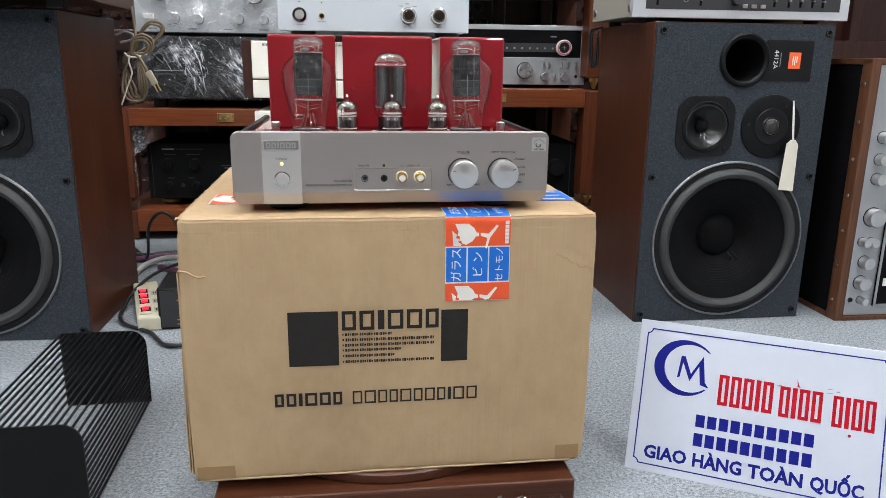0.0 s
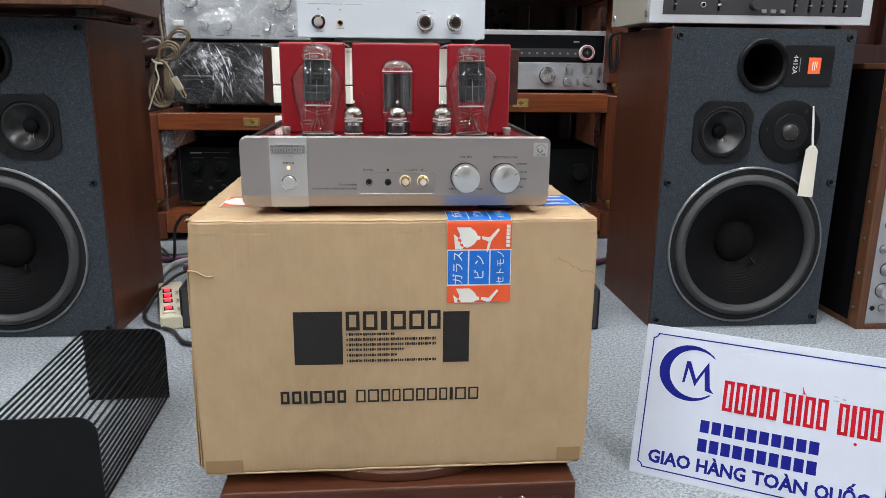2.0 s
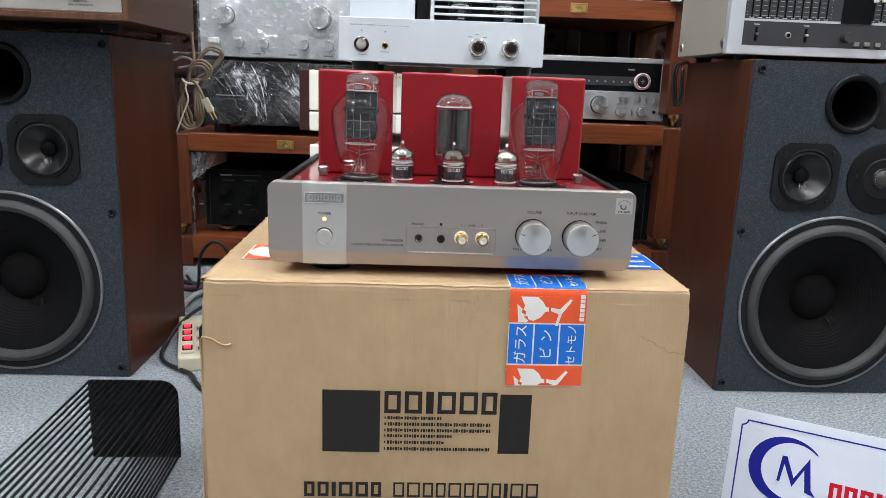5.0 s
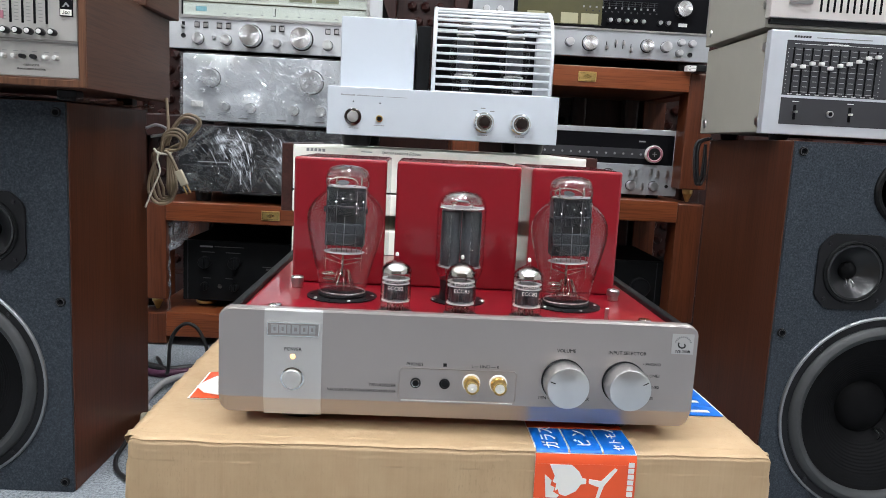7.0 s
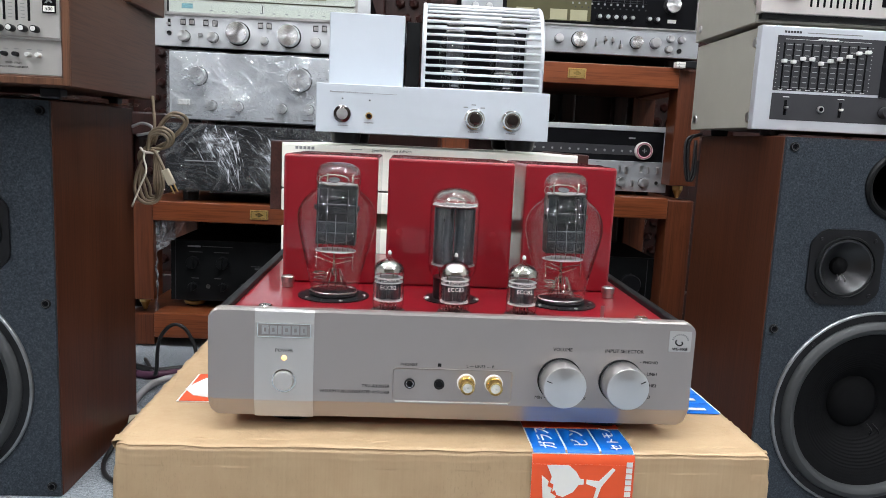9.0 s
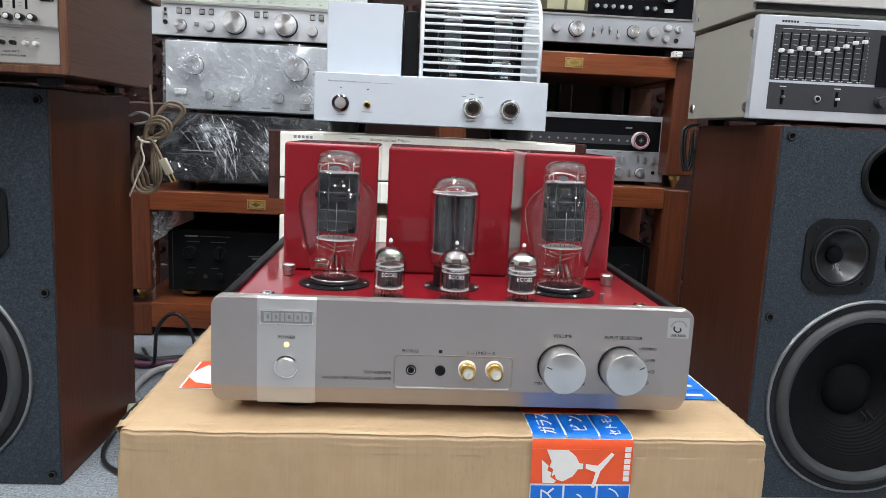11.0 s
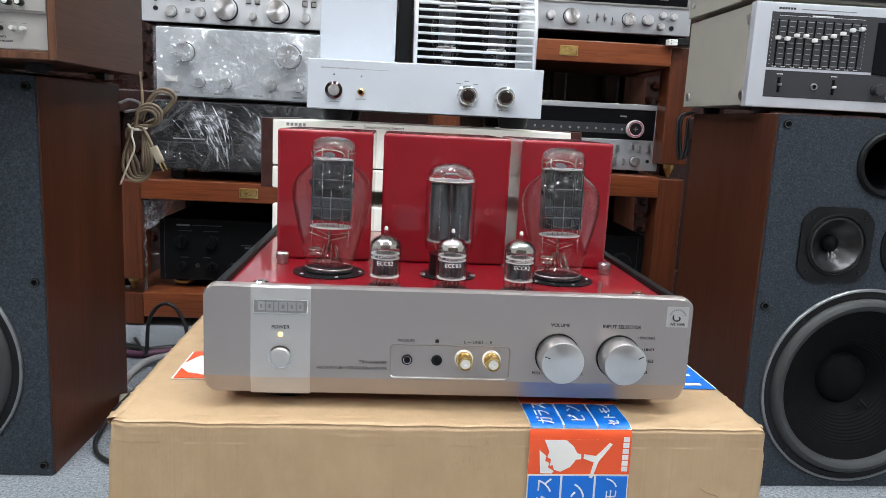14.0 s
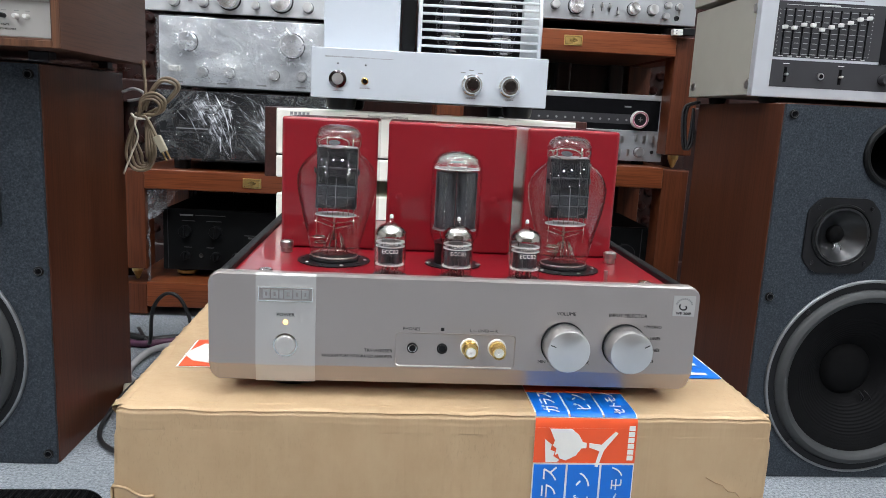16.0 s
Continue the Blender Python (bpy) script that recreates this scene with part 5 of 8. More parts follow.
# ---- loudspeakers ----
def loudspeaker(x, y, turn, s, label):
    """Three-way monitor, 0.362 wide and 0.605 high; s = 1: midrange at its left side, -1: mirrored."""
    w, h, d = 0.1855, 0.608, 0.31
    t = thing("loudspeaker", pose(x, y, 0, 0, 0, turn), label, "speaker", "pair of monitor speakers")
    cab = bmesh.new()
    k = 0.019
    box(cab, -w + k, w - k, 0.0062, d, 0.0, k)
    part("bottom_panel", cab, WALNUT, t)
    part("side_panel", boxm(-w, -w + k, 0.0062, d, 0.0, h, 0.0012, 1), WALNUT, t, "walnut veneered side")
    part("side_panel", boxm(w - k, w, 0.0062, d, 0.0, h, 0.0012, 1), WALNUT, t, "walnut veneered side")
    part("top_panel", boxm(-w + k, w - k, 0.0062, d, h - k, h), WALNUT, t)
    part("back_panel", boxm(-w + k, w - k, d - k, d, k, h - k), MATTBLACK, t)
    cx, cz = (0.004 if s > 0 else -0.0155), 0.176
    mx, mz, e = (-0.0690 if s > 0 else 0.0635), (0.4095 if s > 0 else 0.414), 0.0595
    px, pz = 0.0, 0.5385
    part("baffle", pierced(-w + 0.0012, w - 0.0012, 0.0012, h - 0.0012, ((cx, cz, 0.152), (mx, mz, 0.0445), (px, pz, 0.0405)), 0.0, 0.018), BAFFLE, t, "dark blue flecked front baffle")
    # woofer
    wo = part("woofer", lathem([(0.1645, 0.0), (0.1645, 0.003), (0.1632, 0.0045), (0.1605, 0.0048), (0.1600, 0.0025)], (cx, 0, cz), "-y", 96, False), NICKEL, t, "large black woofer with a bright rim")
    part("basket_ring", lathem([(0.1602, 0.0018), (0.1598, 0.0032), (0.1500, 0.0036), (0.1488, 0.0015)], (cx, 0, cz), "-y", 96, False), BLACK, wo)
    part("surround", lathem([(0.1492, 0.0015), (0.1478, 0.0068), (0.1440, 0.0110), (0.1385, 0.0128), (0.1330, 0.0110), (0.1290, 0.0066), (0.1278, 0.0010)], (cx, 0, cz), "-y", 96, False), RUBBER, wo, "grey rubber surround")
    cone = []
    for k in range(90):
        f = k / 89
        r = 0.1282 - f * (0.1282 - 0.043)
        ripple = 0.00042 * math.sin(f * 2 * math.pi * 17) * (1 if 0.3 < f < 0.8 else 0.1)
        cone.append((r, 0.001 - 0.047 * f + 0.008 * math.sin(math.pi * f) + ripple))
    part("cone", lathem(cone, (cx, 0, cz), "-y", 96, False), CONE, wo, "black paper cone with fine rings")
    part("dust_cap", lathem([(0.0445, -0.046), (0.0430, -0.042), (0.034, -0.0355), (0.02, -0.0312), (0.008, -0.0297), (0, -0.0295)], (cx, 0, cz), "-y", 64, False), CONE, wo, "black domed dust cap")
    wires = bmesh.new()
    for k in (-1, 1):
        tube(smooth_path([(cx + k * 0.005 + 0.03, 0.036, cz - 0.036), (cx + k * 0.006 + 0.034, 0.026, cz - 0.044), (cx + k * 0.008 + 0.037, 0.03, cz - 0.052)], 4), 0.0014, 6, wires)
    part("lead_wires", wires, BLACK, wo)
    for k in range(4):
        a = radians(45 + 90 * k)
        part("screw", lathem([(0.004, 0.003), (0.0035, 0.0052), (0.0012, 0.0054), (0, 0.0046)], (cx + 0.1545 * math.cos(a), 0, cz + 0.1545 * math.sin(a)), "-y", 12), SCREW, wo)
    # midrange in a plate with cut corners
    c = 0.0205
    pts = [(mx - e + c, mz - e), (mx + e - c, mz - e), (mx + e, mz - e + c), (mx + e, mz + e - c), (mx + e - c, mz + e), (mx - e + c, mz + e), (mx - e, mz + e - c), (mx - e, mz - e + c)]
    mi = part("midrange", pierced_shape(pts, mx, mz, 0.0445, -0.0035, 0.001), BLACK, t, "midrange driver in a black plate with cut corners")
    part("driver_ring", lathem([(0.0500, 0.0035), (0.0490, 0.0062), (0.0465, 0.0068), (0.0448, 0.0042)], (mx, 0, mz), "-y", 64, False), BLACKMETAL, mi)
    part("cone", lathem([(0.0452, 0.0042), (0.0435, 0.0060), (0.0405, 0.0056), (0.0385, 0.0030), (0.030, -0.006), (0.020, -0.0135), (0.0135, -0.017)], (mx, 0, mz), "-y", 64, False), MIDCONE, mi, "dark treated cone")
    part("dust_cap", lathem([(0.0142, -0.0168), (0.0130, -0.011), (0.008, -0.007), (0, -0.0056)], (mx, 0, mz), "-y", 32, False), CONE, mi)
    for k in (-1, 1):
        part("lead_wire", tube(smooth_path([(mx + k * 0.0035 + 0.001, 0.012, mz - 0.0125), (mx + k * 0.0055 + 0.001, 0.004, mz - 0.0185), (mx + k * 0.0065 + 0.001, 0.006, mz - 0.0235)], 4), 0.0009, 6), STEEL, mi)
    for a in (-1, 1):
        for b in (-1, 1):
            part("screw", lathem([(0.0032, 0.0035), (0.0028, 0.0052), (0.001, 0.0053), (0, 0.0046)], (mx + a * 0.0435, 0, mz + b * 0.0435), "-y", 12), SCREW, mi)
    # tweeter
    tx, tz = 0.0705 * s, 0.4095
    tw = part("tweeter", lathem([(0.0632, 0.0), (0.0630, 0.0028), (0.0618, 0.0034), (0.036, 0.0032)], (tx, 0, tz), "-y", 64, True), BLACKMETAL, t, "round black tweeter with a metal dome")
    part("horn_dish", lathem([(0.0362, 0.0034), (0.0350, 0.0046), (0.0200, 0.0040), (0.0165, 0.0036)], (tx, 0, tz), "-y", 48, False), BLACK, tw)
    part("dome", lathem([(0.0165, 0.0034), (0.0158, 0.0060), (0.0125, 0.0092), (0.007, 0.0112), (0, 0.0118)], (tx, 0, tz), "-y", 40, False), DOMEMAT, tw, "grey metal dome")
    part("dome_ring", lathem([(0.0165, 0.004), (0.0185, 0.0056), (0.0195, 0.0044)], (tx, 0, tz), "-y", 40, False), SCREW, tw)
    bead = mesh_of("dome_bead", lathem([(0.0008, 0), (0.0006, 0.0006), (0, 0.0008)], (0, 0, 0), "-y", 8), STEEL)
    for k in range(20):
        ob = new("dome_bead", bead)
        ob.parent = tw
        ob.matrix_basis = Matrix.Translation((tx + 0.0146 * math.cos(k * math.pi / 10), -0.0068, tz + 0.0146 * math.sin(k * math.pi / 10)))
    for k in range(3):
        a = radians(55 + 120 * k)
        part("screw", lathem([(0.0032, 0.003), (0.0028, 0.0046), (0, 0.0047)], (tx + 0.049 * math.cos(a), 0, tz + 0.049 * math.sin(a)), "-y", 12), SCREW, tw)
    # port with its badge plate
    plate = part("badge_plate", outline(rounded(min(px + 0.0425 * s, px + 0.1425 * s), max(px + 0.0425 * s, px + 0.1425 * s), pz - 0.0395, pz + 0.0385, 0.003), -0.0018, 0.001), BLACK, t, "black badge plate")
    ring = part("port_ring", lathem([(0.0520, 0.0), (0.0518, 0.0035), (0.0485, 0.0065), (0.0445, 0.0060), (0.0412, 0.0024), (0.0405, 0.0020)], (px, 0, pz), "-y", 64, False), BLACKMETAL, t, "flared black port ring")
    part("port_throat", lathem([(0.0408, 0.0023), (0.0402, 0.0), (0.0400, -0.12), (0, -0.12)], (px, 0, pz), "-y", 64, False), MATTBLACK, ring)
    side = UPRIGHT @ pose(0, 0, 0, 0, 0, -90)
    lettering("4412A", 0.0135, px + (0.0605 if s > 0 else -0.0705), -0.0018, pz + 0.002, MICA, plate, m=side)
    bars([(px + 0.0745 * s - 0.0007, px + 0.0745 * s + 0.0007, pz - 0.012, pz + 0.015)], -0.0018, GREYPLATE, plate)
    lg = part("badge_logo", boxm(px + 0.1045 * s - 0.0125, px + 0.1045 * s + 0.0125, -0.0028, -0.0016, pz - 0.0155, pz + 0.0155, 0.0004), ORANGE, plate, "orange badge")
    bars([(px + 0.1045 * s - 0.005, px + 0.1045 * s - 0.0032, pz - 0.009, pz + 0.008), (px + 0.1045 * s - 0.0008, px + 0.1045 * s + 0.001, pz - 0.009, pz + 0.008), (px + 0.1045 * s + 0.0032, px + 0.1045 * s + 0.005, pz - 0.004, pz + 0.008)], -0.0028, PRINTW, lg)
    for sx in (-1, 1):
        for sz in (0.018, 0.308, 0.592):
            cup = part("grille_cup", lathem([(0.0074, 0), (0.0072, 0.0022), (0.0056, 0.0032), (0.0040, 0.0024), (0.0036, 0.0012)], (sx * 0.1715, 0, sz), "-y", 20, False), BLACKMETAL, t)
            part("cup_hole", lathem([(0.0041, 0.0016), (0.0020, 0.0012), (0, 0.0011)], (sx * 0.1715, 0, sz), "-y", 16, False), MATTBLACK, cup)
            part("cup_lip", lathem([(0.0060, 0.0029), (0.0056, 0.0034), (0.0050, 0.0031)], (sx * 0.1715, 0, sz), "-y", 20, False), CHARCOAL, cup)
    return t


loudspeaker(0.7695, 1.402, 1.8, 1, "walnut loudspeaker with a dark blue front and hanging paper tag")
loudspeaker(-0.6895, 1.384, 0, -1, "walnut loudspeaker with a dark blue front under a wooden receiver")


def paper_tag():
    t = thing("price_tag", pose(0.881, 1.389, 0.283), "blank cream paper tag on a white string hung on the speaker", "tag")
    pts = [(-0.016, 0.0), (0.0155, -0.0025), (0.0135, 0.092), (0.006, 0.1015), (-0.0035, 0.1015), (-0.0115, 0.0935)]
    part("paper", outline(pts, -0.0006, 0.0), PAPER, t, m=pose(0, 0, 0, 0, 0.5, 0))
    for dx in (0.0, 0.0022):
        part("string", tube(smooth_path([(0.0025 + dx, 0.0, 0.0945), (0.0005 + dx, 0.002, 0.118), (0.0 + dx, 0.006, 0.146), (0.0005 + dx * 0.4, 0.0125, 0.178)], 5), 0.0011, 6), STRING, t)


paper_tag()


# ---- components on the speakers ----
def equalizer():
    w, h, d = 0.45, 0.16, 0.262
    e = thing("graphic_equalizer", pose(0.5505, 1.448, 0.609), "silver-framed graphic equalizer with beige sides on a loudspeaker", "equalizer")
    for fx in (0.05, 0.4):
        for fy in (0.04, 0.24):
            part("foot", lathem([(0.014, 0), (0.016, 0.0105)], (fx, fy, 0)), BLACK, e)
    part("case", boxm(0.002, w - 0.002, 0.012, d, 0.0105, h + 0.0055, 0.001, 1), BEIGE, e, "beige painted steel case")
    for fy, fz in ((0.017, 0.027), (0.017, 0.143), (0.240, 0.029)):
        part("side_screw", lathem([(0.0078, 0), (0.0070, 0.0026), (0.0028, 0.0034), (0, 0.0022)], (0.002, fy, fz), "-x", 14), STEEL, e)
    part("bezel", boxm(0, w, -0.004, 0.0125, 0.0085, h + 0.0075, 0.0012), EQFACE, e, "silver bezel")
    part("slider_panel", boxm(0.0260, w - 0.0205, -0.0046, -0.0035, 0.0695, h - 0.007), CHARCOAL, e, "charcoal slider panel")
    part("lower_panel", boxm(0.0260, w - 0.0205, -0.0046, -0.0035, 0.0245, 0.0655), CHARCOAL, e, "charcoal lower panel")
    x0 = 0.0380
    lv = (0.62, 0.61, 0.68, 0.68, 0.6, 0.66, 0.71, 0.77, 0.85, 0.88)
    for side in (0, 1):
        for i in range(10):
            x = x0 + i * 0.0146 + side * 0.2135
            part("slot", boxm(x - 0.0013, x + 0.0013, -0.0052, -0.0044, 0.0715, 0.1425), MATTBLACK, e)
            z = 0.0685 + 0.0735 * (lv[i] if not side else 0.5 + 0.02 * (i % 3))
            part("slider", boxm(x - 0.0036, x + 0.0036, -0.0115, -0.005, z - 0.0028, z + 0.0028, 0.0008, 1), MICA, e)
            t = bmesh.new()
            for k in range(9):
                zz = 0.0750 + k * 0.0081
                box(t, x + 0.0040, x + 0.0112, -0.0049, -0.0045, zz - 0.0004, zz + 0.0004)
            if i < 9:
                part("scale_marks", t, SCALEGREY, e)
        bars([(x0 + side * 0.2135 + k * 0.0146 - 0.0035, x0 + side * 0.2135 + k * 0.0146 + 0.0035, 0.0708, 0.0720) for k in range(10)], -0.0046, PRINTW, e)
        bars([(x0 + side * 0.2135, x0 + side * 0.2135 + 0.137, 0.1475, 0.1480), (x0 + side * 0.2135 + 0.052, x0 + side * 0.2135 + 0.085, 0.1485, 0.1500)], -0.0046, PRINTW, e)
    bars([(x0 - 0.003, x0 + 0.137, z, z + 0.0006) for z in (0.0750, 0.1070, 0.1395)], -0.00445, GREYPLATE, e, "scale_line", 0.0002)
    for i in range(12):
        for x in (x0 - 0.0085, x0 + 0.1400):
            part("scale_dot", lathem([(0.0006, 0), (0, 0.0003)], (x, -0.0046, 0.0750 + i * 0.0059), "-y", 6, False), PRINTW, e)
    part("display_window", boxm(0.1965, 0.250, -0.0062, -0.0044, 0.066, 0.145), MATTBLACK, e)
    bars([(0.036 + 0.0046 * k, 0.0396 + 0.0046 * k, 0.157, 0.1603) for k in range(6)], -0.004, CHARCOAL, e)
    bars([(0.072, 0.16, 0.1575, 0.1588)], -0.004, GREYPLATE, e)
    for x in (0.049, 0.137, 0.29, 0.32, 0.345, 0.37, 0.392):
        part("toggle_slot", boxm(x - 0.0022, x + 0.0022, -0.0052, -0.0044, 0.032, 0.055), MATTBLACK, e)
        part("toggle", boxm(x - 0.002, x + 0.002, -0.0125, -0.005, 0.042, 0.0455, 0.0006, 1), TAPEWHITE if x in (0.137,) else STEEL, e)
        bars([(x - 0.005, x + 0.005, 0.0595, 0.0607)], -0.0046, PRINTW, e)
    part("jack_socket", lathem([(0.0055, 0), (0.0052, 0.003), (0.0034, 0.0034), (0.0032, 0.001), (0, 0.001)], (0.1055, -0.0046, 0.0430), "-y", 20), STEEL, e)
    part("jack_hole", lathem([(0.0034, 0.0036), (0, 0.0037)], (0.1055, -0.0046, 0.0430), "-y", 16, False), MATTBLACK, e)
    knob(e, 0.2075, -0.0046, 0.043, 0.0085, 0.013, CHARCOAL)
    for x in (0.228, 0.247, 0.266):
        part("push_button", boxm(x - 0.005, x + 0.005, -0.009, -0.0045, 0.029, 0.036, 0.0006, 1), STEEL, e)


equalizer()


def tuner_on_equalizer():
    t = thing("cassette_deck", pose(0.5455, 1.452, 0.7767), "silver cassette deck with beige sides stacked on the equalizer", "deck")
    for fx in (0.05, 0.4):
        for fy in (0.04, 0.24):
            part("foot", lathem([(0.014, 0), (0.016, 0.0125)], (fx, fy, 0)), BLACK, t)
    part("case", boxm(0.002, 0.448, 0.012, 0.262, 0.0060, 0.125, 0.001, 1), BEIGE, t, "beige painted steel case")
    for fy, fz in ((0.017, 0.040), (0.240, 0.028)):
        part("side_screw", lathem([(0.006, 0), (0.0055, 0.002), (0.002, 0.0026), (0, 0.0018)], (0.002, fy, fz), "-x", 14), STEEL, t)
    part("front_panel", boxm(0, 0.45, -0.006, 0.0125, 0.0185, 0.125, 0.0012), WARMSILVER, t, "warm brushed silver front")
    part("plinth", boxm(0.006, 0.444, 0.001, 0.0115, 0.0105, 0.0183), BLACK, t)
    part("push_button", boxm(0.028, 0.062, -0.013, -0.006, 0.04, 0.05, 0.001, 1), STEEL, t)
    for i in range(10):
        part("vent_slot", boxm(0.0765 + i * 0.0104, 0.0797 + i * 0.0104, -0.0068, -0.0058, 0.03, 0.085), MATTBLACK, t)
    part("display_window", boxm(0.190, 0.3, -0.0072, -0.0058, 0.035, 0.09), MATTBLACK, t)


tuner_on_equalizer()


def wooden_receiver():
    w, d, h = 0.46, 0.385, 0.152
    r = thing("stereo_receiver", pose(-0.4395, 1.313, 0.6095, 0, 0, 3.3), "vintage silver-faced receiver in a walnut case on a loudspeaker", "receiver")
    for fx in (-0.06, -0.4):
        for fy in (0.09, 0.33):
            part("foot", boxm(fx - 0.014, fx + 0.014, fy - 0.014, fy + 0.014, 0, 0.0155, 0.002), BLACK, r)
    part("case_bottom", boxm(-w + 0.0122, -0.0122, 0.0, d, 0.0155, 0.0275, 0.001, 1), WALNUT_Y, r, "walnut veneered case")
    part("case_top", boxm(-w + 0.0122, -0.0122, 0.0, d, h, h + 0.012, 0.001, 1), WALNUT_Y, r)
    part("case_side", boxm(-0.012, 0, 0.0, d, 0.0155, h + 0.012, 0.001, 1), WALNUT_Y, r)
    part("case_side", boxm(-w, -w + 0.012, 0.0, d, 0.0155, h + 0.012, 0.001, 1), WALNUT_Y, r)
    part("case_back", boxm(-w + 0.012, -0.012, d - 0.012, d, 0.0277, h - 0.0002), MATTBLACK, r)
    for xa, xb, za, zb in ((-w, -0.0095, 0.0157, 0.0252), (-0.0095, 0.0, 0.0157, h), (-w, -0.0095, h - 0.0092, h)):
        part("case_rim", boxm(xa, xb, -0.0035, -0.0001, za, zb, 0.0008, 1), OAKEDGE, r, "light brown front rim")
    part("front_panel", boxm(-w + 0.0125, -0.0125, 0.006, 0.012, 0.0277, h - 0.0005, 0.001, 1), CREAMSILVER, r, "satin silver front")
    part("upper_panel", boxm(-w + 0.0127, -0.0128, 0.002, 0.0062, 0.0765, h - 0.001, 0.001, 1), CREAMSILVER, r)
    part("step_line", boxm(-w + 0.0127, -0.0128, 0.0012, 0.0062, 0.0745, 0.0763), STEEL, r)
    part("dial_window", boxm(-0.42, -0.215, 0.0005, 0.0025, 0.1, 0.144), MATTBLACK, r)
    for i in range(9):
        x = -0.052 - i * 0.0155
        part("slider_slot", boxm(x - 0.0015, x + 0.0015, 0.0012, 0.0022, 0.0975, 0.130), MATTBLACK, r)
        bars([(x - 0.0105, x - 0.0055, 0.1005 + k * 0.0045, 0.1016 + k * 0.0045) for k in range(6)], 0.002, GREYPLATE, r)
        kx = -0.0425 - i * 0.0152
        k = part("slider_knob", lathem([(0.0040, 0), (0.0046, 0.002), (0.0046, 0.0125), (0.0042, 0.0135)], (kx, 0.002, 0.0865), "-y", 18), BLACK, r, "black slider knob")
        part("knob_tip", lathem([(0.0034, 0.0135), (0.0030, 0.0145), (0, 0.0148)], (kx, 0.002, 0.0865), "-y", 16), MICA, k)
        tx = (-0.042, -0.055, -0.071, -0.085, -0.0955, -0.11, -0.124, -0.139, -0.154)[i]
        t2 = part("toggle", lathem([(0.0032, 0), (0.0032, 0.006), (0.0027, 0.010), (0, 0.0105)], (tx, 0.006, 0.0540), "-y", 16), BLACK if i in (2, 3) else MICA, r)
        bars([(tx - 0.003, tx + 0.003, 0.0605, 0.0614)], 0.006, GREYPLATE, r)
    bd = part("badge_plate", boxm(-0.0345, -0.0177, 0.0, 0.0022, 0.109, 0.131), MATTBLACK, r, "small black badge")
    part("badge_mark", boxm(-0.0332, -0.019, -0.001, 0.0, 0.1103, 0.1178), DIALGLOW, bd)
    part("badge_mark", outline([(-0.031, 0.121), (-0.026, 0.1275), (-0.0212, 0.1225), (-0.0235, 0.1218), (-0.026, 0.1245), (-0.0285, 0.1212)], -0.001, 0.0), GREYPLATE, bd)
    lettering("500", 0.0062, -0.0261, -0.0012, 0.1118, PRINTK, bd, shear=0.2)
    part("red_lamp", boxm(-0.1125, -0.1075, 0.001, 0.0022, 0.102, 0.112), DIALRING, r)
    lettering("SOLID STATE", 0.0036, -0.0755, 0.0058, 0.0418, PRINTK, r)
    lettering("FM/AM STEREO RECEIVER", 0.0033, -0.0755, 0.0058, 0.0366, PRINTK, r)
    # a smaller device lies on it
    t = thing("component", pose(-0.53, 1.56, 0.7735), "small walnut-cased component on top of the receiver", "component")
    part("wooden_case", boxm(-0.16, 0.085, -0.02, 0.14, 0.0, 0.09, 0.002), WALNUT_Y, t)


wooden_receiver()


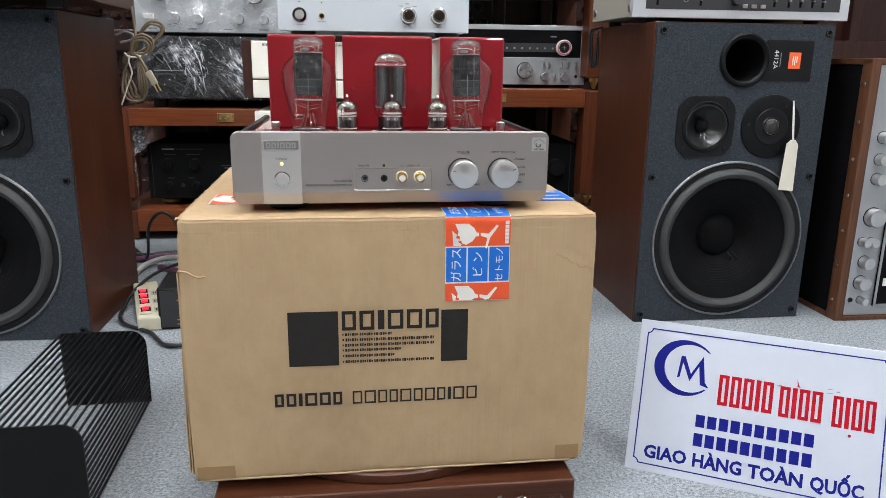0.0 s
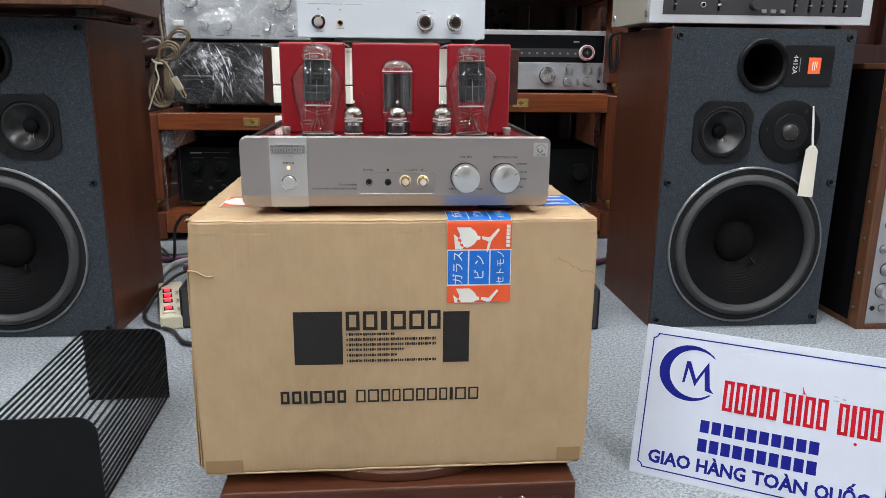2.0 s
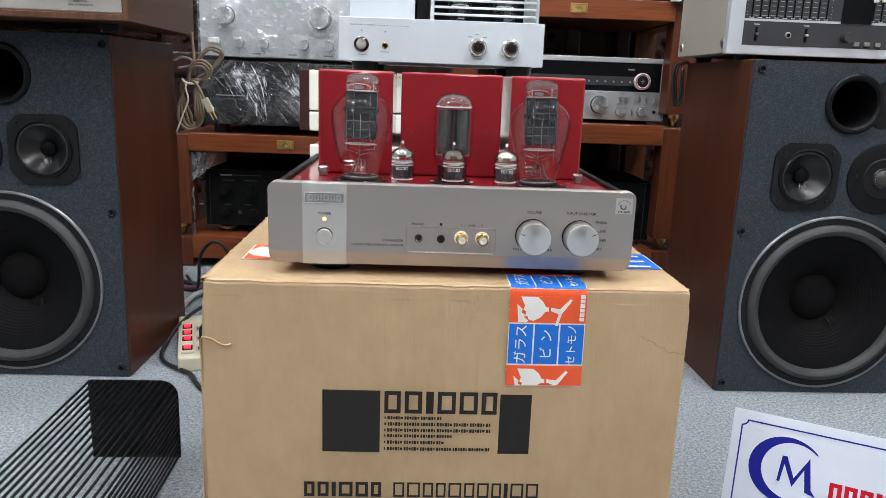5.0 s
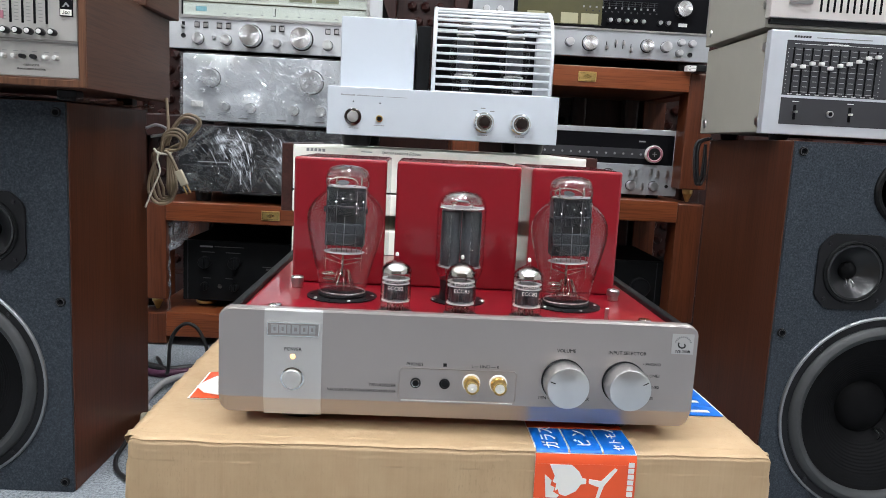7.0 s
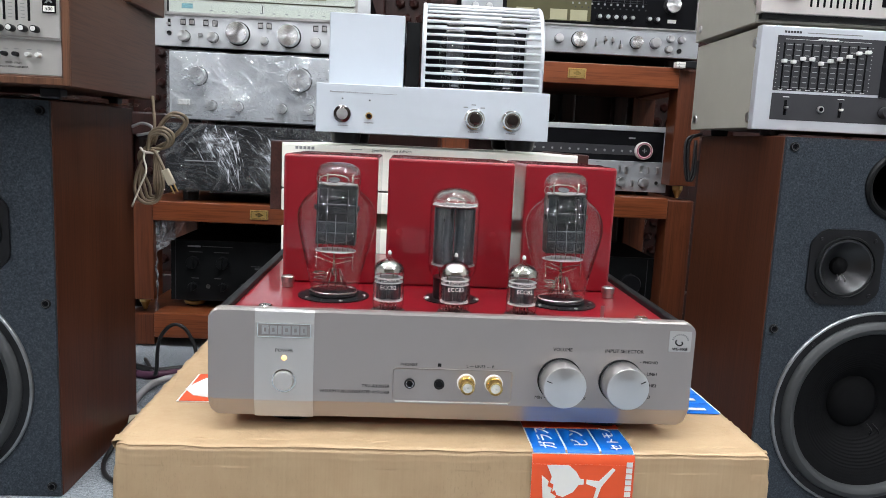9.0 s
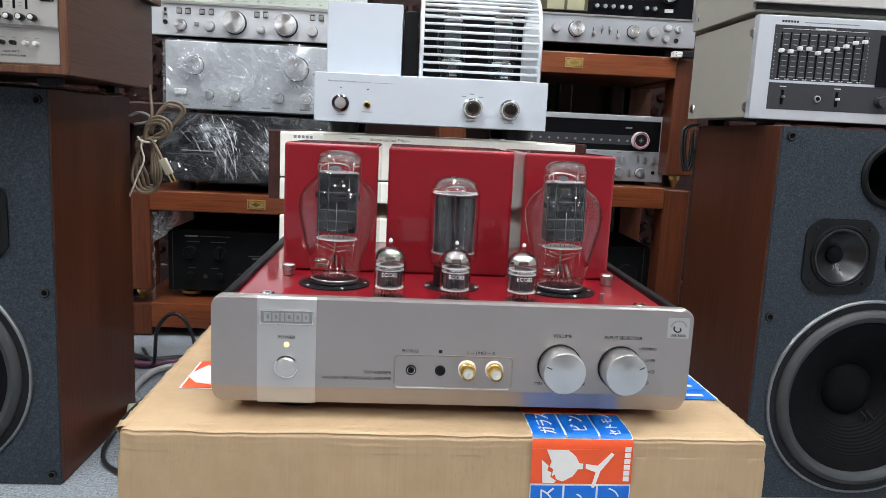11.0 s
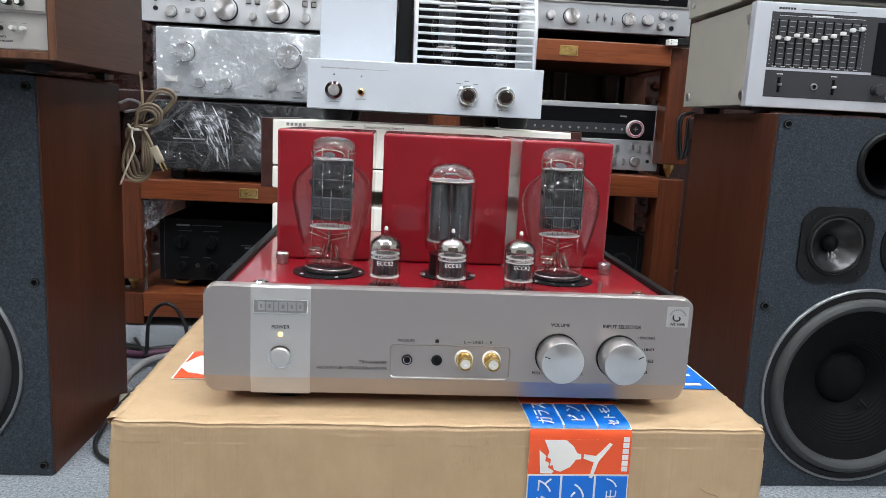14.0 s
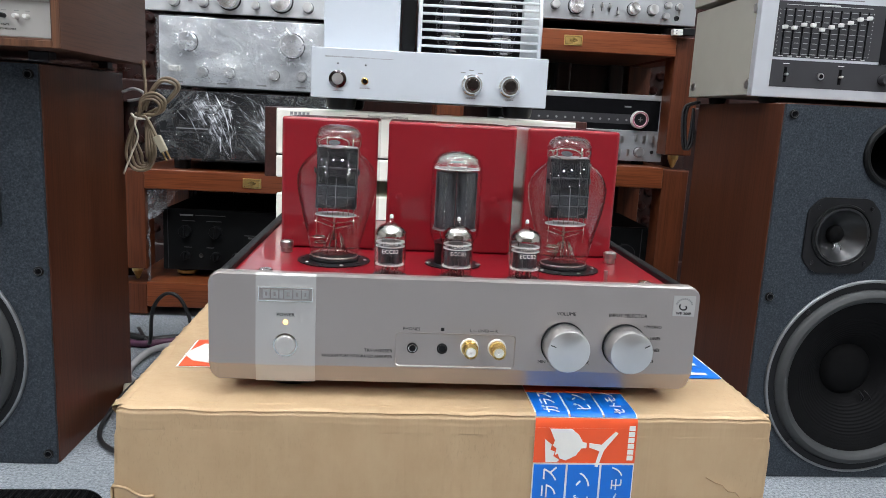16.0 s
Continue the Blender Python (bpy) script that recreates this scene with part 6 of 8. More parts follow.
def upright_receiver():
    """A large receiver that stands on its side, its front to the viewer."""
    r = thing("stereo_receiver", pose(1.022, 1.378, 0, 0, 0, 1.5), "large silver-faced receiver stood on its side, wooden case", "receiver")
    w, d, h = 0.19, 0.36, 0.545
    part("side_plate", boxm(0.0, 0.016, 0.0, d, 0.012, h - 0.012), MATTBLACK, r, "black ventilated side")
    ed = bmesh.new()
    box(ed, -0.002, 0.018, -0.004, 0.026, 0.0, h, 0.002)
    part("wood_edge", ed, OAKEDGE, r, "light brown wooden edge")
    part("wood_end", boxm(-0.002, w, 0.026, d, 0.0, 0.0118, 0.001), OAKEDGE, r, "wooden end")
    part("wood_end", boxm(-0.002, w, 0.0, d, h - 0.0118, h, 0.001), OAKEDGE, r, "wooden end")
    part("wood_end", boxm(0.0185, w, -0.004, 0.024, 0.0, 0.0085), OAKEDGE, r, "wooden end")
    part("case", boxm(0.0165, w, 0.02, d - 0.002, 0.0122, h - 0.0122), MATTBLACK, r)
    part("front_panel", boxm(0.0185, w, 0.004, 0.0195, 0.009, h - 0.0122, 0.001), SILVERDIM, r, "brushed silver front")
    part("dial_glass", boxm(0.085, w, -0.001, 0.004, 0.03, h - 0.06, 0.002), MATTBLACK, r)
    fr = frame_bm(0.085, w, 0.03, h - 0.06, 0.005, -0.003, -0.001)
    part("dial_frame", fr, STEEL, r)
    for z, x, k in ((0.485, 0.056, 0.011), (0.39, 0.05, 0.0115), (0.345, 0.05, 0.0115), (0.305, 0.05, 0.0115), (0.225, 0.055, 0.019), (0.172, 0.04, 0.009), (0.172, 0.06, 0.009), (0.128, 0.052, 0.013), (0.083, 0.05, 0.0145), (0.044, 0.056, 0.008)):
        knob(r, x, 0.004, z, k, 0.02, KNOB, line=False, seg=20)
    for z, x in ((0.44, 0.056), (0.044, 0.034)):
        part("jack_socket", lathem([(0.0055, 0), (0.005, 0.002), (0.003, 0.0005), (0, 0.0005)], (x, 0.004, z), "-y", 16), BLACK, r)
    for i in range(7):
        part("screw", lathem([(0.004, 0), (0.0035, 0.0015), (0, 0.0022)], (-0.002, 0.012, 0.045 + i * 0.075), "-x", 10), STEEL, r)
    part("label_chip", boxm(0.1, 0.112, -0.0024, -0.001, 0.075, 0.092), PRINTW, r)
    for i in range(3):
        part("lever", boxm(0.1, 0.112, -0.012, -0.001, 0.12 + i * 0.02, 0.126 + i * 0.02, 0.001, 1), STEEL, r)


upright_receiver()


# ---- amplifier stack behind the carton ----
def low_stand():
    s = thing("stand", pose(0.048, 1.48, 0), "low dark wooden stand behind the carton", "stand")
    part("shelf", boxm(-0.2, 0.2, 0, 0.34, 0.255, 0.28, 0.002), RACKWOOD, s)
    for x in (-0.17, 0.17):
        for y in (0.03, 0.31):
            part("leg", boxm(x - 0.02, x + 0.02, y - 0.02, y + 0.02, 0, 0.2548, 0.002), RACKWOOD_Z, s)


low_stand()


def champagne(name, z0, z1, y, cheeks, label, low=False):
    t = thing(name, pose(0.048, y, z0), label, "amplifier")
    h = z1 - z0
    for fx in (-0.17, 0.17):
        for fy in (0.05, 0.3):
            part("foot", lathem([(0.024, 0), (0.026, 0.01), (0.024, 0.0125)], (fx, fy, 0)), BLACK, t)
    part("case", boxm(-0.228, 0.228, 0.012, 0.35, 0.0125, h - 0.002, 0.001, 1), CREAM, t)
    rows = ((0.0125, 0.046), (0.0485, h - 0.0015)) if not low else ((0.0125, 0.052), (0.0545, h - 0.0015))
    for a, b in rows:
        part("front_panel", boxm(-0.232, 0.232, 0.0, 0.012, a, b, 0.0022), CREAM, t, "champagne front panel")
    part("shadow_gap", boxm(-0.229, 0.229, 0.004, 0.012, rows[0][1], rows[1][0]), BLACK, t)
    if cheeks:
        for s in (-1, 1):
            part("wood_cheek", boxm(s * 0.241 - 0.0088, s * 0.241 + 0.0088, 0.002, 0.345, 0.0125, h, 0.0015), CHEEK, t, "dark wooden side cheek")
        lettering("Special Limited Edition", 0.0068, -0.062, 0.0, h - 0.0098, PRINTK, t, shear=0.25)
        bars([(-0.211 + k * 0.0062, -0.2065 + k * 0.0062, h - 0.0108, h - 0.0062) for k in range(5)], 0.0, GREYPLATE, t)
        bars([(-0.125, -0.108, h - 0.0085, h - 0.0073)], 0.0, GREYPLATE, t)
        for x in (-0.2, 0.2):
            part("push_button", boxm(x - 0.01, x + 0.01, -0.004, 0.0, 0.05, 0.058, 0.001, 1), CREAM, t)
        part("display_window", boxm(0.052, 0.075, -0.001, 0.001, 0.052, 0.085), MATTBLACK, t)
    else:
        for i in range(7):
            x = -0.19 + i * 0.055
            part("push_button", boxm(x, x + 0.014, -0.004, 0.0, 0.082, 0.092, 0.001, 1), CREAM, t)
            part("push_button", boxm(x, x + 0.014, -0.004, 0.0, 0.03, 0.038, 0.001, 1), STEEL, t)
        bars([(-0.05, 0.04, 0.107, 0.111)], 0.0, PRINTK, t)


champagne("champagne_deck", 0.28, 0.4335, 1.452, False, "champagne hi-fi component under the wood-cheeked amplifier", True)
champagne("champagne_amplifier", 0.4445, 0.564, 1.45, True, "champagne amplifier with dark wooden cheeks and a signature line")


def white_amplifier():
    a = thing("white_tube_amplifier", pose(0.048, 1.43, 0.565), "white tube amplifier with a barred cage, on the champagne amplifier", "amplifier")
    for fx in (-0.135, 0.14):
        for fy in (0.035, 0.25):
            part("foot", lathem([(0.019, 0), (0.022, 0.004), (0.024, 0.0165)], (fx, fy, 0)), BLACK, a, "black rubber foot")
    part("chassis", boxm(-0.172, 0.172, 0.008, 0.29, 0.0165, 0.086, 0.001, 1), WHITEPAINT, a)
    part("front_panel", boxm(-0.178, 0.178, 0.0, 0.009, 0.0165, 0.0895, 0.0008, 1), WHITEPAINT, a, "white front panel")
    bars([(-0.157 + 0.0031 * k, -0.155 + 0.0031 * k, 0.076, 0.0778 + 0.0006 * (k % 3 == 0)) for k in range(14) if k != 7] + [(-0.11 + 0.0026 * k, -0.1084 + 0.0026 * k, 0.0762, 0.0776) for k in range(7)] + [(-0.089, -0.056, 0.0763, 0.0769)], 0.0, GREYPLATE, a)
    pb = part("power_button", lathem([(0.0130, 0), (0.0130, 0.0022), (0.0096, 0.0030)], (-0.138, 0, 0.0445), "-y", 36), DARKCHROME, a, "steel push button in a dark ring")
    part("button_cap", lathem([(0.0086, 0.003), (0.0080, 0.006), (0, 0.0066)], (-0.138, 0, 0.0445), "-y", 28), KNOB, pb)
    for x in (-0.138, -0.097):
        part("indicator", lathem([(0.0013, 0), (0.001, 0.0008), (0, 0.001)], (x, 0, 0.0675 if x < -0.1 else 0.0665), "-y", 10), BLACK, a)
    j = part("jack_socket", lathem([(0.0055, 0), (0.0052, 0.0022), (0.0036, 0.0026), (0.0033, 0.0008), (0, 0.0006)], (-0.0975, 0, 0.0432), "-y", 24), GOLD, a)
    part("jack_hole", lathem([(0.0032, 0.0009), (0, 0.001)], (-0.0975, 0, 0.0432), "-y", 16, False), MATTBLACK, j)
    bars([(x + k * 0.0026, x + 0.0017 + k * 0.0026, z, z + 0.0016) for x, z in ((-0.144, 0.0265), (-0.105, 0.032), (0.055, 0.0255), (0.113, 0.0255)) for k in range(6)], 0.0, GREYPLATE, a)
    bars([(0.046, 0.053, 0.0625, 0.064), (0.058, 0.065, 0.0665, 0.068), (0.072, 0.079, 0.0625, 0.064)], 0.0, GREYPLATE, a)
    for x in (0.0635, 0.1205):
        k = part("control_knob", lathem([(0.0158, 0), (0.0158, 0.003), (0.0138, 0.0042), (0.0128, 0.012), (0.0118, 0.0135), (0.0095, 0.0135)], (x, 0, 0.0455), "-y", 36), CHROME, a, "chromed knob with a dark face")
        part("knob_face", lathem([(0.0096, 0.0136), (0.0085, 0.0152), (0, 0.0160)], (x, 0, 0.0455), "-y", 28), DARKCHROME, k)
    # transformer cover
    part("transformer_cover", boxm(-0.1675, -0.049, 0.065, 0.25, 0.086, 0.2035, 0.0015), WHITEPAINT, a, "white transformer cover")
    part("dark_cover", boxm(-0.0455, -0.024, 0.075, 0.25, 0.086, 0.196, 0.0015), BLACKMETAL, a, "black transformer cover")
    # cage: ends curve back over the tubes
    cx0, cx1 = -0.0175, 0.1715
    arc = [(0.058, 0.0862), (0.058, 0.15)]
    for k in range(1, 13):
        ang = radians(k * 7.5)
        arc.append((0.058 + 0.085 * (1 - math.cos(ang)), 0.15 + 0.085 * math.sin(ang)))
    arc += [(0.2, 0.235), (0.24, 0.2), (0.24, 0.0862)]
    for x in (cx0, cx1):
        part("cage_end", tube([(x, y, z) for y, z in arc], 0.0036, 8), CAGEWHITE, a, "white curved cage end")
    cum = [0.0]
    for p, q in zip(arc, arc[1:]):
        cum.append(cum[-1] + math.dist(p, q))
    bar = tube([(cx0, 0, 0), (cx1, 0, 0)], 0.0023, 8)
    bme = mesh_of("cage_bar", bar, CAGEWHITE)
    for k in range(24):
        s = 0.006 + k * 0.0122
        y, z = float(np.interp(s, cum, [p[0] for p in arc])), float(np.interp(s, cum, [p[1] for p in arc]))
        ob = new("cage_bar", bme)
        ob.parent = a
        ob.matrix_basis = Matrix.Translation((0, y, z))
    # upright bars close the two ends of the cage
    for x in (cx0, cx1):
        for k in range(16):
            y = 0.069 + k * 0.0107
            top = float(np.interp(y, [p[0] for p in arc[1:-1]], [p[1] for p in arc[1:-1]]))
            part("cage_bar", tube([(x, y, 0.0862), (x, y, top - 0.002)], 0.0019, 6), CAGEWHITE, a)
    for x in (0.035, 0.12):
        for y, r, h in ((0.14, 0.027, 0.13), (0.085, 0.0105, 0.045)):
            t = part("tube_base", lathem([(r * 0.8, 0.086), (r * 0.8, 0.1 if r > 0.02 else 0.09)], (x, y, 0)), BLACK, a)
            prof = [(r * 0.62, 0.09), (r * 0.8, 0.086 + h * 0.25), (r, 0.086 + h * 0.52), (r * 0.95, 0.086 + h * 0.66), (r * 0.62, 0.086 + h * 0.82), (r * 0.6, 0.086 + h * 0.93), (r * 0.35, 0.086 + h), (0, 0.086 + h * 1.01)]
            part("tube_glass", lathem(prof, (x, y, 0), seg=24), GLASS, t, "clear glass tube")
            part("anode", boxm(x - r * 0.5, x + r * 0.5, y - r * 0.3, y + r * 0.3, 0.086 + h * 0.35, 0.086 + h * 0.8, 0.001), RECTPLATE, t)
            part("mica_spacer", lathem([(r * 0.56, 0.086 + h * 0.82), (r * 0.58, 0.086 + h * 0.83), (r * 0.56, 0.086 + h * 0.84)], (x, y, 0), seg=20), MICA, t)
            part("mica_spacer", lathem([(r * 0.6, 0.086 + h * 0.31), (r * 0.62, 0.086 + h * 0.32), (r * 0.6, 0.086 + h * 0.33)], (x, y, 0), seg=20), MICA, t)
            part("getter_flash", lathem([(r * 0.56, 0.086 + h * 0.9), (r * 0.3, 0.086 + h * 0.98), (0, 0.086 + h * 0.985)], (x, y, 0), seg=20, cap=False), GETTER, t)
    part("rear_cover", boxm(-0.02, 0.172, 0.252, 0.288, 0.086, 0.225, 0.002), MATTBLACK, a)


white_amplifier()


# ---- racks and components behind ----
def rack_unit(name, xc, half, z0, z_shelf, thick, label, cones=True):
    r = thing(name, pose(xc, 2.205, z0), label, "rack", "wooden hi-fi rack units")
    h, d, p = z_shelf - z0, 0.46, 0.07
    foot = 0.034 if cones else 0.004
    part("shelf", boxm(-half + p + 0.0005, half - p - 0.0005, -0.004, d, h - thick, h, 0.002), RACKWOOD, r, "reddish wooden shelf")
    for sx in (-1, 1):
        for y in (0.0, d - p):
            po = part("post", boxm(sx * (half - p / 2) - p / 2, sx * (half - p / 2) + p / 2, y, y + p, foot, h - 0.004, 0.003), RACKWOOD_Z, r)
            if cones:
                part("cone_foot", lathem([(0.004, 0.0), (0.012, 0.02), (0.014, 0.022), (0.014, foot)], (sx * (half - p / 2), y + p / 2, 0), seg=20), BRASS, po, "turned brass cone foot")
        part("side_rail", boxm(sx * (half - p / 2) - 0.03, sx * (half - p / 2) + 0.03, p, d - p, h - thick - 0.004, h - 0.006, 0.002), RACKWOOD, r)
    if thick < 0.07:
        pl = part("brass_plate", boxm(-0.0235, 0.0235, -0.0065, -0.004, h - thick * 0.5 - 0.0125, h - thick * 0.5 + 0.0125, 0.0006, 1), BRASS, r, "engraved brass plate")
        part("plate_mark", frame_bm(-0.0205, 0.0205, h - thick * 0.5 - 0.0095, h - thick * 0.5 + 0.0095, 0.0012, -0.0072, -0.0064), GOLD, pl)
        part("plate_mark", outline([(-0.012, h - thick * 0.5), (0, h - thick * 0.5 + 0.006), (0.012, h - thick * 0.5), (0, h - thick * 0.5 - 0.006)], -0.0072, -0.0064), GOLD, pl)
    return r


rack_unit("rack_unit", -0.375, 0.343, 0.0, 0.092, 0.066, "low reddish wooden rack unit on the carpet", False)
rack_unit("rack_unit", -0.375, 0.343, 0.092, 0.388, 0.05, "reddish wooden rack unit with a brass plate")
rack_unit("rack_unit", 0.4275, 0.3375, 0.0, 0.092, 0.066, "low reddish wooden rack unit on the carpet", False)
rack_unit("rack_unit", 0.4275, 0.3375, 0.092, 0.452, 0.055, "reddish wooden rack unit with a brass plate")
rack_unit("rack_unit", 0.4275, 0.3375, 0.452, 0.789, 0.053, "reddish wooden rack unit with a brass plate")


def feet(parent, w, d, h, r=0.018):
    for fx in (-w + 0.05, w - 0.05):
        for fy in (0.05, d - 0.05):
            part("foot", lathem([(r * 0.9, 0), (r, h)], (fx, fy, 0), seg=20), BLACK, parent)


def silver_receiver_left():
    r = thing("silver_receiver", pose(-0.3805, 2.235, 0.7745), "large silver receiver with a lit dial, stacked on a wrapped amplifier", "receiver")
    w, h = 0.2745, 0.165
    feet(r, w, 0.38, 0.0075)
    part("case", boxm(-w + 0.003, w - 0.003, 0.015, 0.4, 0.0075, h, 0.001, 1), MATTBLACK, r)
    part("front_panel", boxm(-w, w, 0.0, 0.015, 0.0075, h, 0.0015), SILVER, r, "brushed silver front")
    part("dial_scale", boxm(-w + 0.04, w - 0.04, -0.001, 0.001, 0.092, 0.155), DIALGLOW, r, "pale dial scale")
    part("dial_frame", frame_bm(-w + 0.032, w - 0.032, 0.084, 0.16, 0.007, -0.006, 0.001), STEEL, r)
    part("dial_glass", boxm(-w + 0.039, w - 0.039, -0.0045, -0.0035, 0.091, 0.153), PANE, r)
    part("dial_chip", boxm(-0.2000, -0.1725, -0.0018, -0.001, 0.1015, 0.1135), SKYCHIP, r)
    for i in range(11):
        part("dial_mark", boxm(-0.1265 + i * 0.0315, -0.1255 + i * 0.0315, -0.0016, -0.001, 0.1055, 0.1085), SCALEGREY, r)
        part("dial_numeral", boxm(-0.1300 + i * 0.0315, -0.1230 + i * 0.0315, -0.0016, -0.001, 0.0975, 0.1000), SCALEGREY, r)
    part("dial_needle", boxm(0.0010, 0.0025, -0.002, -0.001, 0.0985, 0.1165), PRINTK, r)
    part("dial_ledge", boxm(-w + 0.041, w - 0.041, -0.0026, -0.001, 0.1262, 0.1300, 0.0004, 1), CREAM, r, "cream ledge across the dial")
    part("ledge_line", boxm(-w + 0.041, w - 0.041, -0.0022, -0.001, 0.1236, 0.1256), BADGEBROWN, r)
    for xa in (-0.143, -0.073, 0.0365, 0.105):
        win = part("meter_window", boxm(xa, xa + 0.0575, -0.0016, -0.001, 0.1365, 0.1535), DIALDIM, r, "dull khaki meter window")
        part("window_rim", frame_bm(xa - 0.0015, xa + 0.0590, 0.1350, 0.1550, 0.0015, -0.0024, -0.001), CREAM, win)
        bars([(xa + 0.012, xa + 0.048, 0.1402, 0.1410)], -0.0016, GREYPLATE, win)
    part("indicator_lamp", lathem([(0.0022, 0), (0.0018, 0.0008), (0, 0.001)], (0.0, -0.001, 0.142), "-y", 12), GREYPLATE, r)
    part("dial_end", boxm(-w + 0.0385, -w + 0.0425, -0.0035, 0.0, 0.091, 0.153), BLACK, r)
    for x in (-0.0585, 0.0705):
        knob(r, x, 0, 0.0455, 0.0275, 0.026, SPUN, "tuning_knob", "large turned knob", seg=40)
    for x, k in ((-0.1935, 0.0135), (-0.1215, 0.0125), (0.0075, 0.0095), (0.1375, 0.0125), (0.2135, 0.0125)):
        knob(r, x, 0, 0.033 if k > 0.01 else 0.031, k, 0.018, KNOB, seg=24)
    for x in (-0.1965, -0.1745, -0.1395, -0.1165, -0.0025, 0.0195, 0.1375, 0.1595):
        part("push_button", boxm(x - 0.005, x + 0.005, -0.006, 0, 0.0625, 0.0725, 0.0006, 1), STEEL, r)
        # black plate offset left and up paints the button's shadow
        part("button_well", boxm(x - 0.0070, x + 0.0058, -0.0012, 0.0002, 0.0606, 0.0752), BLACK, r)
        bars([(x - 0.006, x + 0.006, 0.0765, 0.0775)], 0.0, GREYPLATE, r)
    part("toggle_slot", boxm(-0.2355, -0.2285, -0.001, 0.0005, 0.056, 0.074), BLACK, r)
    part("toggle", boxm(-0.2355, -0.2275, -0.014, -0.0005, 0.059, 0.064, 0.001, 1), STEEL, r)
    part("jack_socket", lathem([(0.006, 0), (0.0055, 0.003), (0.003, 0.001), (0, 0.001)], (-0.2320, 0, 0.039), "-y", 16), BLACK, r)
    part("push_button", boxm(-0.1585, -0.1485, -0.006, 0, 0.033, 0.042, 0.0006, 1), GREYPLATE, r)


silver_receiver_left()


def film_sheet(w, z0, z1, y, d, seed, amp=0.006, over=()):
    """Loose film round the front, top and sides of a component."""
    bm = bmesh.new()
    nx, nz = 230, 86

    def grid(f, na, nb):
        g = [[bm.verts.new(f(i / na, j / nb)) for j in range(nb + 1)] for i in range(na + 1)]
        for i in range(na):
            for j in range(nb):
                bm.faces.new((g[i][j], g[i + 1][j], g[i + 1][j + 1], g[i][j + 1])).smooth = False

    def ridge(p, q, k):
        return 1 - abs(2 * noise.noise(Vector((p, q, seed + k))))

    def wave(a, b):
        """Folds pulled tight between a few points: sharp ridges along three slants."""
        u, v = a * 2 * w / 0.1, b * (z1 - z0) / 0.1
        warp = 0.5 * noise.noise(Vector((u * 0.8, v * 0.8, seed + 7)))
        r1 = ridge((u * 0.8 + v * 0.55 + warp) * 1.9, (v * 0.8 - u * 0.6) * 0.35, 1)
        r2 = ridge((u * 0.9 - v * 0.6 + warp) * 2.6, (v + u * 0.5) * 0.5, 2)
        r3 = ridge((u * 0.35 + v + warp) * 4.6, (u - v * 0.3) * 0.9, 3)
        return amp * (0.75 * r1 ** 3 + 0.5 * r2 ** 3 + 0.3 * r3 ** 2)

    def tent(x, z):
        out = 0.0
        for kx, kz, r, deep in over:
            far = math.hypot(x - kx, z - kz)
            folds = 0.12 * math.sin(11 * math.atan2(z - kz, x - kx) + seed)
            out = max(out, deep * min(1.0, max(0.0, 1 - (far - r) / (2.2 * r + 0.012))) ** (1.5 + folds))
        return out
    grid(lambda a, b: (-w + 2 * w * a, y - 0.004 - wave(a, b) - tent(-w + 2 * w * a, z0 + (z1 - z0) * b), z0 + (z1 - z0) * b), nx, nz)
    grid(lambda a, b: (-w + 2 * w * a, y - 0.004 + d * b, z1 + 0.001 + 0.5 * wave(a, b + 2)), nx, 20)
    grid(lambda a, b: (-w - 0.002 - wave(b, a + 5), y + d * a, z0 + (z1 - z0) * b), 30, nz)
    return bm


def creases(strokes, seed):
    """Thin raised folds that carry painted glints: (x, y, z, angle, length, width) strokes, slightly bent."""
    rng = random.Random(seed)
    bm = bmesh.new()
    for x, y, z, ang, ln, wd in strokes:
        n = 6
        bend = rng.uniform(-0.3, 0.3)
        a = []
        px, pz, t = x, z, ang
        for i in range(n + 1):
            f = i / n
            k = wd * math.sin(math.pi * (0.08 + 0.84 * f))
            dx, dz = math.cos(t), math.sin(t)
            yy = y + rng.uniform(-0.002, 0.001)
            a.append((bm.verts.new((px - dz * k, yy, pz + dx * k)), bm.verts.new((px, yy - wd * 1.5, pz)), bm.verts.new((px + dz * k, yy, pz - dx * k))))
            px, pz = px + dx * ln / n, pz + dz * ln / n
            t += bend / n + rng.uniform(-0.08, 0.08)
        for p, q in zip(a, a[1:]):
            bm.faces.new((p[0], p[1], q[1], q[0]))
            bm.faces.new((p[1], p[2], q[2], q[1]))
    return bm


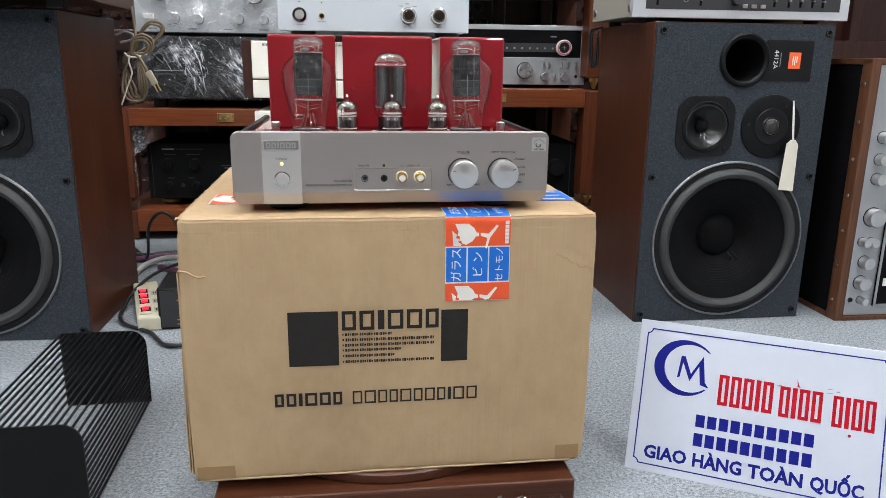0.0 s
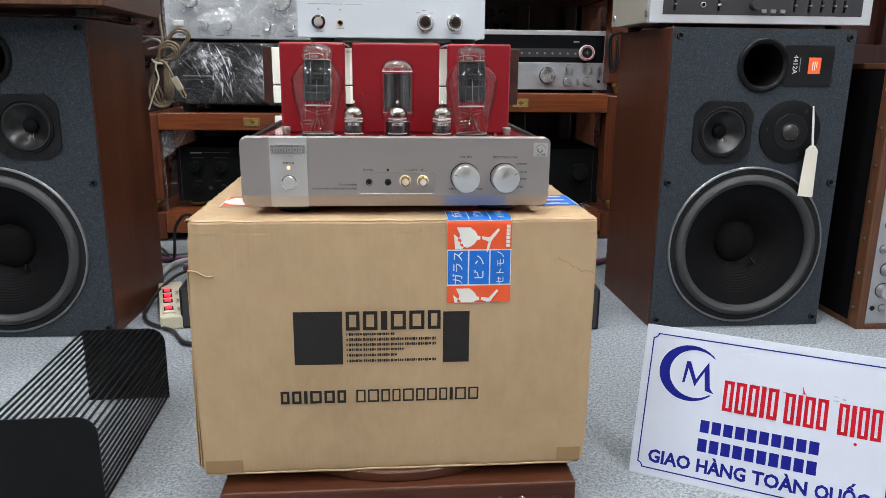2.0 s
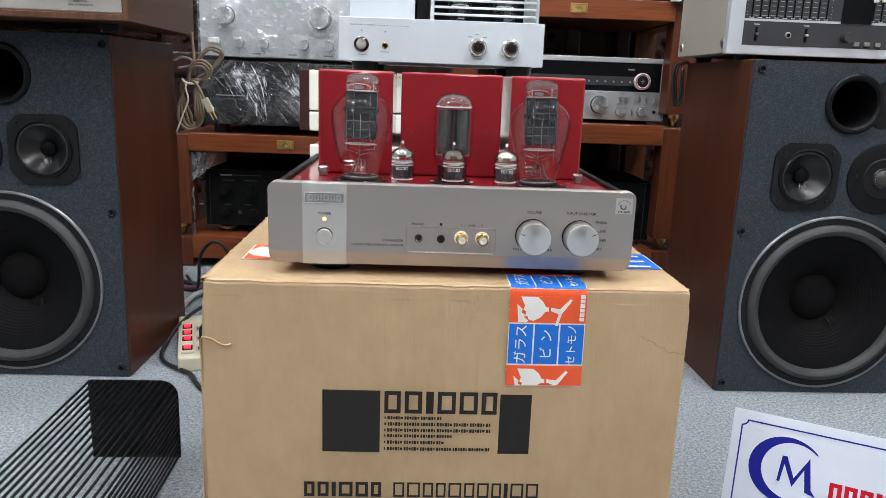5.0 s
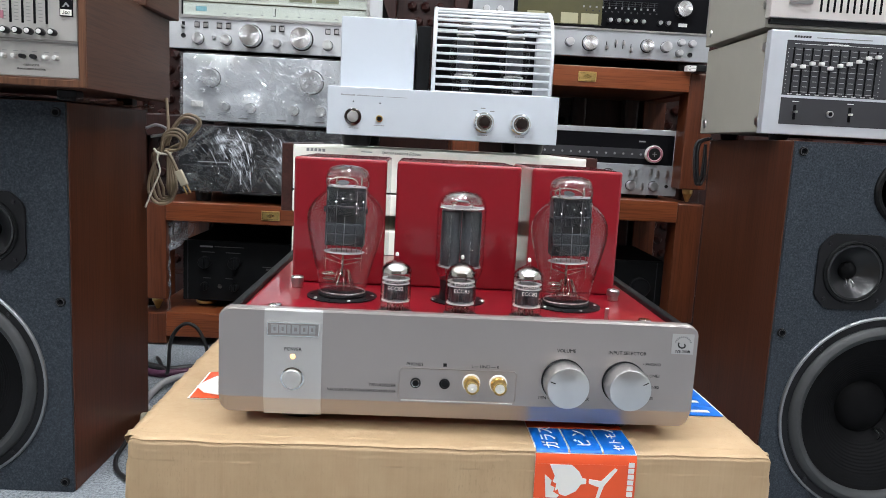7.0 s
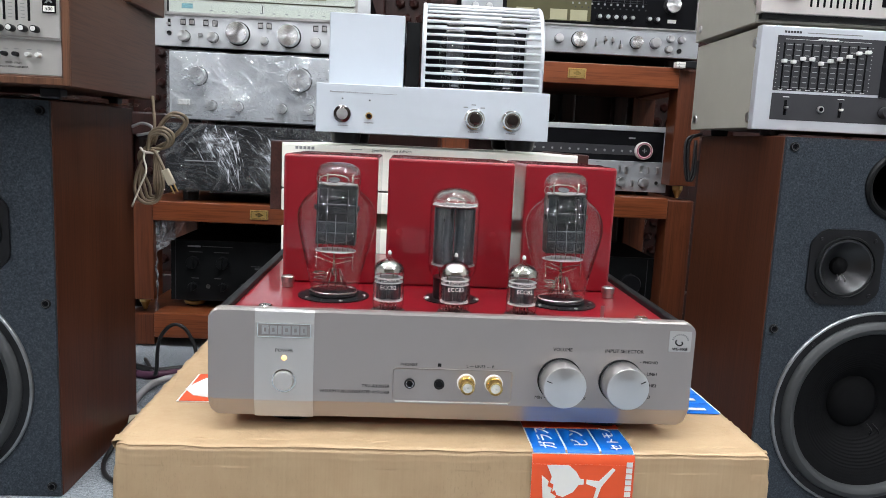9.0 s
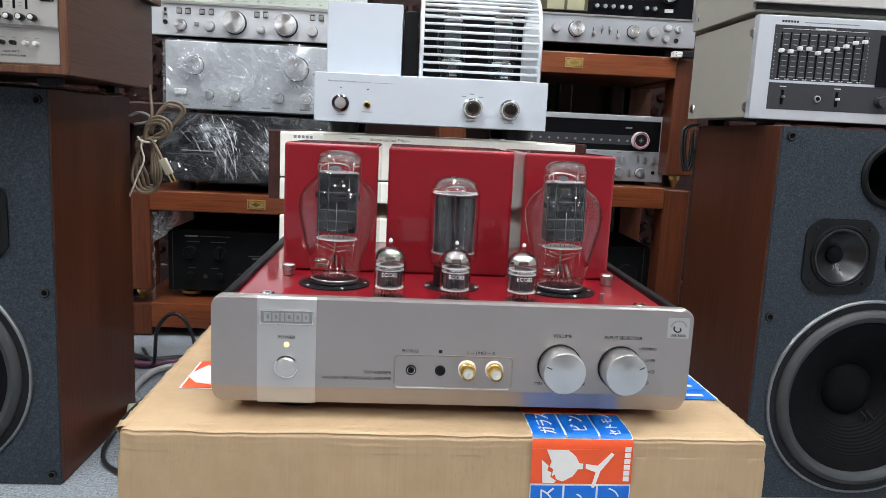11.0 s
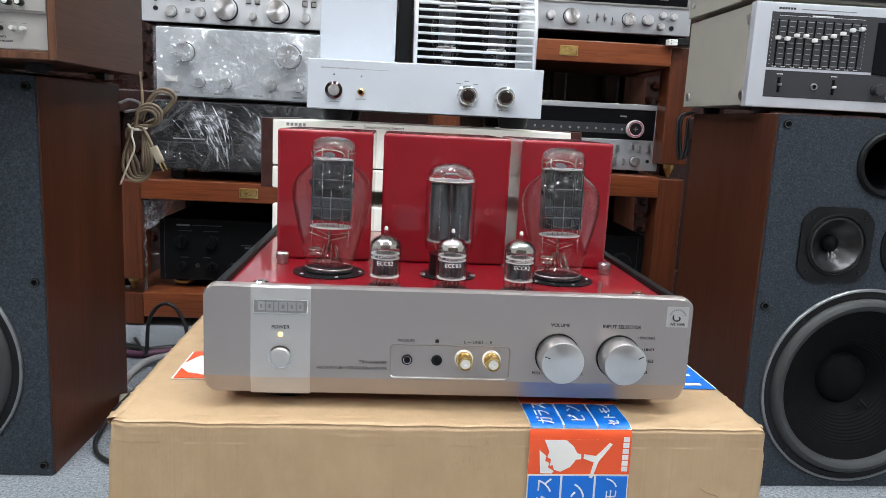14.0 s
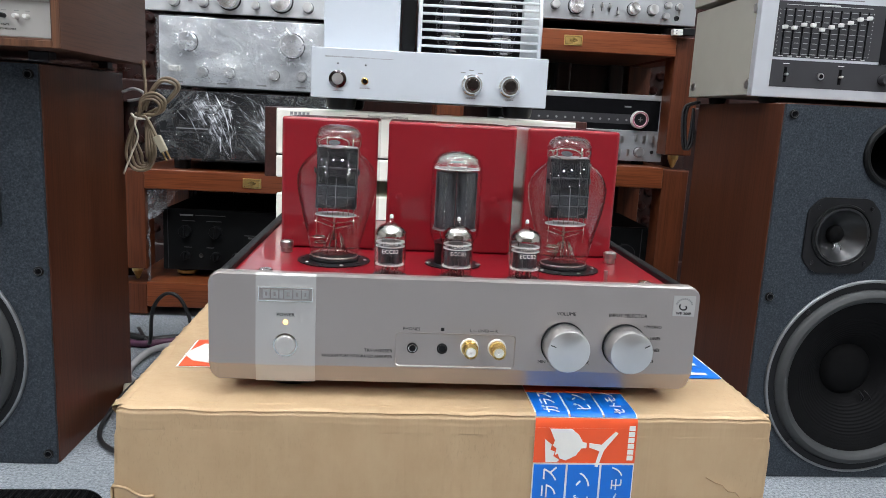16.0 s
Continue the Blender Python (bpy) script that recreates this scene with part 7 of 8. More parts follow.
def wrapped_silver():
    t = thing("wrapped_amplifier", pose(-0.372, 2.24, 0.5925), "silver amplifier wrapped in crumpled clear film", "amplifier")
    w, h = 0.243, 0.178
    feet(t, w, 0.36, 0.009)
    part("case", boxm(-w + 0.004, w - 0.004, 0.012, 0.38, 0.009, h, 0.001, 1), MATTBLACK, t)
    part("front_panel", boxm(-w, w, 0.0, 0.012, 0.009, h, 0.0015), SILVER, t, "brushed silver front")
    knob(t, -0.17, 0, 0.118, 0.0225, 0.022, KNOB)
    knob(t, 0.09, 0, 0.12, 0.029, 0.028, KNOB, "volume_knob")
    for x in (-0.1345, -0.067, 0.045, 0.115, 0.18):
        knob(t, x, 0, 0.045, 0.0125, 0.018, KNOB)
    part("power_switch", boxm(-0.2205, -0.1905, -0.008, 0, 0.043, 0.058, 0.002), TAPEWHITE, t)
    bars([(x, x + 0.025, 0.016, 0.02) for x in (-0.21, -0.1, 0.0, 0.1)], 0.0, GREYPLATE, t)
    part("plastic_wrap", film_sheet(w + 0.004, 0.006, h + 0.002, 0.0, 0.3, 3.0, 0.005, [(-0.17, 0.118, 0.024, 0.024), (0.09, 0.12, 0.031, 0.030)] + [(x, 0.045, 0.014, 0.02) for x in (-0.1345, -0.067, 0.045, 0.115, 0.18)] + [(-0.2055, 0.05, 0.016, 0.01)]), WRAP, t, "crumpled clear plastic film")
    # pale strokes along bands and round the knobs paint the film's highlights
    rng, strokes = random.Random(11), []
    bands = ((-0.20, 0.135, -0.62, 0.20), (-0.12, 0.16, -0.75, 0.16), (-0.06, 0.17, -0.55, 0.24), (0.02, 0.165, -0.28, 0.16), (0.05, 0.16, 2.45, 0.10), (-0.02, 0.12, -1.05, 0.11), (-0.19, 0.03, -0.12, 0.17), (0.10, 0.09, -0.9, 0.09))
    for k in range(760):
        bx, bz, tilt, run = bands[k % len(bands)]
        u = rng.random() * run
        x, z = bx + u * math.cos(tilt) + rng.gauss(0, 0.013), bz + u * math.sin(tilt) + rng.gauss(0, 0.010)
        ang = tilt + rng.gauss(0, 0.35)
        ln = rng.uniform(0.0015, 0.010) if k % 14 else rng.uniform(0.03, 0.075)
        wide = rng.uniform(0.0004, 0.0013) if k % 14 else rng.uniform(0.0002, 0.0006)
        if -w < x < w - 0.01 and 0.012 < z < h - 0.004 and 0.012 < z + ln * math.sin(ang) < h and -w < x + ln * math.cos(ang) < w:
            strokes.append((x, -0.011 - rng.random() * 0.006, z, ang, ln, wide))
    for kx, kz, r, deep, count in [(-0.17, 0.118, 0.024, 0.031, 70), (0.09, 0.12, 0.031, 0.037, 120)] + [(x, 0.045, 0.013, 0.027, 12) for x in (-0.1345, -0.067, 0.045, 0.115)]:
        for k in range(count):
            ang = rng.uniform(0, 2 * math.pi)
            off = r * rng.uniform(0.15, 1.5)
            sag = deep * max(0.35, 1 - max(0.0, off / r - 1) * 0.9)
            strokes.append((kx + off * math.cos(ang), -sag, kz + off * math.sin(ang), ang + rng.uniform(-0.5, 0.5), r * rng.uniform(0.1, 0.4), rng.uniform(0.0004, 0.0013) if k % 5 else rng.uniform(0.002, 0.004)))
    tagged(part("film_creases", creases(strokes, 2), CREASE_GLINT, t, "pale folds in the film with their glints painted on"), kind="stuff")


def wrapped_black():
    t = thing("wrapped_amplifier", pose(-0.372, 2.225, 0.388), "black amplifier wrapped in crumpled clear film on the rack", "amplifier")
    w, h = 0.25, 0.2
    feet(t, w, 0.36, 0.03, 0.022)
    part("case", boxm(-w + 0.002, w - 0.002, 0.012, 0.38, 0.03, h, 0.001, 1), MATTBLACK, t)
    part("front_panel", boxm(-w, w, 0.0, 0.012, 0.03, h, 0.002), BLACK, t, "black front panel")
    part("trim_line", boxm(-w + 0.01, w - 0.01, -0.002, 0.0, 0.095, 0.098), CHARCOAL, t)
    for x in (-0.18, -0.12, 0.15):
        knob(t, x, 0, 0.14, 0.014, 0.018, BLACK)
    bars([(-0.15, -0.09, 0.165, 0.168), (-0.2, -0.12, 0.105, 0.108)], 0.0, GREYPLATE, t)
    part("plastic_wrap", film_sheet(w + 0.006, 0.026, h + 0.003, 0.0, 0.3, 9.0, 0.007), THINWRAP, t, "crumpled clear plastic film")
    # pale strokes fanned from a few hubs paint the film's bright streaks
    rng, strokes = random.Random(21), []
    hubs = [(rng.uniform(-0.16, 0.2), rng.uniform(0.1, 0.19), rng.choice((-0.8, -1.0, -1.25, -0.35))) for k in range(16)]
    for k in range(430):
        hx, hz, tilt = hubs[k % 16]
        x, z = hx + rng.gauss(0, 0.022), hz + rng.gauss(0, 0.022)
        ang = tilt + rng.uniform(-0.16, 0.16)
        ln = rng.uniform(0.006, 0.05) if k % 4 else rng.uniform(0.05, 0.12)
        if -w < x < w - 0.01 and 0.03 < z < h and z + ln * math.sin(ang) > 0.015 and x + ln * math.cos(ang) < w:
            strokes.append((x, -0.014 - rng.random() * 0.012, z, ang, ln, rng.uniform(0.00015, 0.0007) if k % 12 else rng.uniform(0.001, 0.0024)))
    tagged(part("film_creases", creases(strokes, 3), CREASE_GLINT, t, "pale folds in the film with their glints painted on"), kind="stuff")


wrapped_silver()
wrapped_black()


def black_amplifier():
    t = thing("black_amplifier", pose(-0.38, 2.27, 0.092), "black amplifier with many knobs on the low rack shelf", "amplifier")
    w, h = 0.245, 0.187
    feet(t, w, 0.36, 0.022, 0.026)
    for x in (-w + 0.05, w - 0.05):
        part("foot_ring", lathem([(0.027, 0.004), (0.0285, 0.007), (0.0285, 0.011), (0.027, 0.014)], (x, 0.05, 0), seg=24, cap=False), BRASS, t)
    part("case", boxm(-w + 0.004, w - 0.004, 0.012, 0.36, 0.022, h, 0.001, 1), MATTBLACK, t)
    part("front_panel", boxm(-w, w, 0.0, 0.012, 0.022, h, 0.0015), BLACKMETAL, t, "black front panel")
    part("side_edge", boxm(-w + 0.012, -w + 0.0135, -0.001, 0.0, 0.024, h - 0.002), CHARCOAL, t)
    bars([(-0.2, -0.165, h - 0.018, h - 0.0135)], 0.0, GREYPLATE, t)
    bars([(-0.16, -0.08, h - 0.0165, h - 0.0145), (-0.195, -0.16, 0.155, 0.157), (-0.13, -0.09, 0.155, 0.157), (-0.03, 0.03, 0.12, 0.122), (-0.02, 0.015, 0.112, 0.117), (-0.19, -0.17, 0.083, 0.085), (-0.13, -0.11, 0.083, 0.085), (-0.04, 0.0, 0.083, 0.085), (0.02, 0.07, 0.128, 0.1295), (0.03, 0.06, 0.118, 0.1215), (0.015, 0.075, 0.108, 0.1092)], 0.0, FAINTPRINT, t)
    for x, z, r in ((-0.185, 0.128, 0.016), (-0.105, 0.128, 0.016), (-0.185, 0.062, 0.011), (-0.105, 0.062, 0.011), (-0.05, 0.062, 0.011), (0.12, 0.11, 0.032)):
        k = knob(t, x, 0, z, r, 0.016, BLACKMETAL)
        part("knob_grip", boxm(-r * 0.16, r * 0.16, -0.023, -0.0155, -r * 0.95, r * 0.95, 0.001, 1), BLACKMETAL, k)
    part("jack_socket", lathem([(0.006, 0), (0.0055, 0.002), (0.003, 0.0008), (0, 0.0008)], (-0.145, 0, 0.062), "-y", 16), DOMEMAT, t)
    for x in (0.04, 0.07):
        part("indicator_window", boxm(x - 0.009, x + 0.009, -0.001, 0.0, 0.14, 0.146), CHARCOAL, t)


black_amplifier()


def silver_tuner():
    t = thing("silver_tuner", pose(0.4855, 2.275, 0.452), "silver receiver with a black dial and red tuning ring", "receiver")
    w, h = 0.225, 0.187
    feet(t, w, 0.33, 0.0105)
    part("case", boxm(-w + 0.003, w - 0.003, 0.015, 0.35, 0.0105, h, 0.001, 1), CHARCOAL, t)
    part("front_panel", boxm(-w, w, 0.0, 0.015, 0.0105, 0.092, 0.001), SILVERDIM, t, "brushed silver lower front")
    part("top_trim", boxm(-w, w, -0.002, 0.015, h - 0.014, h, 0.001), SILVER, t)
    part("end_trim", boxm(-w, -w + 0.012, -0.001, 0.0148, 0.0925, h - 0.0145, 0.001), SILVER, t)
    part("end_trim", boxm(w - 0.016, w, -0.001, 0.0148, 0.0925, h - 0.0145, 0.001), SILVER, t)
    part("dial_panel", boxm(-w + 0.0125, w - 0.0165, 0.001, 0.0145, 0.0925, h - 0.0145), MATTBLACK, t, "black dial window")
    part("scale_strip", boxm(-w + 0.02, w - 0.06, -0.0003, 0.001, 0.108, 0.134), CHARCOAL, t)
    for i in range(14):
        part("scale_dot", lathem([(0.0032, 0), (0.002, 0.0006), (0, 0.0007)], (-0.19 + i * 0.0238, -0.0003, 0.119), "-y", 8), GREYPLATE, t)
    part("print_bar", boxm(0.112, 0.13, 0.0, 0.001, 0.152, 0.156), GREYPLATE, t)
    rg = part("tuning_ring", lathem([(0.0235, 0), (0.0235, 0.012), (0.0215, 0.015), (0.0175, 0.015), (0.0165, 0.013)], (0.153, 0, 0.1215), "-y", 40, False), TAPEWHITE, t, "white and red tuning ring")
    part("ring_band", lathem([(0.0212, 0.0153), (0.0185, 0.0156), (0.0158, 0.013)], (0.153, 0, 0.1215), "-y", 40, False), DIALRING, rg)
    part("ring_face", lathem([(0.0166, 0.0128), (0, 0.0134)], (0.153, 0, 0.1215), "-y", 32, False), BLACK, rg)
    part("ring_cross", boxm(0.152, 0.154, -0.0142, -0.0132, 0.1155, 0.1275), GREYPLATE, rg)
    part("ring_cross", boxm(0.147, 0.159, -0.0142, -0.0132, 0.1205, 0.1225), GREYPLATE, rg)
    knob(t, 0.035, 0, 0.0525, 0.0235, 0.022, SPUN, "volume_knob", seg=36)
    for x in (0.098, 0.16):
        knob(t, x, 0, 0.035, 0.0125, 0.018, KNOB, seg=24)
    for x, z in ((0.092, 0.068), (0.11, 0.068), (0.15, 0.072), (0.17, 0.07), (0.13, 0.033), (0.195, 0.07)):
        part("lever", boxm(x - 0.0028, x + 0.0028, -0.011, 0.0, z - 0.009, z + 0.009, 0.0008, 1), STEEL, t)
    part("jack_socket", lathem([(0.005, 0), (0.0045, 0.002), (0.0028, 0.0008), (0, 0.0008)], (0.197, 0, 0.036), "-y", 16), BLACK, t)
    bars([(x - 0.007, x + 0.007, 0.086, 0.0875) for x in (0.035, 0.1, 0.16)], 0.0, GREYPLATE, t)


silver_tuner()


def big_receiver_right():
    r = thing("silver_receiver", pose(0.435, 2.225, 0.789), "large silver receiver with a black glass dial on the upper rack", "receiver")
    w, h = 0.31, 0.2
    feet(r, w, 0.4, 0.0235)
    part("case", boxm(-w + 0.003, w - 0.003, 0.015, 0.4, 0.0235, h, 0.001, 1), MATTBLACK, r)
    part("front_panel", boxm(-w, w, 0.0, 0.015, 0.0265, h, 0.0015), SILVERDIM, r, "brushed silver front")
    part("dial_glass", boxm(-0.205, w - 0.014, -0.0025, 0.0005, 0.0985, h - 0.006, 0.001), MATTBLACK, r, "black glass dial")
    part("dial_line", boxm(-0.205, w - 0.010, -0.0042, -0.002, 0.0945, 0.0985), STEEL, r)
    part("dial_line", boxm(w - 0.014, w - 0.010, -0.0042, -0.002, 0.0990, h - 0.004), STEEL, r)
    part("dial_scale", boxm(-0.195, 0.022, -0.0032, -0.0022, 0.105, 0.175), OLIVE, r, "dim olive dial scale")
    for x in (-0.148, -0.061, -0.009):
        part("meter_window", boxm(x - 0.022, x + 0.022, -0.0036, -0.003, 0.107, 0.133), DIALDIM, r)
    for i in range(12):
        x = -0.026 + i * 0.0165
        part("dial_mark", boxm(x - 0.0022, x + 0.0022, -0.0034, -0.0022, 0.1480, 0.1525), GREYPLATE, r)
        part("dial_mark", boxm(x - 0.0006, x + 0.0006, -0.0032, -0.0022, 0.1535, 0.1660), CHARCOAL, r)
        part("dial_mark", boxm(x + 0.006, x + 0.0095, -0.0034, -0.0022, 0.1390, 0.1425), CHARCOAL, r)
    for k in range(3):
        part("dial_mark", boxm(-0.03, 0.165, -0.0030, -0.0022, 0.1560 + k * 0.0055, 0.1566 + k * 0.0055), CHARCOAL, r)
    for x in (0.0445, 0.066, 0.087, 0.109, 0.130, 0.174, 0.195):
        pb = part("push_button", lathem([(0.0072, 0), (0.0068, 0.005), (0.0062, 0.006)], (x - 0.0015, -0.0022, 0.1190), "-y", 16), BLACK, r)
        part("button_tip", lathem([(0.0052, 0.006), (0.0050, 0.010), (0.0042, 0.011), (0, 0.011)], (x, -0.0022, 0.1195), "-y", 14), KNOB, pb)
    knob(r, 0.230, -0.0022, 0.156, 0.0200, 0.02, SPUN, "tuning_knob", seg=32)
    part("power_chip", boxm(0.222, 0.244, -0.005, -0.0022, 0.1125, 0.121), TAPEWHITE, r)
    for x, k in ((-0.285, 0.012), (-0.255, 0.012), (-0.115, 0.0125), (-0.056, 0.0105), (-0.003, 0.0190), (0.1455, 0.0155), (0.195, 0.0128)):
        knob(r, x, 0, 0.0605, k, 0.019, SPUN if k > 0.015 else KNOB, seg=26)
    for x, z in ((-0.275, 0.13), (-0.24, 0.13), (-0.275, 0.17), (-0.24, 0.17), (0.2335, 0.0735), (0.2625, 0.0715), (0.2305, 0.0465)):
        knob(r, x, 0, z, 0.0082, 0.016, KNOB, seg=16)
    part("jack_socket", lathem([(0.0062, 0), (0.0058, 0.003), (0.0034, 0.001), (0, 0.001)], (0.2600, 0, 0.0440), "-y", 18), BLACK, r)
    for x, z, up in ((0.041, 0.0560, -1), (0.064, 0.0620, 1), (0.0835, 0.0610, 1), (0.1045, 0.0530, -1)):
        part("lever_slot", boxm(x - 0.0010, x + 0.0010, -0.0008, 0.0002, z - 0.0105, z + 0.0105), BLACK, r)
        part("lever", boxm(x - 0.0030, x + 0.0030, -0.013, -0.0006, z + up * 0.0035 - 0.0055, z + up * 0.0035 + 0.0035, 0.0010, 1), STEEL, r)
    p = part("white_plug", boxm(0.240, 0.264, -0.048, -0.0265, -0.002, 0.0125, 0.0012), TAPEWHITE, r, "white connector")
    part("connector_gap", boxm(0.2395, 0.2645, -0.0485, -0.047, 0.0050, 0.0058), GREYPLATE, p)
    for z in (0.0015, 0.0090):
        part("connector_hole", boxm(0.246, 0.249, -0.0487, -0.0475, z - 0.001, z + 0.001), BLACK, p)
    part("connector_body", boxm(0.264, 0.294, -0.05, -0.0265, -0.002, 0.0155, 0.002), BLACK, p)


big_receiver_right()


def low_right_component():
    t = thing("black_component", pose(0.49, 2.29, 0.092), "black component with a large knob on the low rack shelf", "component")
    w = 0.215
    feet(t, w, 0.3, 0.012)
    part("case", boxm(-w, w, 0.012, 0.33, 0.012, 0.185, 0.001, 1), MATTBLACK, t)
    part("front_panel", boxm(-w, w, 0.0, 0.012, 0.012, 0.185, 0.0015), BLACKMETAL, t)
    knob(t, 0.148, 0, 0.112, 0.026, 0.022, BLACK, "volume_knob", seg=32)
    part("side_edge", boxm(w - 0.022, w - 0.02, -0.001, 0.0, 0.014, 0.182), CHARCOAL, t)
    for i in range(5):
        part("push_button", boxm(-0.18 + i * 0.045, -0.155 + i * 0.045, -0.005, 0, 0.05, 0.06, 0.001, 1), CHARCOAL, t)


low_right_component()


# ---- sign, barred cover and floor clutter ----
def shop_sign():
    w, h, lean = 0.3105, 0.2022, 21.0
    s = thing("shop_sign", pose(0.3695, 0.8455, 0.0, 0, 0, -28.0) @ pose(0, 0, 0, -lean, 0, 0), "white acrylic shop sign with blue and red print", "sign")
    part("acrylic_sheet", boxm(0, w, 0, 0.004, 0, h, 0.0006, 1), ACRYLIC, s, "white acrylic sheet")
    y = -0.0001
    q = 0.0016
    i0, n = 0.0097, 0.007
    x0, x1, z0, z1 = i0, w - i0, i0, h - i0 - 0.001
    bars([(x0 + n, x1 - n, z0, z0 + q), (x0 + n, x1 - n, z1 - q, z1), (x0, x0 + q, z0 + n, z1 - n), (x1 - q, x1, z0 + n, z1 - n)], y, SIGNBLUE, s, "border_line")
    for cx, cz, a0 in ((x0, z0, 0), (x1, z0, 90), (x1, z1, 180), (x0, z1, 270)):
        pts = []
        for rr, order in ((n + q * 0.5, 1), (n - q * 0.5, -1)):
            seq = [radians(a0 + 90 * k / 6) for k in range(7)][::order]
            pts += [(cx + rr * math.cos(t), cz + rr * math.sin(t)) for t in seq]
        part("border_line", outline(pts, y - 0.0003, y), SIGNBLUE, s)
    # crescent with a zigzag inside
    pts = []
    ccx, ccz = 0.0625, 0.1445
    for k in range(31):
        t = radians(38 + k * (318 - 38) / 30)
        pts.append((ccx + 0.0395 * math.cos(t), ccz + 0.037 * math.sin(t)))
    for k in range(31):
        t = radians(308 - k * (308 - 50) / 30)
        pts.append((ccx + 0.0065 + 0.0325 * math.cos(t), ccz + 0.0315 * math.sin(t)))
    part("crescent_mark", outline(pts, y - 0.0003, y), SIGNBLUE, s)
    zz = [(x - 0.004, z + 0.004) for x, z in [(0.058, 0.127), (0.061, 0.156), (0.066, 0.156), (0.075, 0.134), (0.089, 0.159), (0.0935, 0.125), (0.099, 0.118), (0.0875, 0.121), (0.0845, 0.145), (0.074, 0.124), (0.064, 0.147), (0.061, 0.127)]]
    part("zigzag_mark", outline(zz, y - 0.0003, y), SIGNBLUE, s)
    # the shop's name as plain blocks
    blocks(0.107, 0.1728, 0.1033, 0.143, (1, 1, 1, 0.45, 1), y, SIGNRED, s, 0.15)
    blocks(0.1805, 0.2298, 0.102, 0.1405, (1, 0.45, 1, 1), y, SIGNRED, s, 0.15)
    blocks(0.2415, 0.289, 0.1005, 0.139, (1, 0.45, 1, 1), y, SIGNRED, s, 0.15)
    part("accent_mark", outline([(0.2, 0.1425), (0.2025, 0.142), (0.199, 0.152)], y - 0.0003, y), SIGNRED, s)
    part("accent_mark", lathem([(0.0019, 0), (0.0019, 0.0003)], (0.2625, y, 0.0925), "-y", 12), SIGNRED, s)
    rng = random.Random(4)
    for k in range(12):
        cx, cz = 0.112 + 0.012 * k * rng.random() + 0.02, 0.143 + rng.uniform(-0.003, 0.003)
        part("scuff", outline([(cx + rng.uniform(0.001, 0.004) * math.cos(t), cz + rng.uniform(0.0003, 0.0012) * math.sin(t)) for t in [q * math.pi / 4 for q in range(8)]], y - 0.0002, y), GREYPLATE, s)
    # two rows of plain bars
    for k in range(10):
        bars([(0.0835 + k * 0.0144, 0.0835 + k * 0.0144 + 0.0112, 0.0705, 0.0865), (0.083 + k * 0.0144, 0.083 + k * 0.0144 + 0.0112, 0.0455, 0.0622)], y, SIGNBLUE, s)
    for word, xa, xb in (("GIAO", 0.0225, 0.077), ("H\u00c0NG", 0.084, 0.144), ("TO\u00c0N", 0.1525, 0.2165), ("QU\u1ed0C", 0.224, 0.2835)):
        lettering(word, 0.0232, xa, y - 0.0002, 0.0195, SIGNBLUE, s, align="LEFT", bold=0.0008, width=xb - xa)
    prop = thing("sign_prop", pose(0.53, 0.925, 0.0, 0, 0, -28.0), "small black prop behind the shop sign", "prop")
    part("block", boxm(-0.03, 0.03, -0.012, 0.03, 0, 0.07, 0.002), BLACK, prop)


shop_sign()


def barred_cover():
    c = thing("barred_tube_cover", pose(-0.372, 0.945, 0, 0, 0, 2.5), "black barred metal tube cover lying on the carpet", "cover")
    w, h, d = 0.0625, 0.12, 0.153

    def plate_pts():
        r = 0.024
        pts = [(-w, 0.0), (w, 0.0)]
        for k in range(7):
            t = radians(15 * k)
            pts.append((w - r + r * math.cos(t), h - r + r * math.sin(t)))
        for k in range(4):
            t = radians(90 + 30 * k)
            pts.append((-w + 0.006 + 0.006 * math.cos(t), h - 0.006 + 0.006 * math.sin(t)))
        return pts
    for y in (-d, d - 0.002):
        part("end_plate", outline(plate_pts(), y, y + 0.002), BLACKMETAL, c, "black rounded end plate")
    path = [(-w + 0.002, h - 0.002), (w - 0.024, h - 0.002)]
    for k in range(1, 7):
        t = radians(90 - 15 * k)
        path.append((w - 0.026 + 0.024 * math.cos(t), h - 0.026 + 0.024 * math.sin(t)))
    path.append((w - 0.002, 0.004))
    cum = [0.0]
    for p, q in zip(path, path[1:]):
        cum.append(cum[-1] + math.dist(p, q))
    me = mesh_of("bar", tube([(0, -d + 0.001, 0), (0, d - 0.001, 0)], 0.0017, 8), BLACKMETAL)
    n = 27
    for k in range(n):
        s = cum[-1] * k / (n - 1)
        ob = new("bar", me)
        ob.parent = c
        ob.matrix_basis = Matrix.Translation((float(np.interp(s, cum, [p[0] for p in path])), 0, float(np.interp(s, cum, [p[1] for p in path]))))


barred_cover()


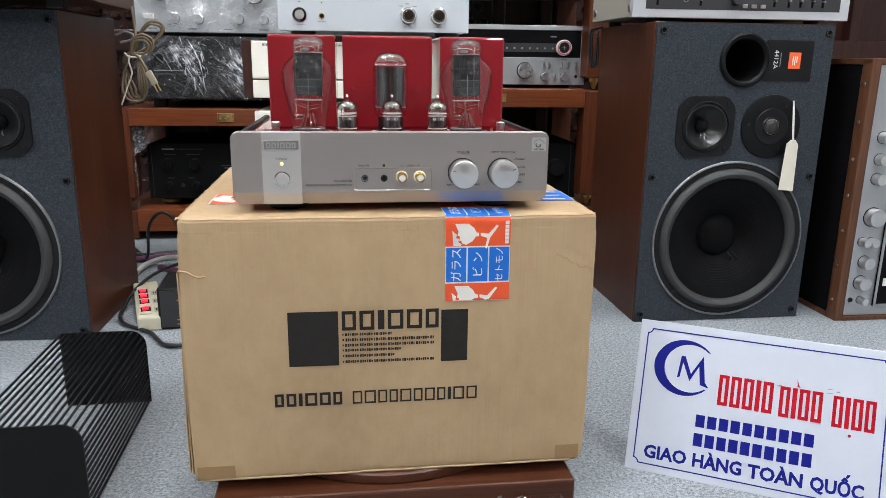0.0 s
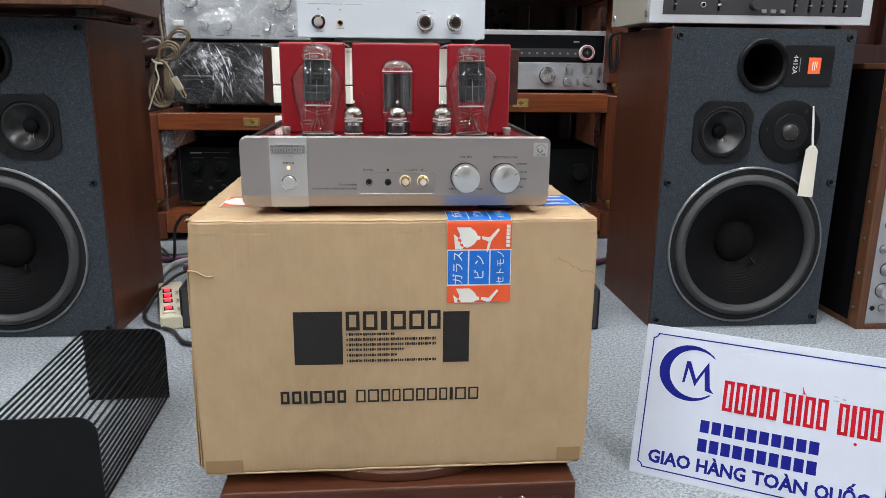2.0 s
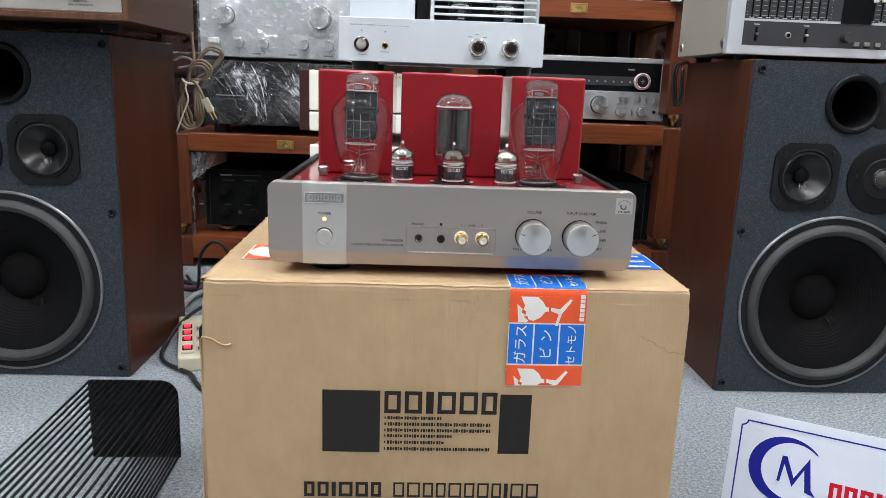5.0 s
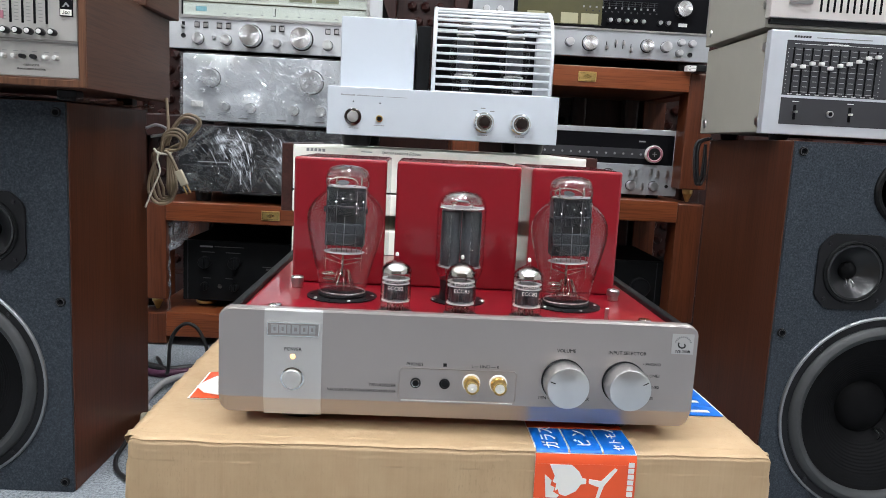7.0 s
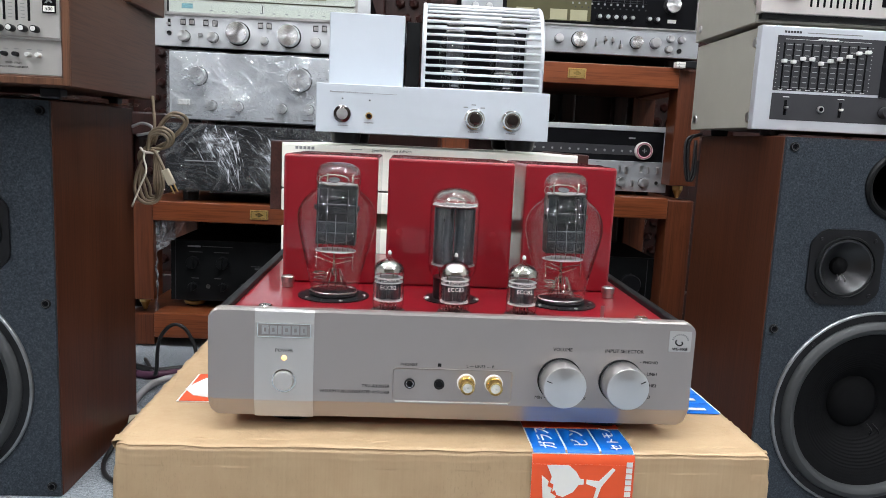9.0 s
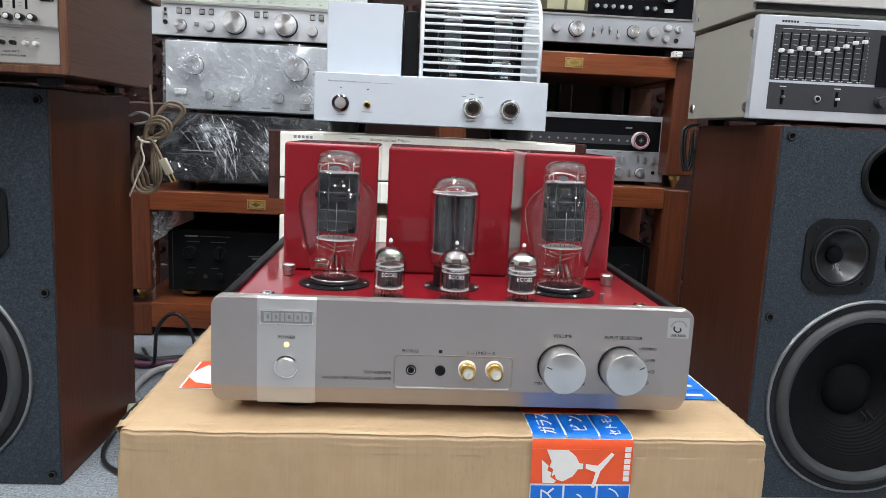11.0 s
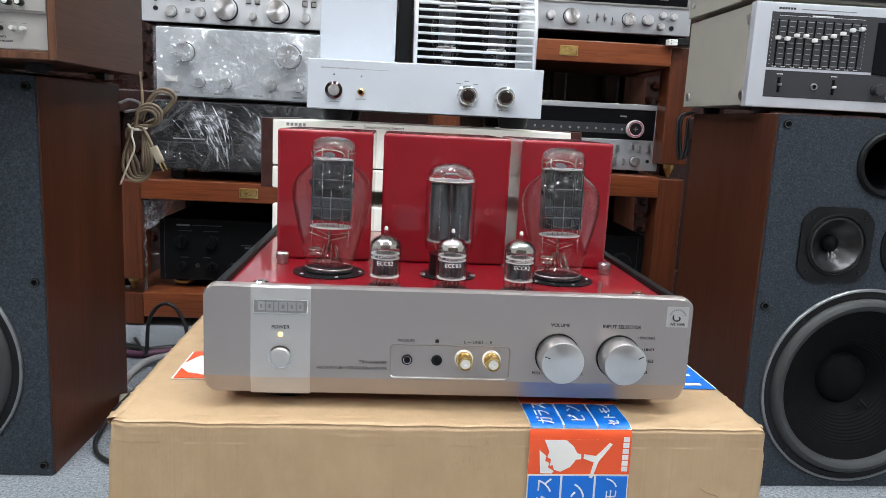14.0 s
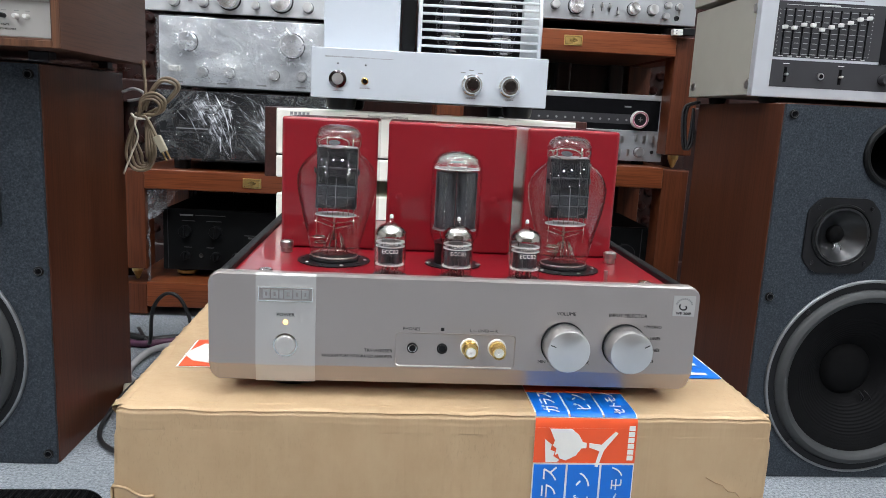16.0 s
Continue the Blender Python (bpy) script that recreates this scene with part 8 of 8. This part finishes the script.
def power_strip():
    p = thing("power_strip", pose(-0.437, 1.53, 0, 0, 0, 18), "ivory power strip with four lit red switches on the carpet", "power strip")
    part("housing", boxm(-0.026, 0.026, -0.118, 0.14, 0, 0.03, 0.004), STRIPMAT, p)
    part("switch_ridge", boxm(-0.02, 0.004, -0.1, 0.1, 0.0298, 0.0345, 0.0015), STRIPMAT, p)
    for y in (-0.078, -0.026, 0.012, 0.05):
        sw = part("switch_well", boxm(-0.0175, 0.0015, y - 0.013, y + 0.013, 0.0343, 0.0352), MATTBLACK, p)
        part("lit_switch", boxm(-0.0145, -0.0015, y - 0.0095, y + 0.0095, 0.0352, 0.038, 0.001, 1), REDLIT, sw, "lit red rocker switch")
    for i in range(3):
        so = part("socket", boxm(0.008, 0.022, -0.09 + i * 0.06, -0.06 + i * 0.06, 0.0298, 0.0308), BEIGE, p)
        for k in (0.0115, 0.0165):
            part("socket_slot", boxm(k, k + 0.002, -0.082 + i * 0.06, -0.07 + i * 0.06, 0.0307, 0.0312), MATTBLACK, so)


power_strip()


def adapter(x, y, rot, label):
    a = thing("adapter_box", pose(x, y, 0, 0, 0, rot), label, "adapter")
    part("housing", boxm(-0.04, 0.04, -0.05, 0.07, 0, 0.088, 0.005), BLACK, a)
    part("front_face", boxm(-0.034, 0.034, -0.0515, -0.0495, 0.006, 0.082), CHARCOAL, a)
    part("indicator", lathem([(0.002, 0), (0.0015, 0.001), (0, 0.0012)], (0.005, -0.0515, 0.03), "-y", 10), BLUELIT, a, "blue indicator lamp")
    bars([(-0.004, 0.012, 0.02, 0.022), (-0.004, 0.012, 0.011, 0.013), (-0.002, 0.014, 0.06, 0.063)], -0.0516, GREYPLATE, a)


adapter(-0.352, 1.475, 4, "black adapter box with a blue indicator lamp on the carpet")
adapter(0.437, 1.44, -3, "black adapter box on the carpet behind the carton")


def cable(name, pts, r, material, label, seg=8):
    ob = new(name, mesh_of(name, tube(smooth_path(pts, 8), r, seg), material))
    return tagged(ob, label, "cable", "loose cables")


cable("power_cable", [(-0.33, 1.86, 0.04), (-0.41, 1.78, 0.046), (-0.462, 1.68, 0.044), (-0.484, 1.6, 0.03), (-0.49, 1.535, 0.012), (-0.484, 1.49, 0.0065), (-0.46, 1.445, 0.0065), (-0.42, 1.412, 0.0065), (-0.395, 1.392, 0.0065), (-0.374, 1.355, 0.0065), (-0.35, 1.325, 0.0065), (-0.3, 1.325, 0.0065), (-0.2, 1.37, 0.0065)], 0.004, CORDK, "black power cable looping over the carpet")
cable("power_cable", [(-0.62, 2.06, 0.011), (-0.56, 1.95, 0.011), (-0.537, 1.9, 0.04), (-0.532, 1.9, 0.099), (-0.517, 1.9, 0.13), (-0.496, 1.9, 0.144), (-0.473, 1.9, 0.135), (-0.454, 1.9, 0.1), (-0.442, 1.89, 0.06), (-0.42, 1.86, 0.011), (-0.33, 1.85, 0.011)], 0.0042, CORDK, "black power cable arching above the carpet")
cable("signal_cable", [(-0.7, 1.95, 0.009), (-0.608, 1.953, 0.009), (-0.565, 1.946, 0.009), (-0.5, 1.975, 0.009), (-0.36, 1.99, 0.009), (0.1, 1.93, 0.009), (0.5, 1.86, 0.009), (0.66, 1.93, 0.009)], 0.0085, CORDP, "purple speaker cable on the carpet")
cable("signal_cable", [(-0.7, 2.1, 0.008), (-0.64, 2.025, 0.008), (-0.567, 1.985, 0.008), (-0.5, 2.01, 0.008), (-0.3, 2.05, 0.008), (0.1, 2.03, 0.008), (0.5, 1.98, 0.008), (0.6, 2.02, 0.008)], 0.0075, CORDK, "black cable on the carpet")
cable("signal_cable", [(-0.487, 1.7, 0.008), (-0.533, 1.75, 0.008), (-0.545, 1.83, 0.008), (-0.53, 1.895, 0.014), (-0.47, 1.915, 0.02), (-0.36, 1.9, 0.009), (0.0, 1.88, 0.009), (0.3, 1.84, 0.009)], 0.0075, CORDG, "grey cable on the carpet")
cable("signal_cable", [(-0.5, 1.86, 0.009), (-0.43, 1.815, 0.009), (-0.3, 1.79, 0.009), (0.3, 1.75, 0.009), (0.52, 1.79, 0.009), (0.57, 1.87, 0.009)], 0.0085, CORDP, "purple speaker cable on the carpet")


def hanging_cord():
    """Places in metres from a point on the floor under the knot."""
    c = thing("hanging_cord", pose(-0.47, 1.66, 0.0), "bundled beige power cord hanging from the receiver", "cord")
    r = 0.0029

    def run(name, pts, rad=r, material=CORD, label=""):
        part(name, tube(smooth_path(pts, 6), rad, 8), material, c, label)
    run("cord_drop", [(0.012, 0.01, 0.632), (0.014, 0.008, 0.61), (0.017, 0.004, 0.58), (0.014, 0.0, 0.545)])
    for k in range(2):
        e = 0.005 * k
        run("cord_loop", [(0.012 + e, 0.0, 0.545), (0.03, -0.002, 0.582 - e), (0.05, -0.003 - e, 0.602 - e), (0.07 - e, -0.002, 0.6 - e), (0.077 - e, 0.0, 0.588), (0.066, 0.002, 0.572 + e), (0.045, 0.004, 0.554), (0.02, 0.004, 0.54)])
    for k in range(3):
        e = 0.0058 * k
        run("cord_loop", [(0.008, -0.008, 0.542 - e), (0.016, -0.012, 0.566 - e * 0.6), (0.036, -0.014, 0.576 - e), (0.054 - e * 0.7, -0.012, 0.566 - e), (0.052 - e, -0.008, 0.548 - e * 0.4), (0.034, -0.006, 0.538), (0.014, -0.006, 0.537)])
    for k in range(4):
        e = 0.0065 * k
        run("cord_loop", [(0.01, 0.004, 0.545), (-0.002 - e * 0.5, 0.004, 0.525), (-0.016 + e * 0.4, 0.002 + e, 0.488), (-0.018 + e, 0.0 + e, 0.458 + e * 0.4), (-0.004 + e * 0.4, 0.0 + e, 0.438 + e * 0.6), (0.02 - e * 0.3, 0.002 + e, 0.441 + e * 0.5), (0.032 - e * 0.8, 0.002, 0.468), (0.026 - e * 0.5, 0.004, 0.505), (0.016, 0.004, 0.54)])
    run("cord_wrap", [(-0.006, -0.004, 0.538), (0.004, -0.014, 0.531), (0.018, -0.014, 0.53), (0.026, -0.004, 0.533), (0.018, 0.01, 0.536), (0.0, 0.01, 0.538)], 0.0022, PAPER, "pale wire tie")
    run("tie", [(0.006, -0.015, 0.534), (0.004, -0.016, 0.52), (0.008, -0.015, 0.497), (-0.004, -0.014, 0.468), (-0.02, -0.012, 0.43)], 0.0017, PAPER, "pale wire tie end")
    run("cord_end", [(0.014, -0.012, 0.534), (0.024, -0.016, 0.532), (0.034, -0.018, 0.516), (0.042, -0.018, 0.498)])
    m = pose(0.042, -0.018, 0.501, 0, -26, 0)
    part("plug", boxm(-0.0065, 0.0065, -0.005, 0.005, -0.03, 0.0, 0.0015), PLUGMAT, c, "ivory plug", m)
    for k in (-0.0042, 0.003):
        part("plug_prong", boxm(k, k + 0.0012, -0.003, 0.003, -0.046, -0.0295), BRASS, c, "brass prong", m)
    run("cord_loop", [(-0.03, 0.02, 0.575), (-0.01, 0.018, 0.582), (0.008, 0.016, 0.576), (0.006, 0.016, 0.566), (-0.02, 0.018, 0.56)], 0.0028, CORDG, "grey cord loop")


hanging_cord()


def black_cord_bundle():
    c = thing("hanging_cord", pose(0.575, 1.735, 0.0), "black power cord bundle hanging behind the loudspeaker", "cord")
    for k in range(2):
        dx = k * 0.006
        b = tube(smooth_path([(0.012 - dx, 0, 0.612), (-0.012 - dx, 0, 0.6), (-0.012 - dx, 0, 0.555), (-0.004 - dx, 0, 0.52), (0.004 - dx, 0, 0.54), (0.0, 0, 0.6)], 6), 0.003, 8)
        part("cord_loop", b, CORDK, c)


black_cord_bundle()


def crumpled_film(x, y, z, sx, sy, amp, seed, label, n=30):
    bm = bmesh.new()
    g = [[None] * (n + 1) for _ in range(n + 1)]
    for i in range(n + 1):
        for j in range(n + 1):
            u, v = i / n - 0.5, j / n - 0.5
            r = 1 + 0.35 * noise.noise(Vector((u * 4, v * 4, seed)))
            k = 6 if n > 20 else 4
            hgt = abs(noise.noise(Vector((u * k, v * k, seed + 2)))) + 0.5 * abs(noise.noise(Vector((u * k * 2.5, v * k * 2.5, seed + 5))))
            g[i][j] = bm.verts.new((u * sx * r, v * sy * r, amp * hgt))
    for i in range(n):
        for j in range(n):
            bm.faces.new((g[i][j], g[i + 1][j], g[i + 1][j + 1], g[i][j + 1])).smooth = False
    ob = new("plastic_film", mesh_of("plastic_film", bm, FILM))
    ob.matrix_basis = pose(x, y, z)
    return tagged(ob, label, "film", "loose clear film")


crumpled_film(0.2, 0.72, 0.001, 0.15, 0.07, 0.06, 3.0, "crumpled clear plastic film beside the wooden board", 11)
crumpled_film(0.02, 0.705, 0.001, 0.17, 0.06, 0.025, 8.0, "crumpled clear plastic film on the carpet", 12)
crumpled_film(-0.62, 1.5, 0.6085, 0.3, 0.26, 0.011, 21.0, "crumpled clear plastic film on the loudspeaker top")
crumpled_film(0.57, 2.24, 0.092, 0.2, 0.06, 0.04, 15.0, "crumpled clear plastic film on the low rack")


def hanging_bag():
    """A crumpled clear bag, wide at its mouth and narrowing to a tail."""
    bm = bmesh.new()
    n, m = 26, 44
    g = []
    for i in range(n + 1):
        row = []
        for j in range(m + 1):
            u, v = i / n, j / m
            wide = 0.006 + 0.074 * max(0.0, (v - 0.68) / 0.32) ** 0.6
            x = -0.004 + u * wide + 0.004 * noise.noise(Vector((v * 9, 2.0, 1.0)))
            fold = abs(noise.noise(Vector((u * 4 + 0.3, v * 7, 4.0)))) + 0.5 * abs(noise.noise(Vector((u * 9, v * 16, 7.0))))
            row.append(bm.verts.new((x, -0.022 * fold, 0.240 * v)))
        g.append(row)
    for i in range(n):
        for j in range(m):
            bm.faces.new((g[i][j], g[i + 1][j], g[i + 1][j + 1], g[i][j + 1])).smooth = False
    ob = new("plastic_bag", mesh_of("plastic_bag", bm, MILKBAG))
    ob.matrix_basis = pose(-0.647, 2.234, 0.092)
    tagged(ob, "crumpled milky plastic bag standing inside the rack", "bag")


hanging_bag()
